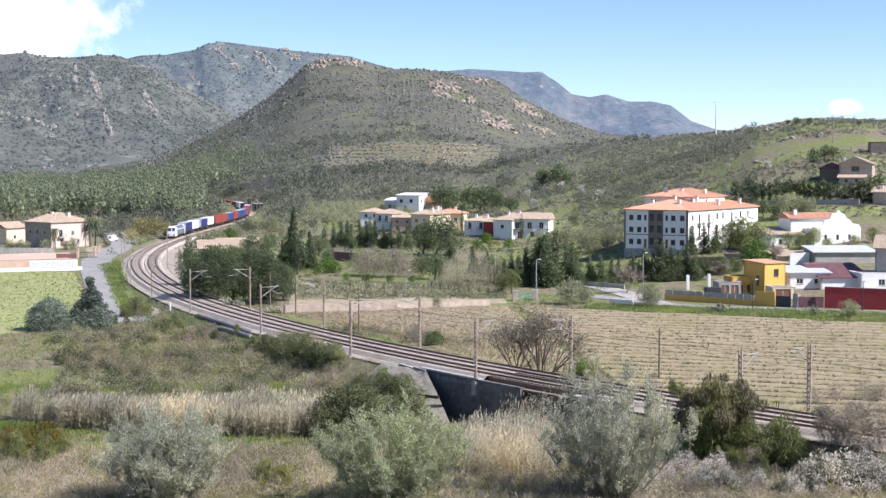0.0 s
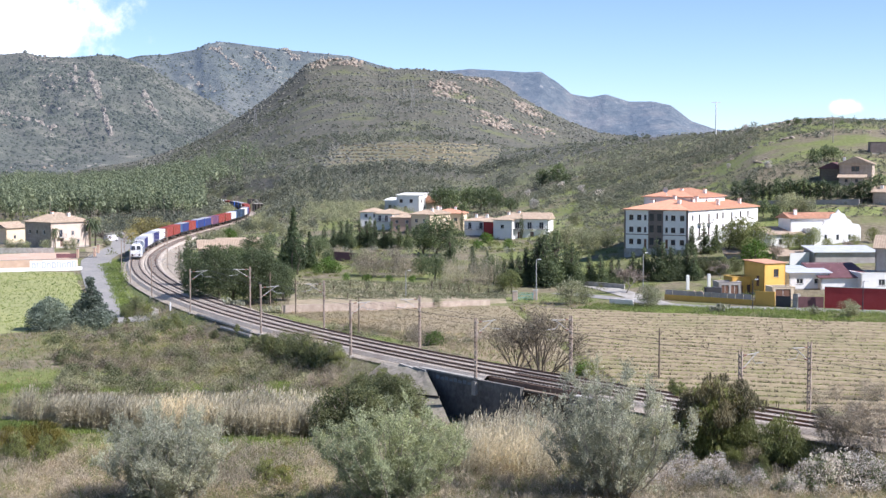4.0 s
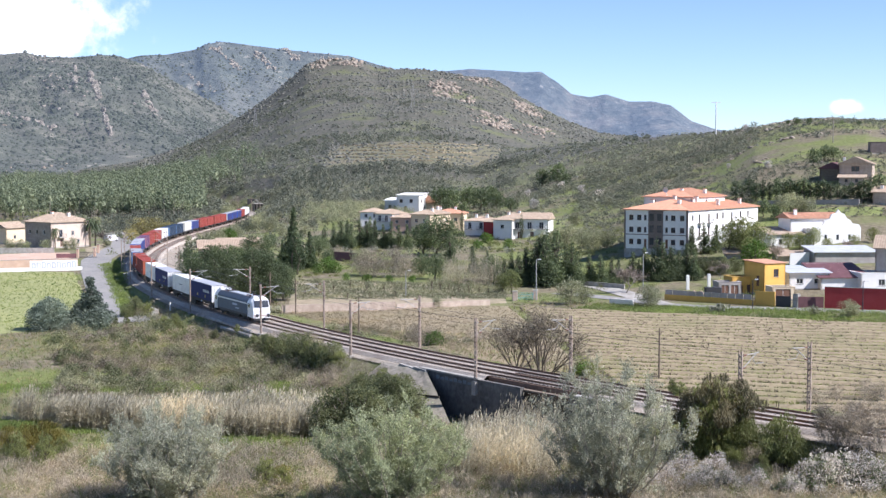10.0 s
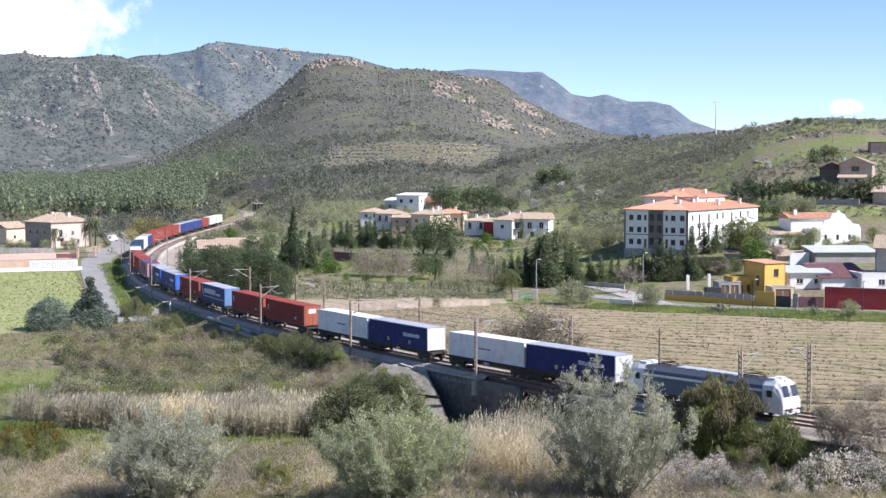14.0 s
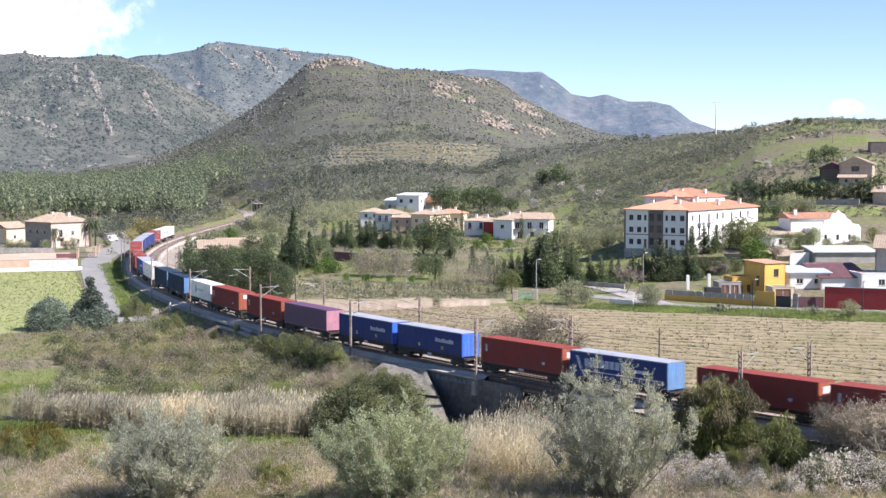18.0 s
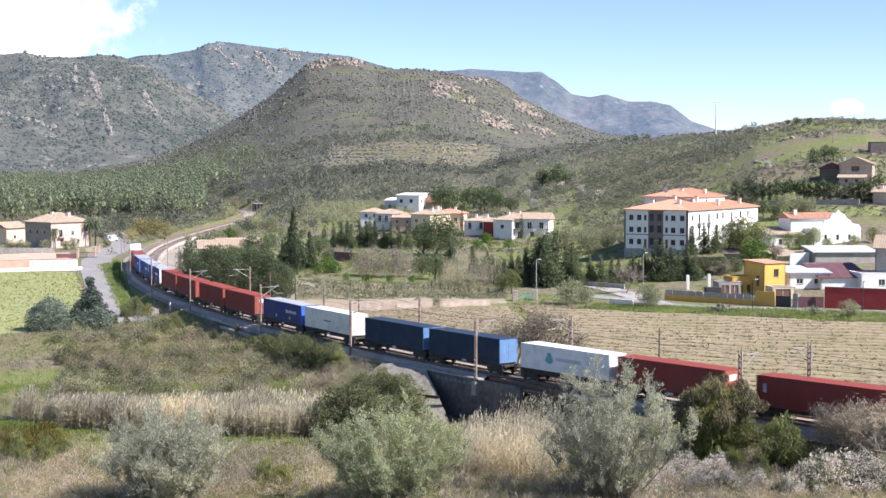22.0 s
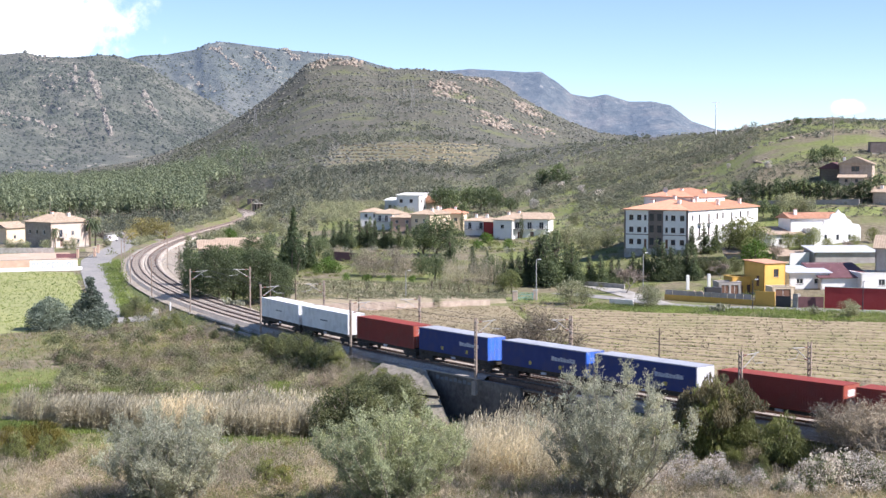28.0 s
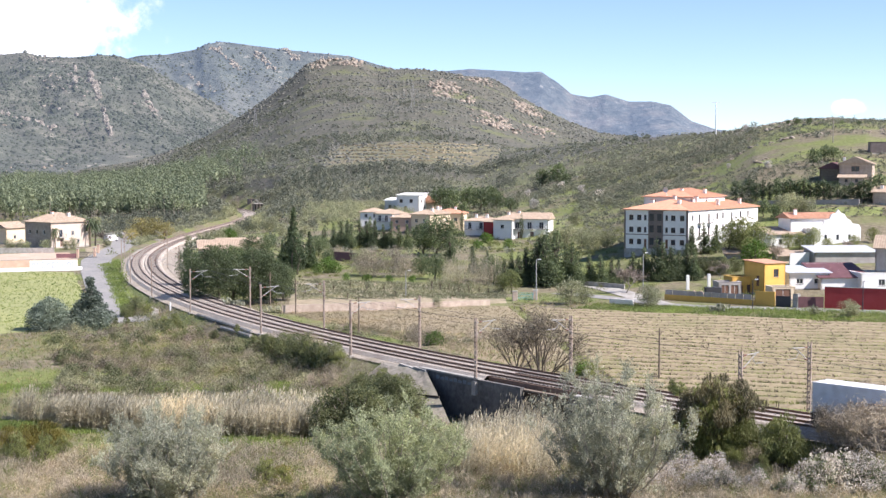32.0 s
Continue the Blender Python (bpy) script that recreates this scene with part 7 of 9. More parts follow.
        for b0, wb, r0, wr, a in ((-4.7, 0.55, 1690, 40, 1.1), (-3.6, 0.6, 1660, 30, 0.9), (0.1, 0.75, 1480, 60, 1.15), (1.0, 0.5, 1420, 50, 1.0), (2.0, 1.3, 1245, 55, 1.1), (3.2, 0.6, 1570, 80, 0.95), (1.6, 0.9, 1640, 50, 0.9), (3.6, 0.8, 1330, 90, 0.7)):
            w = np.maximum(w, a * np.exp(-((b - b0) / wb) ** 2 - ((r - r0) / wr) ** 2))
        return (w > 0.22) & (0.8 * w + 0.55 * wavy(x, y * 0.6, 34, 35, 4) + rng.uniform(-0.5, 0.5, len(x)) > 0.80)
    x, y, rng = strewn(26000, -6.5, 5.5, 1120, 1705, 8, 12, outcrop)
    s = 0.5 + 2.3 * rng.uniform(0, 1, len(x)) ** 3
    stuff("hill_rocks", clump_mesh("hill_rocks", x, y, ground_z(x, y), s, 0.7, rng, ROCK, 0.35), "pale granite outcrops near the hilltop", "rocks")
    x, y, rng = strewn(2200, 11, 18.5, 470, 650, 9, 8, lambda x, y, rng: wavy(x, y * 2, 26, 36, 3) > 0.16)
    stuff("slope_rocks", clump_mesh("slope_rocks", x, y, ground_z(x, y), 0.2 + 0.9 * rng.uniform(0, 1, len(x)) ** 2, 0.5, rng, ROCK, 0.35), "pale rocks on the grassy hill", "rocks")


# ribs of rock: bearing and distance of the top, then of the foot, width in degrees, number of blocks tried
RIBS_NEAR = [(-13.45, 2330, -13.15, 2180, 0.10, 2600), (-13.15, 2180, -12.75, 2010, 0.06, 1500), (-11.45, 2240, -10.9, 2200, 0.16, 300), (-13.95, 2415, -14.0, 2100, 0.05, 350), (-16.7, 2080, -14.9, 2030, 0.12, 1300)]
RIBS_PEAK = [(-8.75, 3250, -8.0, 3215, 0.3, 700), (-7.2, 3260, -6.6, 3230, 0.25, 350), (-6.1, 3298, -5.7, 3285, 0.25, 500), (-9.8, 3150, -8.9, 3070, 0.12, 300)]


def woods():
    """The pine wood at the mountain's foot, and growth and rocks on the mountain."""
    near, peak = (HILL_LEFT, 2500, 1600, 41, 110), (HILL_PEAK, 3300, 2450, 43, 120)

    def bearing(x, y):
        return np.degrees(np.arctan2(x, y))

    def rib(b0, r0, b1, r1, wide):
        """How near a place lies to a rib of rock that runs down from one place to another, by bearing and distance."""
        def near_to(x, y):
            b, r = bearing(x, y), np.hypot(x, y)
            t = np.clip((r - r1) / (r0 - r1), 0, 1)
            out = np.where((r < r1 - 15) | (r > r0 + 15), 0.0, np.exp(-((b - b1 - (b0 - b1) * t - 0.12 * wavy(x, y, 60, 99, 2)) / wide) ** 2))
            return out
        return near_to

    for name, args, b0, b1, n, seed in (("near", near, -18.5, -6.0, 17000, 16), ("peak", peak, -13.0, -1.0, 9000, 116)):
        x, y, rng = strewn(n, b0, b1, args[2] + 60, args[1] + 15, seed, 0, lambda x, y, rng: wavy(x, y * 0.5, 130, 91, 4) + rng.uniform(-0.5, 0.5, len(x)) > -0.05)
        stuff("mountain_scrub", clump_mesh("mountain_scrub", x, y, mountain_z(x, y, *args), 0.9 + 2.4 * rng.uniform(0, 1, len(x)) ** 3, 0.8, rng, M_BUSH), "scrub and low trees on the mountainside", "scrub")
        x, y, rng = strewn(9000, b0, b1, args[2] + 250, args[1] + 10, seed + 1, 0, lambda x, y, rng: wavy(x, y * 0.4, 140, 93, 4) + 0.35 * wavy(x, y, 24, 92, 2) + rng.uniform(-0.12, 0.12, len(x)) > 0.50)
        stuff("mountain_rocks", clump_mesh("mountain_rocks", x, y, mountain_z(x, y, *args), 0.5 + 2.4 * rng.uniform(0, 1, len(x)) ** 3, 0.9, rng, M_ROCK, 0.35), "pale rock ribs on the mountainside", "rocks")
    for name, args, rows, seed in (("near", near, RIBS_NEAR, 23), ("peak", peak, RIBS_PEAK, 24)):
        for k, (b0, r0, b1, r1, wide, n) in enumerate(rows):
            way = rib(b0, r0, b1, r1, wide)
            x, y, rng = strewn(n, min(b0, b1) - 0.5, max(b0, b1) + 0.5, r1 - 20, r0 + 20, seed + 40 + k, 0, lambda x, y, rng: way(x, y) * (1 + 0.9 * wavy(x, y, 30, 98, 3)) + rng.uniform(-0.2, 0.2, len(x)) > 0.66)
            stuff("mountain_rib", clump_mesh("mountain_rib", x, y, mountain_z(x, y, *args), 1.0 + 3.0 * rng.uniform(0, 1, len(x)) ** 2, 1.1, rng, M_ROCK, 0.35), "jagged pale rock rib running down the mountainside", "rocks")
    spur = (HILL_SPUR, 2100, 1500, 61, 100)
    x, y, rng = strewn(9000, -18.5, -7.5, 1510, 2120, 19, 0, lambda x, y, rng: wavy(x, y * 0.5, 120, 95, 4) + rng.uniform(-0.5, 0.5, len(x)) > -0.1)
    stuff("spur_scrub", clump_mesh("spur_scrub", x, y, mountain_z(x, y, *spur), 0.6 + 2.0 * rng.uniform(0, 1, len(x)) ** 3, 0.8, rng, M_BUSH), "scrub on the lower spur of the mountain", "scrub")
    x, y, rng = strewn(1500, -18.5, -7.5, 1600, 2110, 20, 0, lambda x, y, rng: wavy(x, y * 0.5, 110, 96, 4) + rng.uniform(-0.2, 0.2, len(x)) > 0.3)
    stuff("spur_rocks", clump_mesh("spur_rocks", x, y, mountain_z(x, y, *spur), 0.5 + 1.6 * rng.uniform(0, 1, len(x)) ** 3, 0.8, rng, ROCK, 0.35), "pale rocks on the lower spur", "rocks")
    x, y, rng = strewn(2500, -18.5, -7.0, 620, 1120, 15, 14, lambda x, y, rng: (wavy(x, y, 45, 94, 3) > -0.45) & (np.degrees(np.arctan2(x, y)) + rng.normal(size=len(x)) * 1.3 < -9.0) & ((np.degrees(np.arctan2(x, y)) < -9.2) | (np.hypot(x, y) > 815)))
    n = len(x)
    z, h = ground_z(x, y), rng.uniform(7.5, 15, n)
    per = 160
    g = np.repeat(np.arange(n), per)
    t = rng.uniform(0.3, 1, n * per)
    a = rng.uniform(0, 6.283, n * per)
    r = np.sqrt(rng.uniform(0.2, 1, n * per)) * 0.22 * h[g] * np.sqrt(np.clip(1 - ((t - 0.55) / 0.47) ** 2, 0.03, 1))
    p = np.stack([x[g] + r * np.cos(a), y[g] + r * np.sin(a), z[g] + t * h[g]], 1)
    stuff("pine_wood", quad_mesh("pine_wood", quads(p, 0.95, 0.42, rng), L_WOOD), "dense dark green pine wood", "wood")
    lobe = np.tile(np.array([0.46, 0.66, 0.84]), n)
    k = np.repeat(np.arange(n), 3)
    off = rng.normal(size=(3 * n, 2)) * 0.05 * h[k][:, None]
    sz = h[k] * np.tile(np.array([0.085, 0.075, 0.05]), n) * rng.uniform(0.8, 1.15, 3 * n)
    stuff("pine_crowns", clump_mesh("pine_crowns", x[k] + off[:, 0], y[k] + off[:, 1], z[k] + lobe * h[k] - sz * 0.35, sz, 1.0, rng, L_WOOD, 0.3), "rounded inner crowns of the pine wood", "wood")
    trunks = Shape()
    for i in range(0, n, 2):
        trunks.bar((x[i], y[i], z[i] - 0.3), (x[i], y[i], z[i] + h[i] * 0.7), 0.2, 0.1, 4)
    stuff("pine_trunks", trunks.mesh("pine_trunks", GREYBARK), "slender greyish pine trunks of the wood", "wood")


def lineside_growth():
    """Bushes along the far stretch of the railway."""
    rng = np.random.default_rng(18)
    s = rng.uniform(235, 640, 2600)
    r = np.where(rng.uniform(0, 1, 2600) < 0.5, rng.uniform(6.5, 42, 2600), -rng.uniform(10.5, 42, 2600))
    x, y, _ = on_line(s, r)
    ok = ~inside(x, y, KEEP_CLEAR[1]) & ~inside(x, y, GROVE) & ~((r < -12.5) & (s < 440)) & ~((r > 0) & (s < 345))
    x, y, r = x[ok], y[ok], r[ok]
    low = r > 0
    leafy("lineside_bushes", x[low], y[low], rng, 1.5, 2.6, 30, (0.7, 0.38), L_HILL, "low bushes along the railway", "scrub")
    s = rng.uniform(300, 590, 520)
    r = np.where(rng.uniform(0, 1, 520) < 0.5, rng.uniform(4.6, 9.5, 520), -rng.uniform(9.0, 14, 520))
    vx, vy, _ = on_line(s, r)
    leafy("verge_bushes", vx, vy, rng, 1.6, 2.8, 60, (0.5, 0.22), L_OLIVE, "pale grey-green bushes beside the railway bend", "scrub")
    leafy("lineside_trees", x[~low], y[~low], rng, 2.2, 3.2, 34, (0.8, 0.42), L_HILL, "bushes and small trees behind the railway", "scrub")


hills()
woods()
lineside_growth()


def valley_trees():
    pine = tree("pine_tree", "broad dark green pine with a dense crown", "tree", 10, 9, "round", L_PINE, base=0.06, clumps=40, size=0.2, leaves=10000, leaf=(0.34, 0.13), seed=21, group="pines")
    plant(pine, 10, [(-43.8, 262.2, 8.9), (-39.8, 258.1, 10.8), (-38, 266.7, 11.1), (-34.4, 264.9, 10.7), (-31.6, 266.7, 9.9), (-29.5, 270.9, 7.1), (-49.1, 286.3, 8.0), (-47.4, 297.8, 9.2), (-44.4, 303.2, 8.9), (-40.3, 303.6, 8.5), (-35.1, 284.4, 9.2)], 1)
    fir = tree("tall_fir", "tall ragged dark green fir tree", "tree", 13, 5.4, "cone", L_CYPRESS, base=0.05, clumps=70, size=0.26, leaves=9000, leaf=(0.42, 0.18), seed=22, group="firs")
    plant(fir, 13, [(-34.1, 334.1, 15.2), (-31.2, 342.1, 9.2), (-39.2, 357.5, 6.6)], 2, (1.2, 1.4))
    cyp = tree("cypress", "narrow upright dark green cypress tree", "tree", 9, 2.0, "column", L_CYPRESS, base=0.03, clumps=20, size=0.42, leaves=1300, leaf=(0.32, 0.14), seed=23, group="cypresses", limbs=0)
    plant(cyp, 9, [(-33.9, 328.5, 10.7), (-32.7, 328.1, 8.9), (23.3, 434.5, 8.0), (6.1, 468.6, 6.9), (14.4, 308.7, 6.2), (16, 309.1, 7.2), (17.5, 306.7, 8.5), (18.9, 305.6, 9.4), (21.4, 301.2, 13.0), (44.4, 303.9, 9.6), (43.4, 305.3, 5.9), (40.8, 304.9, 5.2), (47.8, 303.2, 7.5), (49.8, 304.9, 6.1), (74.3, 329.6, 4.3), (95.5, 400.2, 5.9), (-62.2, 355.1, 6.0), (-62.6, 347.9, 4.8)], 3, (0.8, 1.3))
    hedge = tree("conifer", "bushy dark green conifer of a hedge", "tree", 8, 5.5, "cone", L_DARK, base=0.0, clumps=46, size=0.24, leaves=3400, leaf=(0.34, 0.16), seed=24, group="conifers")
    plant(hedge, 8, [(20, 302.5, 10.7), (23.4, 301.2, 12.1), (25.5, 302.5, 9.1), (27.7, 301.5, 7.7), (30.1, 301.9, 6.8), (32.3, 300.5, 7.0), (34.7, 301.5, 6.3), (46, 303.6, 6.6), (58.8, 345.6, 7.5), (61.6, 346, 8.0), (64.6, 346, 7.2), (-33.8, 419.1, 7.1), (-31.7, 423.8, 7.5), (-29, 420, 8.4), (-26.1, 417.7, 7.7), (-23.9, 418.6, 8.7), (-21.7, 419.6, 7.8), (-19.3, 416.3, 8.7), (-17, 415.8, 7.4), (-14.7, 415.3, 8.3), (-12.4, 412.5, 7.3), (-10.1, 409.3, 7.6), (-21, 422.9, 9.1), (-27.8, 426.2, 8.2), (20.9, 298.8, 11.5), (39.8, 306.3, 6.9), (42, 305.6, 7.6), (45.5, 303.6, 8.9), (47.1, 303.2, 7.7), (49, 304.3, 6.8), (50.9, 304.9, 8.0), (52.1, 303.6, 6.6), (36.6, 304.9, 5.9), (14.3, 304.9, 7.1), (12.8, 302.9, 5.9), (11.2, 301.5, 4.7), (19.3, 301.5, 9.8), (26.4, 300.2, 9.7), (17.1, 302.9, 8.2), (15.7, 299.5, 6.5), (1.6, 355.1, 8.8), (6.6, 330.4, 6.6), (9.9, 327.8, 5.8)], 4)
    oak = tree("evergreen_oak", "round dark green evergreen oak tree", "tree", 7, 7.5, "round", L_DARK, base=0.12, clumps=18, size=0.3, leaves=3200, leaf=(0.32, 0.18), seed=25, group="oaks")
    plant(oak, 7, [(-2.1, 387.3, 11.5), (-4.8, 388.6, 9.0), (2.1, 386.8, 9.6), (-1.7, 314.4, 6.1), (-4.8, 321.2, 5.5), (10.3, 310.1, 6.0), (-52, 391.7, 5.7), (-47.5, 392.1, 6.1), (-32.6, 385.5, 6.2), (-28, 355.5, 4.1)], 5)
    olive = tree("olive_tree", "rounded grey-green olive tree among scrub", "tree", 5, 5.5, "round", L_OLIVE, GREYBARK, base=0.0, clumps=22, size=0.27, leaves=2600, leaf=(0.3, 0.12), seed=26, group="olives")
    plant(olive, 5, [(-78.6, 451, 2.8), (-76.7, 460.2, 2.8), (-75.7, 480.9, 2.8), (-74.7, 501.9, 2.7), (-73.7, 521, 2.8), (-73.4, 540.7, 2.9), (-101.2, 542.5, 2.9), (-98.2, 546.8, 3.4), (-96.5, 561.2, 3.5), (-97.6, 594.4, 3.9), (-95.1, 610.7, 4.0), (-94.1, 632.5, 4.4), (-112.8, 791.5, 4.9), (-69.1, 563.7, 4.1), (-61.8, 534.7, 3.7), (-69.9, 546.2, 2.9), (-72.3, 601.8, 3.7), (-62.6, 556.2, 3.6), (-55.5, 535.3, 3.5), (-50.1, 522.1, 3.2), (-43.9, 508.8, 3.3), (-40.1, 510.5, 3.1), (-34.4, 499.1, 3.3), (-52.3, 556.8, 2.6), (-44.7, 541.9, 2.5), (-38, 535.3, 2.5), (-65, 594.4, 2.7), (-57.9, 591.8, 2.5), (-50.7, 587.8, 2.5), (-33.9, 536.5, 2.5), (-109.5, 563.7, 3.7), (-114.7, 570.1, 3.5), (-117, 558.1, 3.0), (-120.8, 550.6, 3.4), (-115, 515.1, 2.6), (-125.1, 546.2, 3.4), (-132.7, 562.5, 3.5), (-147.5, 601.8, 3.2), (-165.2, 645.4, 3.0), (-183.7, 624, 3.1), (-181.7, 651.3, 3.0), (-19.7, 354.3, 4.7), (23.1, 264, 5.3), (25.3, 266.1, 3.9), (36.3, 259.8, 4.8), (38, 262.5, 3.5), (62.4, 245.9, 2.1), (67.4, 242.6, 3.4), (68.8, 243.1, 2.4), (90.5, 381.2, 7.3), (93, 379.5, 6.1), (90.1, 392.6, 4.5), (-0.9, 258.7, 2.6), (-65.6, 467.5, 5.0), (-64.7, 509.9, 6.7), (-58.3, 497.4, 6.5), (-69.9, 460.2, 3.9), (-73.7, 456.1, 3.5), (-51.9, 473.9, 5.5), (-43.9, 467, 4.7), (-123, 415, 3.6), (-120.2, 417, 3.2), (-117.6, 414, 2.7), (-111.9, 413, 3.4), (-107.2, 416, 3.0), (-104.6, 414, 4.0), (-97.5, 424, 3.0), (30.8, 397.5, 6.1), (33.8, 396.6, 6.7), (37, 389.5, 6.0), (38.8, 378.2, 6.7), (42.5, 378.6, 5.3), (40.9, 449.4, 5.2), (26.8, 394.8, 5.5)], 6)
    fresh = tree("fresh_green_shrub", "bright fresh green leafy garden shrub", "shrub", 3, 4, "dome", L_GREEN, base=0.02, clumps=14, size=0.34, leaves=900, leaf=(0.3, 0.18), seed=27, group="green shrubs", stems=3)
    plant(fresh, 3, [(-26.5, 333.3, 3.9), (-24.5, 330.4, 3.1), (-28.3, 327.4, 2.8), (-20.7, 312.2, 1.9), (-16, 309.4, 1.9), (-11.2, 308.1, 1.8), (-6.4, 308.4, 1.7), (-1.2, 212.1, 2.5), (17.6, 184.8, 2.0), (-67.7, 463.3, 4.3), (68.7, 321.2, 6.2), (12.6, 429.6, 3.6), (18.4, 410.2, 3.2), (9.6, 409.7, 2.8)], 7)
    moss = tree("yellow_green_tree", "light yellowish-green leafy tree", "tree", 7, 7, "round", L_MOSS, base=0.1, clumps=16, size=0.3, leaves=2800, leaf=(0.32, 0.17), seed=28, group="leafy trees")
    plant(moss, 7, [(65.4, 334.9, 8.5), (68.2, 334.5, 9.8), (70.9, 331.5, 8.4), (68.7, 327, 5.6), (13.3, 284, 5.0), (11.7, 286.3, 4.0), (85.2, 336.7, 5.2), (81.9, 336.4, 4.4), (79, 335.2, 4.7), (87, 331.1, 3.3), (93.4, 333.3, 3.3), (99.6, 339.4, 3.9)], 8)
    ochre = tree("ochre_tree", "tree with ochre-brown spring leaves", "tree", 7, 8, "round", L_OCHRE, base=0.12, clumps=15, size=0.3, leaves=1300, leaf=(0.42, 0.24), seed=29, group="ochre trees")
    plant(ochre, 7, [(-95.4, 463.3, 7.5), (-93.1, 471.2, 7.3), (-89.1, 469.6, 6.2), (-95.8, 449.9, 4.5)], 9)
    spruce = tree("blue_spruce", "broad bluish-green conifer in the meadow", "tree", 7.5, 7, "cone", L_SPRUCE, base=0.0, clumps=90, size=0.2, leaves=16000, leaf=(0.34, 0.13), seed=30, group="meadow conifers")
    plant(spruce, 7.5, [(-55.6, 230.3, 8.4)], 10, (1.28, 1.3))
    wide = tree("blue_spruce", "broad rounded bluish-green conifer in the meadow", "tree", 5.6, 7.4, "dome", L_SPRUCE, base=0.0, clumps=80, size=0.2, leaves=14000, leaf=(0.34, 0.13), seed=130, group="meadow conifers")
    plant(wide, 5.6, [(-61.4, 227.7, 5.6)], 10, (1.04, 1.05))
    palm = thing("palm_tree", "short palm with drooping fronds by the house", "tree", group="palms")
    tr = Shape()
    for k in range(6):
        tr.bar((0, 0, 0.75 * k - 0.2), (0.02 * k, 0, 0.75 * k + 0.6), 0.3 - 0.01 * k, 0.26 - 0.01 * k, 8)
    part("trunk", tr, BARK, palm)
    for k in range(30):
        a = k * 2.399
        fr = Shape()
        pts = [Vector((math.cos(a) * r, math.sin(a) * r, 4.6 + (1.1 - 0.5 * (k % 3)) * math.sin(r * 1.15) - (0.12 + 0.14 * (k % 3)) * r * r)) for r in (0.1, 0.6, 1.2, 1.8, 2.2)]
        sd = Vector((-math.sin(a), math.cos(a), 0))
        for p0, p1, w0, w1 in zip(pts, pts[1:], (0.05, 0.22, 0.24, 0.18), (0.22, 0.24, 0.18, 0.03)):
            fr.add([p0 - sd * w0, p0 + Vector((0, 0, 0.12)), p1 + Vector((0, 0, 0.12)), p1 - sd * w1, p0 + sd * w0, p1 + sd * w1], [(0, 1, 2, 3), (1, 4, 5, 2)])
        part("frond", fr, L_DARK, palm)
    plant(palm, 5.6, [(-103.2, 428.6, 8.3), (-102.2, 430.6, 7.6), (-111.1, 419.6, 5.8)], 11, (0.55, 0.7))
    winter = bare_tree("bare_tree", "leafless spreading tree beside the field", 5.8, 0.34, 31, BARK, 5, 8, "bare trees", 0.009, 1500, L_DULLSCRUB, 0.55)
    plant(winter, 5.8, [(12.3, 181.3, 11.6), (9.6, 188.8, 8.2)], 12, (1.15, 1.25))
    pale = bare_tree("pale_bare_tree", "pale leafless tree beside a road", 6, 0.4, 32, GREYBARK, 5, 1, "street trees", 0.02, 1400, L_MAUVE)
    plant(pale, 6, [(35.4, 284.7, 7.3), (57.8, 302.9, 5.1), (76.5, 291.8, 4.5), (77.6, 289.5, 4.0), (72.1, 318.6, 6.2), (-99.9, 430.1, 6.0), (-120.8, 432.5, 5.0), (90.1, 325.9, 4.5)], 13)
    mauve = tree("mauve_shrub", "leafless mauve-brown thicket of fine twigs", "shrub", 3, 4, "dome", L_TWIG, GREYBARK, base=0.02, clumps=16, size=0.32, leaves=1900, leaf=(0.4, 0.028), trunk=0.01, seed=33, group="bare thickets", stems=5, limbs=6)
    plant(mauve, 3, [(-18, 324.4, 5.4), (-14.8, 321.5, 7.0), (-10.3, 318.6, 7.4), (-7.3, 321.5, 5.8), (-4.1, 215.5, 3.0), (-2, 219.4, 2.2), (5.5, 216, 2.5), (4.3, 219.6, 2.0), (-12, 370.6, 3.7), (-113.8, 650.5, 6.5), (44.8, 165.7, 2.6), (47.9, 165.5, 3.0), (42, 163.7, 2.2), (49.5, 164.2, 2.8), (-27.7, 389.5, 3.3)], 14)
    almond = tree("blossoming_tree", "small tree in pale blossom", "tree", 4, 4, "round", L_BLOSSOM, BARK, base=0.15, clumps=14, size=0.3, leaves=900, leaf=(0.26, 0.2), seed=34, group="blossoming trees")
    plant(almond, 4, [(32.2, 519.2, 4.4), (51, 538.3, 4.1), (46.4, 571.4, 4.0), (54.9, 516.9, 3.6), (102.1, 460.7, 3.2), (123.9, 601.8, 3.2), (-142.9, 865.3, 4.0), (97, 498.6, 2.3), (33.3, 572.7, 3.5)], 15)
    row = tree("hill_cypress", "dark green conifer of a windbreak row", "tree", 8, 3.2, "column", L_CYPRESS, base=0.03, clumps=18, size=0.4, leaves=750, leaf=(0.5, 0.24), seed=35, group="windbreak")
    plant(row, 8, [(x, y, h * 1.0) for x, y, h in [(84.7, 424.8, 6.5), (85.6, 419.6, 5.5), (86.9, 416.3, 7.1), (87.8, 411.6, 6.0), (89.1, 408.8, 7.2), (90.6, 407, 6.3), (92.3, 406.1, 7.5), (93.3, 402.4, 6.5), (95.1, 402, 7.1), (96.3, 399.3, 6.2), (97.9, 398.4, 7.4), (99.4, 397, 6.1), (100.8, 395.2, 6.7), (102.5, 394.8, 7.0), (103.7, 392.6, 6.1), (104.9, 390.3, 6.6), (106.5, 389.5, 5.7), (108.2, 389, 6.6), (109.7, 388.2, 6.0), (111.3, 387.3, 7.2), (113.3, 388.2, 7.8), (115.8, 389.5, 8.4)]], 16, (0.7, 1.7))
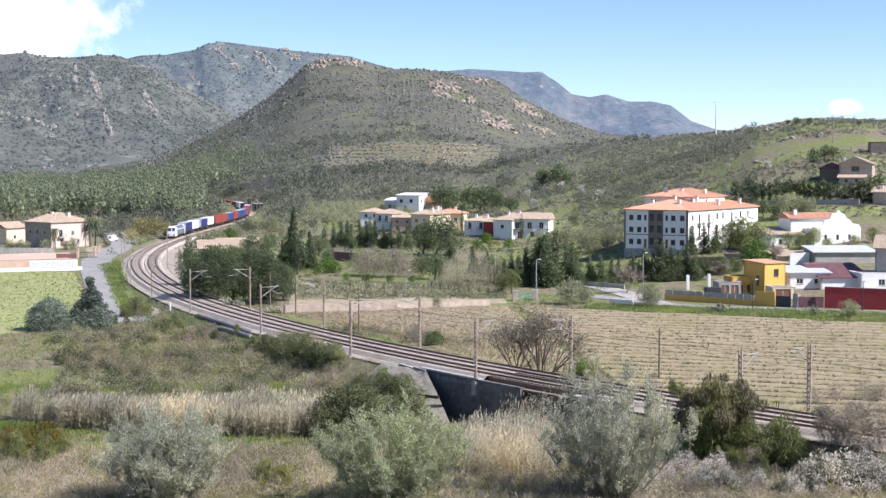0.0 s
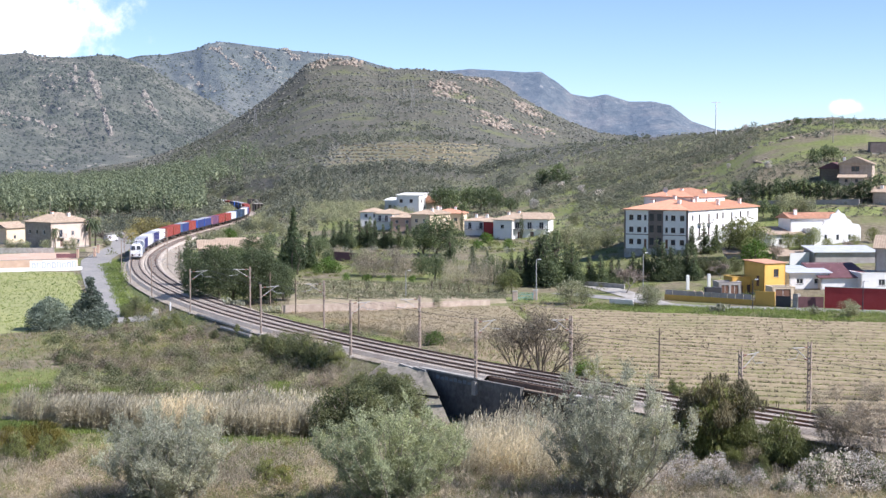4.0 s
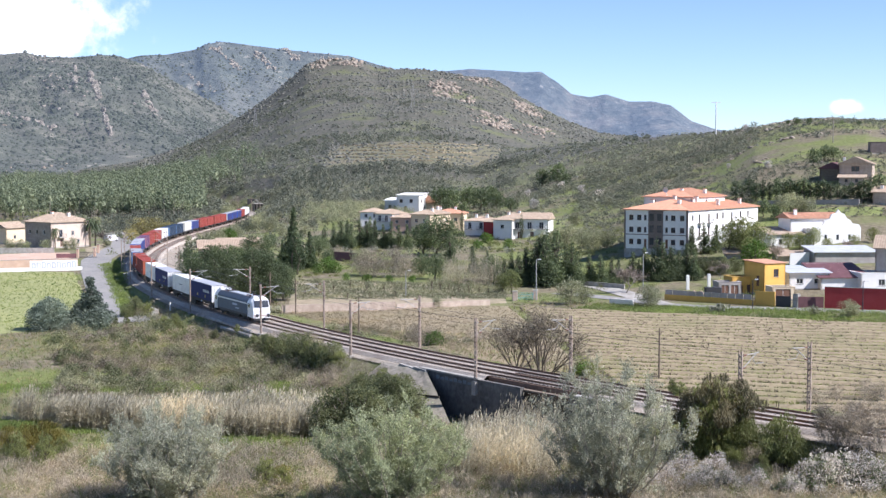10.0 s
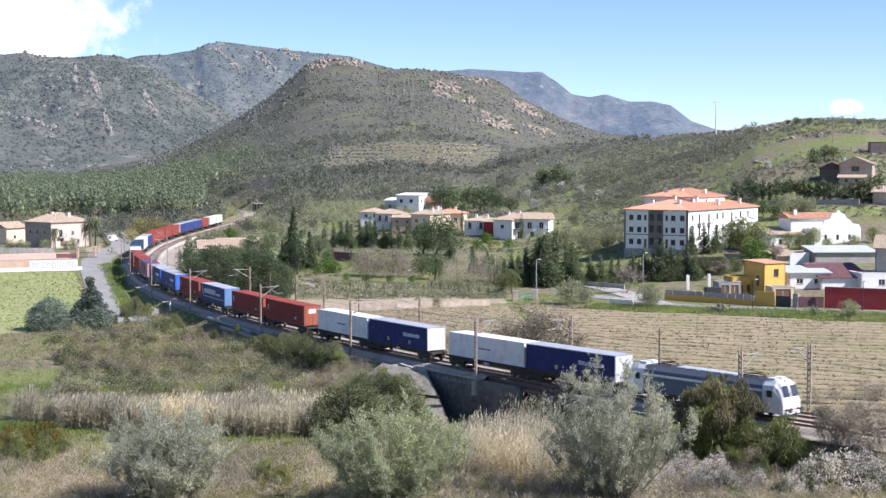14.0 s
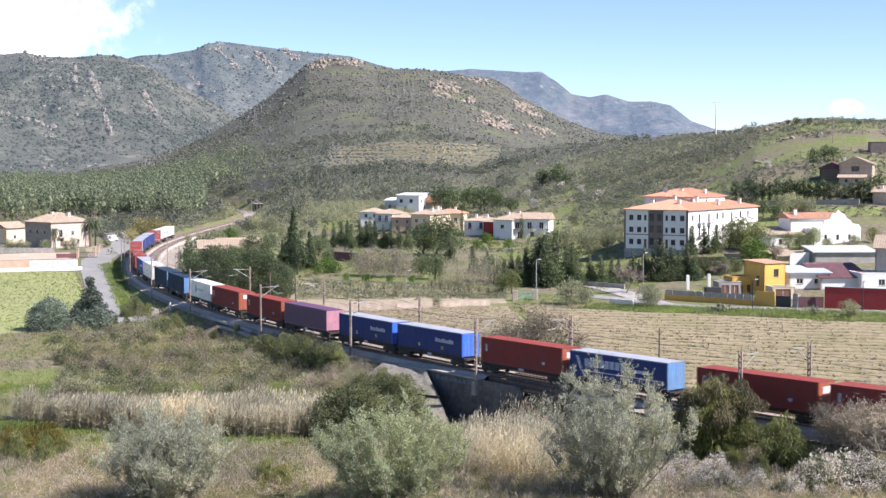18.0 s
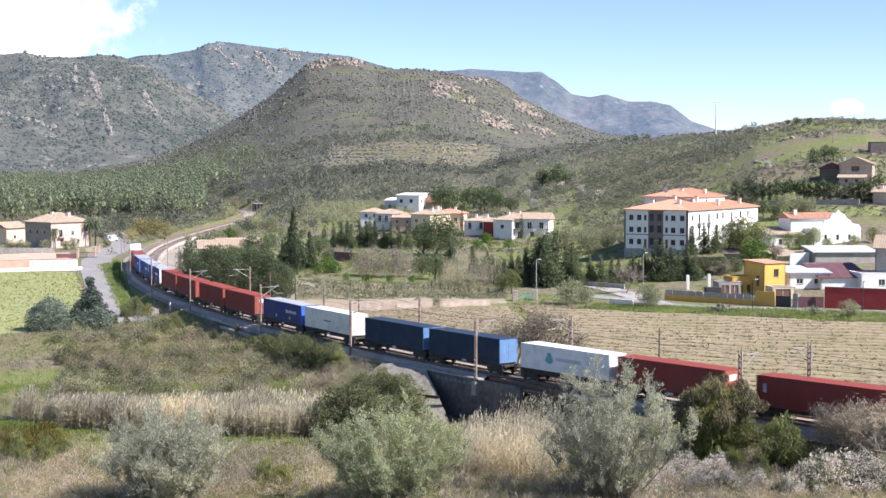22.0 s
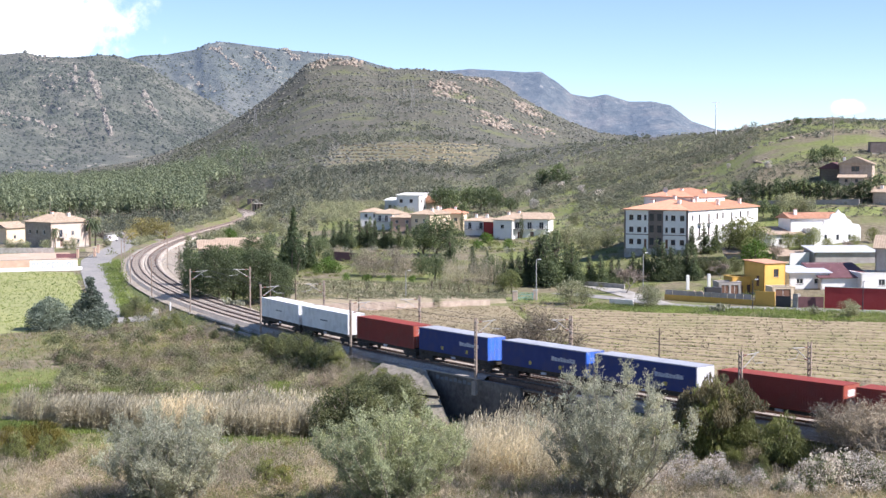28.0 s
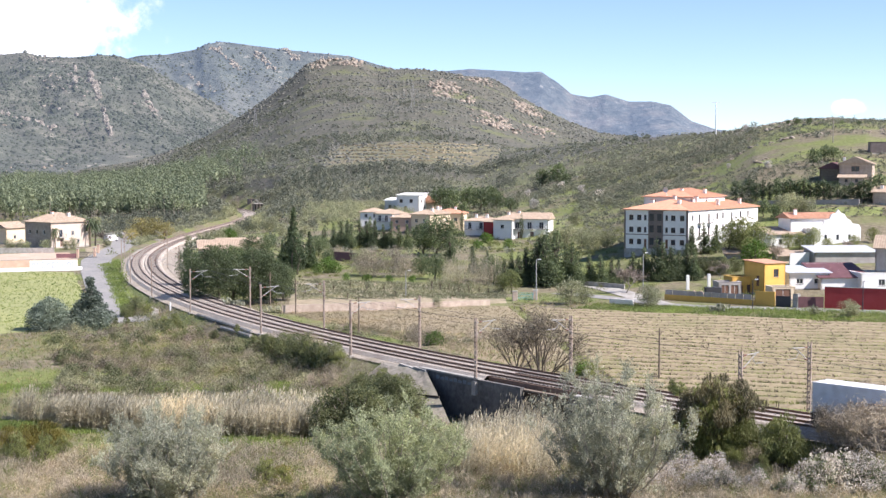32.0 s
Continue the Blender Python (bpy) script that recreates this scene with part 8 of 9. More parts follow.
    pinec = tree("hill_pine", "round-topped pine on the hill", "tree", 7, 7, "umbrella", L_PINE, base=0.2, clumps=16, size=0.3, leaves=800, leaf=(0.6, 0.34), seed=36, group="hill pines")
    plant(pinec, 7, [(134.9, 561.2, 3.4), (137.8, 553.7, 3.0), (134.4, 572.7, 2.2), (145.3, 535.9, 2.1), (150.6, 532.8, 2.0), (118.9, 457.6, 5.3), (113.6, 450.4, 5.9), (120.9, 455, 4.9), (45.7, 590.4, 10.0), (40, 591.1, 8.7), (47.8, 574.7, 6.6), (10, 561.8, 9.5), (14, 549.9, 9.7), (19.9, 538.9, 8.3), (3.4, 555.5, 9.0), (19.3, 583.1, 7.6), (24.4, 523.3, 6.0), (1.2, 539.5, 6.2), (-0.9, 554.9, 9.4), (7.3, 523.3, 6.0), (84.3, 386.4, 5.1), (85.9, 380.4, 4.4)], 17)


valley_trees()


def grove():
    """The old olive grove behind the hamlet."""
    rng = np.random.default_rng(58)
    a, b, c, d = [np.array(p, float) for p in GROVE]
    u, v = rng.uniform(0, 1, (300, 1)), rng.uniform(0, 1, (300, 1))
    p = (a * (1 - u) + b * u) * (1 - v) + (d * (1 - u) + c * u) * v
    leafy("grove_scrub", p[:, 0], p[:, 1], rng, 2.7, 4.2, 190, (0.4, 0.16), L_OLIVE, "pale grey-green olive scrub of an old grove", "scrub")


grove()


# ---- the foreground: reeds, shrubs, meadow ----
def reeds(name, x, y, rng, height, label):
    """Canes with long blades and a plume."""
    n = len(x)
    z, h = ground_z(x, y), height * rng.uniform(0.45, 1.12, n) * (1 + 0.18 * wavy(x, y, 4.0, 97, 2))
    tilt = rng.normal(size=(n, 2)) * 0.10 + (0.12, 0.0)
    foot = np.stack([x, y, z - 0.1], 1)
    tip = foot + np.stack([tilt[:, 0] * h, tilt[:, 1] * h, h], 1)
    side = np.stack([np.cos(rng.uniform(0, 6.28, n)), np.sin(rng.uniform(0, 6.28, n)), np.zeros(n)], 1) * 0.016
    q = [np.stack([foot - side, foot + side, tip + side * 0.4, tip - side * 0.4], 1)]
    for _ in range(5):
        t = rng.uniform(0.3, 0.98, n)[:, None]
        p = foot * (1 - t) + tip * t
        a = rng.uniform(0, 6.28, n)
        d = np.stack([np.cos(a), np.sin(a), rng.uniform(-0.1, 0.7, n)], 1) * rng.uniform(0.4, 0.8, (n, 1))
        w = np.cross(d, (0, 0, 1))
        w = w / np.linalg.norm(w, axis=1)[:, None] * 0.03
        q.append(np.stack([p - w, p + w, p + d * 0.6 + w, p + d], 1))
    pl = tip + rng.normal(size=(n, 3)) * 0.05
    up = np.stack([rng.normal(size=n) * 0.12 + 0.1, rng.normal(size=n) * 0.1, np.full(n, 0.5)], 1)
    w = side / 0.016 * 0.05
    q.append(np.stack([pl, pl + up * 0.5 + w, pl + up, pl + up * 0.5 - w], 1))
    return stuff(name, quad_mesh(name, np.concatenate(q), L_STRAW), label, "reeds")


def foreground():
    reeds("reed_bed", *band(9500, ((-42.4, 153.1), (-12.5, 155.2), (-12.3, 144.6), (-39.1, 148.4)), 51), 2.75, "bed of tall dry straw-coloured reeds")
    reeds("reed_bed", *band(260, ((-45.4, 154.9), (-43.6, 154.9), (-42.7, 151.9), (-44.5, 151.9)), 52), 3.0, "small clump of dry reeds")
    reeds("reed_bed", *band(1900, ((0.9, 137.6), (10.9, 139.9), (9.8, 122.3), (1.7, 122.1)), 53), 3.4, "dry reeds below the bridge")
    reeds("reed_bed", *band(420, ((6.5, 157.9), (12.1, 154.5), (10.8, 137.9), (6.5, 143.6)), 54), 4.0, "tall reeds before the bridge wall")
    reeds("reed_bed", *band(700, ((-0.5, 301.9), (11, 296.5), (12.8, 312.2), (0.1, 317.9)), 55), 4.6, "brown reeds beside the orchard")
    # meadow
    x, y, rng = strewn(22000, -18.5, 18.5, 104, 285, 61, 5.5)
    leafy("meadow_grass", x, y, rng, 0.35, 0.9, 6, (0.5, 0.05), L_GRASS, "green meadow grass in tufts", "grass", (0, 0, 0.9), 0.0)
    x, y, rng = strewn(26000, -18.5, 18.5, 104, 268, 62, 5.5, lambda x, y, rng: wavy(x, y, 24, 81, 3) + rng.uniform(-0.5, 0.5, len(x)) > -0.1)
    leafy("dry_grass", x, y, rng, 0.5, 0.9, 6, (0.6, 0.05), L_DRYGRASS, "dry straw-coloured grass in tufts", "grass", (0, 0, 0.9), 0.0)
    x, y, rng = strewn(1100, -14.5, 1, 165, 258, 63, 6.5, lambda x, y, rng: wavy(x, y, 30, 83, 3) + rng.uniform(-0.35, 0.35, len(x)) > -0.08)
    leafy("brown_scrub", x, y, rng, 1.8, 3.0, 190, (0.24, 0.036), L_DULLSCRUB, "low brown leafless scrub", "scrub")
    x, y, rng = strewn(1300, -15.5, 1, 160, 262, 64, 6.5, lambda x, y, rng: wavy(x, y, 26, 84, 3) + rng.uniform(-0.35, 0.35, len(x)) > 0.12)
    leafy("green_scrub", x, y, rng, 1.6, 2.8, 170, (0.2, 0.055), L_HILL, "low mossy-green scrub", "scrub")
    x, y, rng = strewn(1300, -18.5, 18.5, 102, 150, 65, 6.5)
    leafy("heath", x, y, rng, 0.9, 1.8, 85, (0.22, 0.058), L_MOSS, "olive-green heath bushes", "scrub")
    x, y, rng = strewn(1700, -18.5, 18.5, 102, 142, 66, 6.5)
    leafy("dry_heath", x, y, rng, 0.9, 1.8, 80, (0.26, 0.044), L_BROWN, "brown dry heath bushes", "scrub")
    x, y, rng = strewn(2600, -18.5, 18.5, 101, 142, 90, 6.5, lambda x, y, rng: wavy(x, y, 14, 85, 3) + rng.uniform(-0.3, 0.3, len(x)) > -0.15)
    leafy("pale_heath", x, y, rng, 1.1, 1.8, 95, (0.34, 0.036), L_TWIG, "pale brownish twiggy heath bushes", "scrub", (0, 0, 0.9))
    x, y, rng = strewn(6000, -18.5, 18.5, 101, 142, 91, 6.5, lambda x, y, rng: wavy(x, y, 11, 86, 3) > -0.1)
    leafy("tall_dry_grass", x, y, rng, 0.7, 0.8, 14, (0.55, 0.03), L_STRAW, "tall pale dry grass", "grass", (0.1, 0, 0.9), 0.0)
    x, y, rng = band(1400, ((12.1, 258.9), (81.4, 229.5), (60.5, 147.5), (21.3, 173.5)), 67)
    row = (np.round((y + 0.22 * x) / 3.4 - 0.25) + 0.25) * 3.4 - 0.22 * x + rng.normal(size=len(x)) * 0.25
    y = row
    z = ground_z(x, y) + 0.2
    vines = Shape()
    for i in range(len(x)):
        a = rng.uniform(0, 6.28)
        c, s = math.cos(a) * 0.25, math.sin(a) * 0.25
        vines.bar((x[i], y[i], z[i] - 0.2), (x[i] + 0.05, y[i], z[i] + 0.3), 0.06, 0.05, 3)
        vines.bar((x[i] + 0.05, y[i], z[i] + 0.3), (x[i] + c, y[i] + s, z[i] + 0.6), 0.04, 0.02, 3)
        vines.bar((x[i] + 0.05, y[i], z[i] + 0.3), (x[i] - c, y[i] - s, z[i] + 0.55), 0.04, 0.02, 3)
    stuff("vines", vines.mesh("vines", BARK), "rows of bare pruned vine stumps", "vines")
    x, y, rng = band(42000, ((12.1, 258.9), (81.4, 229.5), (60.5, 147.5), (21.3, 173.5)), 68)
    k = np.sin((y + 0.22 * x + 0.3 * wavy(x, y, 25, 5, 2)) * 2 * math.pi / 3.4) + rng.uniform(-0.3, 0.3, len(x)) < -0.5
    x, y = x[k], y[k]
    leafy("vineyard_weeds", x, y, rng, 0.25, 0.9, 5, (0.4, 0.06), L_MOSS, "thin green weeds between the vine rows", "grass", (0, 0, 0.9), 0.15)
    x, y, rng = band(6500, ((-28.8, 253.5), (11.7, 260.7), (20.5, 176), (-12.8, 230)), 72)
    leafy("fallow_weeds", x, y, rng, 0.3, 0.9, 6, (0.3, 0.05), L_BROWN, "thin weeds of the fallow field", "grass", (0, 0, 0.9), 0.03)
    x, y, rng = band(6500, ((-31, 315), (12.3, 299.2), (11.5, 273), (-27, 272)), 73)
    leafy("orchard_weeds", x, y, rng, 0.35, 0.9, 7, (0.4, 0.08), L_OLIVE, "greyish weeds of the orchard", "grass", (0, 0, 0.9), 0.03)
    x, y, rng = band(3500, ((28.2, 264.3), (78.2, 247.8), (73.6, 232.9), (21.3, 254.6)), 69)
    leafy("verge_grass", x, y, rng, 0.5, 1.0, 8, (0.5, 0.06), L_GRASS, "lush green grass of the road verge", "grass", (0, 0, 0.9), 0.05)
    for i, q in enumerate((((-23.3, 144.6), (-12.6, 145.1), (-11.9, 136.5), (-21, 136.8)), ((-46.4, 152.4), (-35, 151.6), (-35, 146.7), (-45.1, 147.9)), ((-53.6, 176.3), (-25.3, 179.5), (-20.4, 172.9), (-52.3, 171.8)), ((-24.9, 181.3), (-11.4, 179.1), (-9.7, 173.7), (-21.2, 173.9)))):
        x, y, rng = band(2600, q, 74 + i)
        leafy("lush_grass", x, y, rng, 0.3, 0.8, 8, (0.4, 0.05), L_LUSH, "lush bright green grass in a damp hollow", "grass", (0, 0, 0.9), 0.02)
    x, y, rng = band(150, ((-52.3, 214.9), (-17.6, 202.7), (-12.9, 180.1), (-39.8, 185.3)), 79)
    leafy("bramble", x, y, rng, 1.5, 3.2, 300, (0.24, 0.038), L_DULLSCRUB, "brown bramble bushes in the meadow", "scrub")
    x, y, rng = band(150, ((-49.3, 210.9), (-17.6, 202.7), (-12.9, 180.1), (-39.8, 185.3)), 80)
    leafy("green_bramble", x, y, rng, 1.4, 2.8, 280, (0.18, 0.06), L_MOSS, "mossy-green bushes in the meadow", "scrub")
    for k, (n, mat, what, h, w, leaf) in enumerate(((110, L_DULLSCRUB, "brown twiggy bushes of the meadow", 1.7, 3.4, (0.34, 0.07)), (120, L_EVERGREEN, "dark olive-green bushes of the meadow", 1.5, 2.8, (0.26, 0.11)), (130, L_HEATHER, "greyish olive bushes of the meadow", 1.4, 3.0, (0.3, 0.08)), (60, L_MAUVE, "pale mauve leafless bushes of the meadow", 1.5, 2.8, (0.4, 0.05)))):
        x, y, rng = strewn(n * 2, -15.0, -3.0, 172, 232, 160 + k, 8.0, lambda x, y, rng: wavy(x, y, 22, 87 + k, 3) + rng.uniform(-0.4, 0.4, len(x)) > -0.02)
        leafy("meadow_bushes", x, y, rng, h, w, 420, leaf, mat, what, "scrub")
    x, y, rng = band(2600, ((-82.9, 354.3), (-81.6, 369.4), (-52.4, 245.3), (-53.3, 245.3)), 70)
    leafy("bank_grass", x, y, rng, 0.5, 0.9, 8, (0.5, 0.06), L_GRASS, "lush green grass of the lane's bank", "grass", (0, 0, 0.9), 0.05)
    x, y, rng = band(2600, ((-107.9, 331.1), (-82.3, 330), (-54.8, 234.2), (-77.2, 220.6)), 71)
    leafy("crop", x, y, rng, 0.3, 0.7, 5, (0.4, 0.06), L_GRASS, "young green crop in the field", "crop", (0, 0, 0.9), 0.05)

    shrub = tree("dark_shrub", "dense dark green evergreen shrub in the meadow", "shrub", 4, 5, "dome", L_EVERGREEN, base=0.02, clumps=36, size=0.2, leaves=7500, leaf=(0.2, 0.075), seed=41, group="dark shrubs", stems=3)
    plant(shrub, 4, [(-4.4, 161.5, 4.7), (-6.2, 161.5, 4.6), (-3.0, 157.6, 2.6), (-7.8, 163.5, 4.0), (-9.6, 146.2, 5.6), (-7.6, 145.4, 5.5), (-11.5, 146.2, 4.4), (-5.4, 146.9, 4.2), (53, 314.7, 4.1), (55.2, 313.7, 4.1), (57.5, 312.6, 4.1), (59.8, 311.9, 4.1), (62.5, 313.7, 3.6), (-24.4, 200.9, 2.6), (-21.1, 195.1, 3.5), (-18.8, 191, 4.0), (-16.2, 186.9, 3.3), (-13.8, 183, 4.0), (-22.2, 194.9, 1.8), (-6.2, 168.9, 2.6), (-4.5, 168.7, 3.0), (-6.1, 167.8, 2.2), (-51.6, 245.3, 3.4), (-52.7, 243.7, 2.5), (-34, 217.4, 1.5), (-9.5, 170, 3.0), (-8.1, 168.3, 2.4), (-42.5, 226.9, 1.9)], 21)
    brown = tree("tree_heath", "tall dark olive-brown tree heath with upright sprays", "shrub", 5, 5.2, "vase", L_TREEHEATH, GREYBARK, base=0.0, clumps=34, size=0.12, leaves=7000, leaf=(0.4, 0.045), trunk=0.01, seed=53, group="tree heaths", stems=6, limbs=10, lean=(0.1, 0, 0.9))
    plant(brown, 5, [(24.8, 131.9, 7.4), (23.6, 133.6, 5.4), (26.2, 130.8, 6.2)], 33)
    heath = tree("heather_shrub", "tall yellowish-green heather shrub", "shrub", 4, 3.6, "dome", L_MOSS, base=0.02, clumps=30, size=0.2, leaves=5200, leaf=(0.3, 0.045), seed=42, group="heather shrubs", stems=4, lean=(0.1, 0, 0.8))
    plant(heath, 4, [(-52.7, 235, 1.5), (-50.5, 232.9, 1.8), (-54.4, 235.8, 1.1), (-23.4, 198.4, 2.8), (-17.5, 188.6, 3.5), (-26.4, 203.9, 2.1), (24.5, 131.9, 7.2), (25.5, 130.9, 6.6), (24.2, 131.9, 5.6), (23.8, 131.6, 3.1), (26, 129.7, 3.2), (27.2, 123.3, 2.4), (26, 131.9, 5.1), (26.7, 130.6, 4.9), (29.4, 125.7, 5.5), (30, 125, 4.4), (28.9, 126.6, 4.3), (25.8, 145.7, 2.0), (24.3, 148.5, 2.3), (26.8, 170, 2.2), (-15.3, 184.8, 3.3), (-12.9, 181.1, 3.1), (-7.2, 171.2, 2.9), (-5.5, 168.9, 2.4), (-52.6, 249.8, 3.3), (-49.5, 245.3, 2.5), (-42, 229, 2.7), (-44, 230, 2.1), (-49.2, 211.9, 1.3), (-57.1, 209.2, 1.1), (-19.7, 192.1, 2.7), (-30.2, 214.5, 1.5), (16.9, 184.8, 1.9), (18.6, 183.4, 2.1), (-38.8, 132.4, 3.1), (-35.5, 129.4, 3.5), (-38.8, 137.7, 2.7), (-35.4, 135.1, 2.3), (-14.8, 120.7, 2.6), (-13.1, 118.8, 2.1)], 22)
    gorse = tree("gorse_bush", "ochre-green gorse bush with upright sprays", "shrub", 3, 3.6, "dome", L_GORSE, base=0.02, clumps=24, size=0.26, leaves=4600, leaf=(0.24, 0.045), seed=54, group="gorse bushes", stems=4, lean=(0.1, 0, 0.8))
    plant(gorse, 3, [(-41.2, 137.9, 2.8), (-39, 136.5, 3.2), (-37.5, 137.3, 3.5), (-36.7, 137.9, 2.4), (-13.4, 121, 1.9), (14.4, 119.1, 1.9)], 34)
    twig = tree("twiggy_thicket", "tangled leafless brown thicket of twigs", "shrub", 4, 4.5, "dome", L_TWIG, GREYBARK, base=0.02, clumps=24, size=0.28, leaves=2600, leaf=(0.42, 0.016), trunk=0.008, seed=43, group="thickets", stems=6, limbs=8)
    plant(twig, 4, [(-11.1, 174.1, 4.7), (-9, 172.9, 4.0), (-13.1, 174.3, 3.7), (34, 125.4, 4.7), (36.5, 123.3, 5.0), (-40.6, 152.8, 2.6), (-41.6, 152.1, 2.1), (-34.7, 192.7, 1.8), (-31.3, 190.3, 2.2), (-25.7, 192.9, 2.7), (-28.7, 192.9, 2.1), (-38.5, 197.1, 2.0), (-15.8, 174.5, 2.3), (-31.7, 119.1, 1.9), (-34.2, 117.9, 1.8), (-25.7, 121.5, 1.7), (-16.4, 118.8, 1.9), (5.3, 117.3, 1.8), (7.9, 115.8, 2.3), (3.4, 157.9, 1.8), (-0.2, 159.6, 1.6)], 23)
    bare = bare_tree("bare_sapling", "slender leafless sapling with fine twigs", 4.2, 0.3, 44, GREYBARK, 5, 3, "saplings", 0.008, 1500, L_TWIG)
    plant(bare, 4.2, [(34.6, 125, 6.3), (36.2, 123, 6.7), (37.2, 122.3, 6.2), (35.1, 124.3, 4.8), (33.5, 125.7, 4.4)], 24)
    olive = wild_olive("large grey-green wild olive with many fine stems", 10.0, 13.4, L_SILVER, 45, 26)
    plant(olive, 10.0, [(13.4, 113.2, 10.3)], 25, (1.0, 1.01))
    left = wild_olive("rounded grey-green wild olive bush", 7.6, 11.2, L_SILVER, 46, 26)
    plant(left, 7.6, [(-21.6, 112.9, 7.8)], 26, (1.0, 1.01))
    mid = wild_olive("broad fresh grey-green wild olive bush", 8.0, 14.4, L_FRESH, 47, 32)
    plant(mid, 8.0, [(-4.0, 110.5, 7.7)], 27, (1.0, 1.01))
    bloom = tree("blossoming_bush", "bush covered all over in whitish blossom", "shrub", 4, 5, "dome", L_BLOSSOM, GREYBARK, base=0.05, clumps=70, size=0.11, leaves=2000, leaf=(0.24, 0.08), seed=48, group="blossoming bushes", stems=5)
    plant(bloom, 4, [(20.2, 121.8, 2.8), (18.3, 118.8, 2.2), (16.8, 117.5, 1.9), (23.4, 124, 2.5), (30.1, 116.2, 3.9), (32.3, 117.6, 3.8), (34.1, 117.5, 3.7), (35.9, 118.7, 3.0), (27.4, 114.1, 2.3), (25.3, 116.8, 2.1), (21.3, 117.2, 2.6), (22.9, 116.2, 2.3), (20, 116.7, 1.8)], 28)
    inner = tree("blossoming_bush", "dark-leaved part of a flowering bush", "shrub", 4, 5, "dome", L_DARK, GREYBARK, base=0.02, clumps=24, size=0.24, leaves=3000, leaf=(0.2, 0.09), seed=49, group="dark-leaved bushes", stems=4)
    plant(inner, 4, [(30.2, 116.6, 3.5), (32.5, 118.1, 3.5), (34.3, 118, 3.3), (36, 118.9, 2.7), (26, 119.1, 2.1), (27.3, 114.6, 2.1), (21.4, 117.7, 2.2), (23, 116.7, 2.0)], 29)
    cactus = thing("prickly_pear", "sprawling pale green prickly pear cactus", "cactus", group="prickly pears")
    rng = np.random.default_rng(50)
    for k in range(26):
        a, lean = rng.uniform(0, 6.28), rng.uniform(-0.6, 0.6)
        ring = [(0.2 * math.cos(t), 0.28 + 0.28 * math.sin(t)) for t in np.linspace(0, 6.283, 9)[:-1]]
        m = Matrix.Translation((rng.normal() * 0.5, rng.normal() * 0.4, rng.uniform(0.0, 0.9))) @ Euler((lean, rng.uniform(-0.5, 0.5), a)).to_matrix().to_4x4()
        part("pad", Shape().prism(ring, -0.04, 0.04).moved(m @ Matrix.Rotation(math.pi / 2, 4, "X")), L_SILVER, cactus)
    plant(cactus, 1.6, [(-36.2, 246.7, 2.1), (-34.6, 245.9, 1.7), (-30.7, 252.6, 1.4), (-28.7, 252, 1.4), (47.9, 252, 1.9), (46.5, 251.8, 1.4), (-56.1, 215, 0.9), (-32, 187.8, 0.9)], 30)
    orchard = tree("orchard_tree", "small pruned tree of an orchard", "tree", 2.6, 2.8, "round", L_OLIVE, BARK, base=0.35, clumps=9, size=0.34, leaves=260, leaf=(0.3, 0.1), trunk=0.05, seed=52, group="orchard trees")
    plant(orchard, 2.6, [(-25.4, 293.8, 2.3), (-21.7, 289.9, 2.2), (-18.6, 293.1, 2.3), (-14.8, 285.6, 2.4), (-11.6, 287.9, 2.2), (-8.3, 290.2, 2.2), (-2.2, 293.1, 2.7), (-0.5, 291.2, 2.7), (1.2, 289.9, 2.5), (3.1, 286.6, 2.4), (5, 283.7, 2.4), (7, 283.7, 2.2), (8.8, 282.4, 2.0), (-26.5, 281.5, 2.0), (-22.4, 277.1, 1.9), (-17.8, 272.7, 1.9), (-13.7, 274.3, 1.9), (-9, 275.8, 1.9)], 31)


foreground()


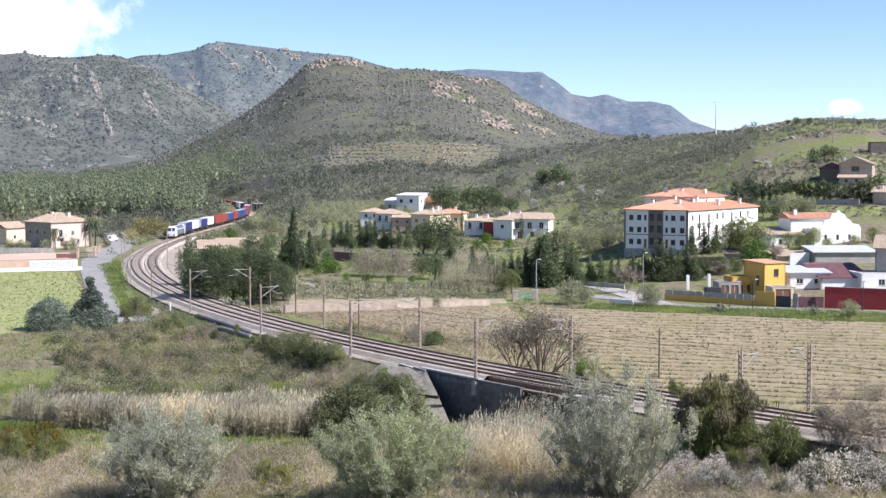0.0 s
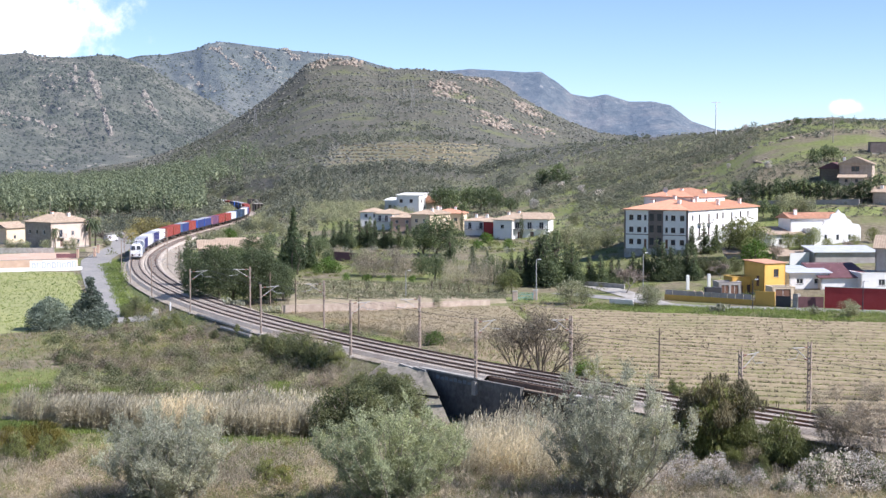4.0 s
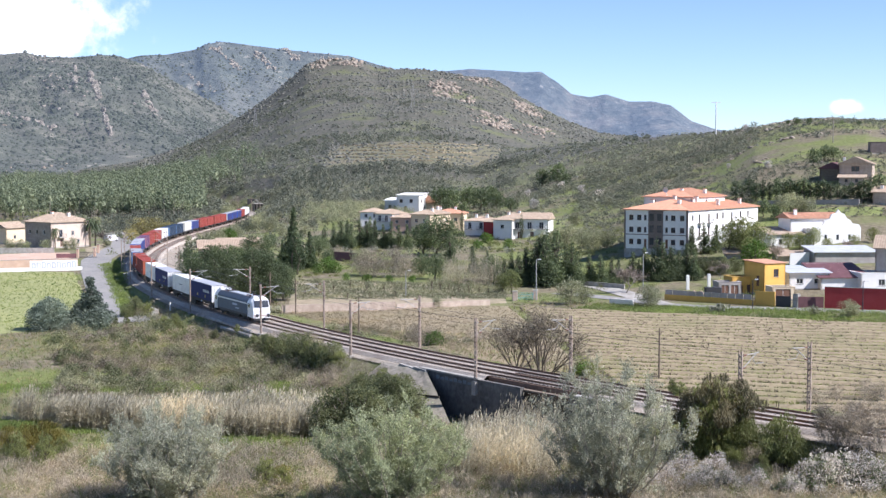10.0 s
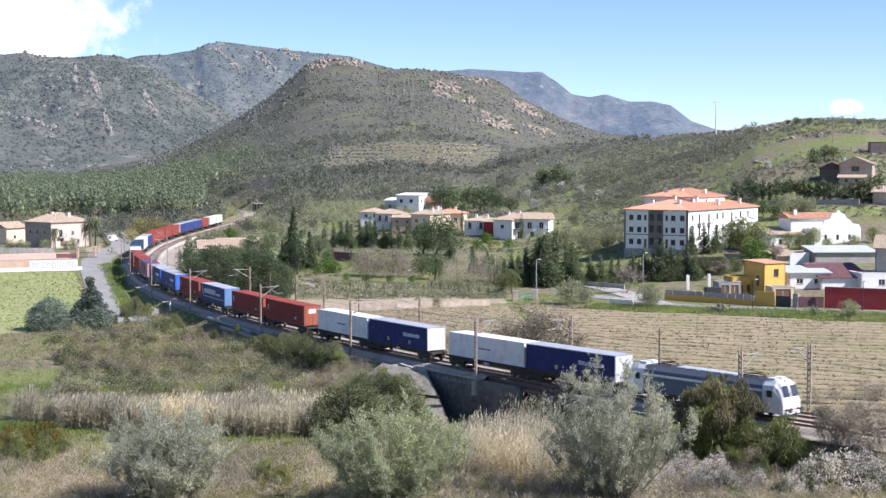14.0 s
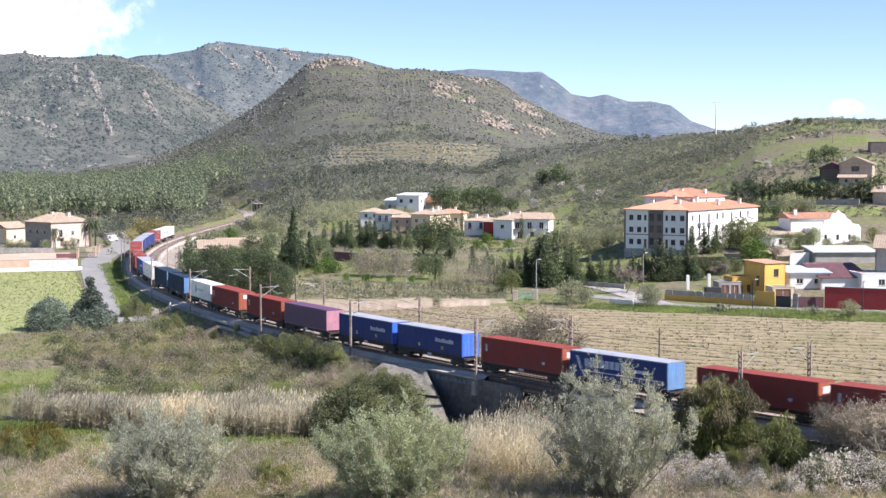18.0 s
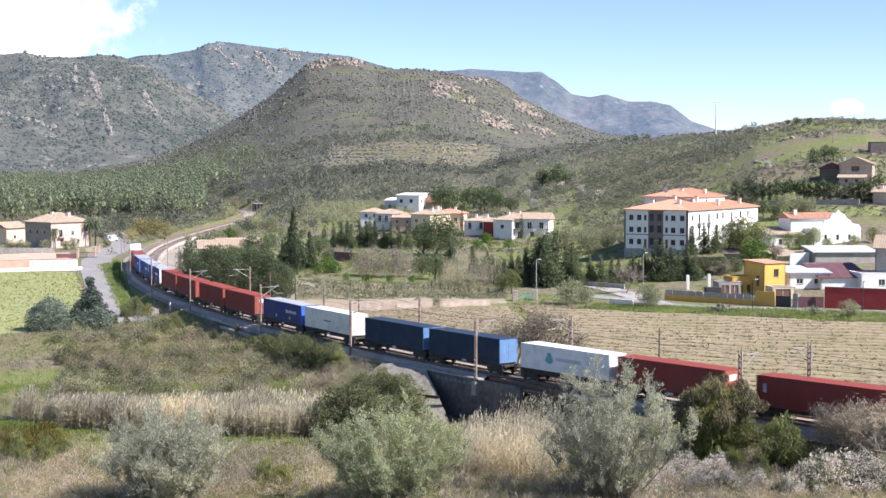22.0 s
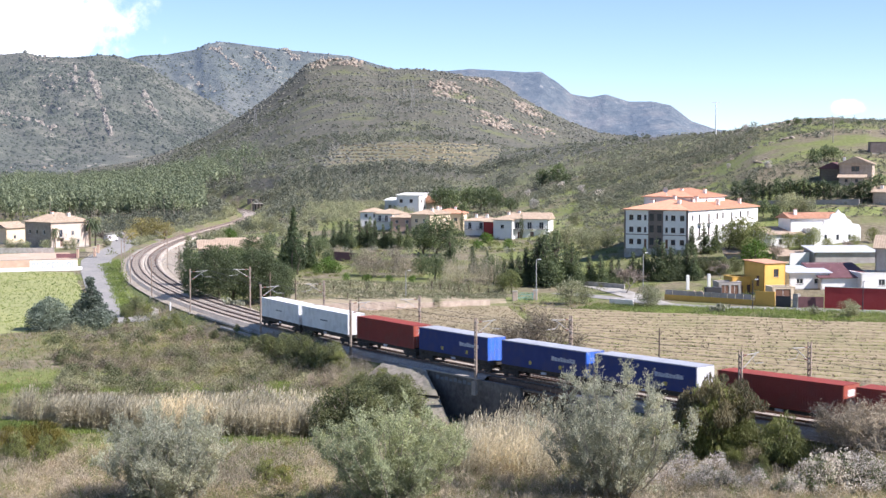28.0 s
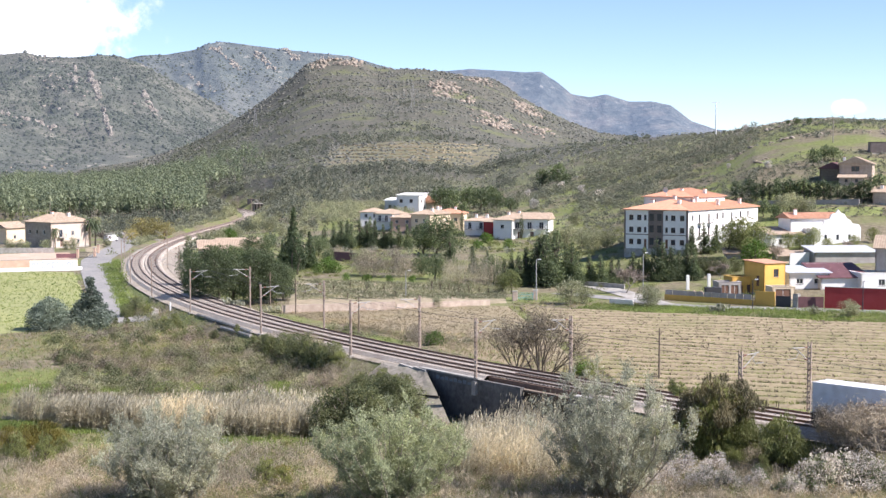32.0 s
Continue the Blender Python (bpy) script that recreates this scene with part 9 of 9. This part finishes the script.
# ---- clouds ----
def cloud(x, z, w, h, drift, seed, soft, label):
    m, n, l, p = nodes("cloud")
    co = n.new("ShaderNodeTexCoord").outputs["Object"]
    mp = n.new("ShaderNodeMapping")
    mp.inputs["Scale"].default_value = (1 / w, 1, 1 / h)
    mp.inputs["Location"].default_value = (0, 0, 0)
    l.new(co, mp.inputs[0])
    ln = n.new("ShaderNodeVectorMath")
    ln.operation = "LENGTH"
    l.new(mp.outputs[0], ln.inputs[0])
    add = n.new("ShaderNodeMath")
    add.operation = "ADD"
    mp2 = n.new("ShaderNodeMapping")
    mp2.inputs["Location"].default_value = (seed * 731.0, 0, seed * 97.0)
    l.new(co, mp2.inputs[0])
    sc = n.new("ShaderNodeMath")
    sc.operation = "MULTIPLY_ADD"
    l.new(noisy(n, l, 0.011, 8, 0.62, mp2.outputs[0]), sc.inputs[0])
    sc.inputs[1].default_value, sc.inputs[2].default_value = 1.6, -0.8
    l.new(ln.outputs["Value"], add.inputs[0])
    l.new(sc.outputs[0], add.inputs[1])
    mr = n.new("ShaderNodeMapRange")
    mr.interpolation_type = "SMOOTHSTEP"
    l.new(add.outputs[0], mr.inputs[0])
    mr.inputs[1].default_value, mr.inputs[2].default_value, mr.inputs[3].default_value, mr.inputs[4].default_value = 0.45, 0.45 + soft, 1.0, 0.0
    # The sheet glows white by itself, in place of sunlight on the cloud.
    em, tr, ms = n.new("ShaderNodeEmission"), n.new("ShaderNodeBsdfTransparent"), n.new("ShaderNodeMixShader")
    em.inputs[0].default_value, em.inputs[1].default_value = (1.0, 0.98, 0.96, 1), 1.0
    l.new(mr.outputs[0], ms.inputs[0])
    l.new(tr.outputs[0], ms.inputs[1])
    l.new(em.outputs[0], ms.inputs[2])
    l.new(ms.outputs[0], n["Material Output"].inputs[0])
    me = mesh_of("cloud", [(-2 * w, 0, -2 * h), (2 * w, 0, -2 * h), (2 * w, 0, 2 * h), (-2 * w, 0, 2 * h)], [(0, 1, 2, 3)], m)
    ob = tagged(new("backdrop_cloud", me), label, "cloud", kind="structure")
    DRIFTING.append((ob, x, 4800, z, drift))


cloud(-1480, 480, 390, 140, 62, 1, 0.85, "bright white cumulus edge over the ridge")
cloud(1315, 208, 46, 22, 10, 2, 0.9, "small faint white cloud over the hill")


motions()
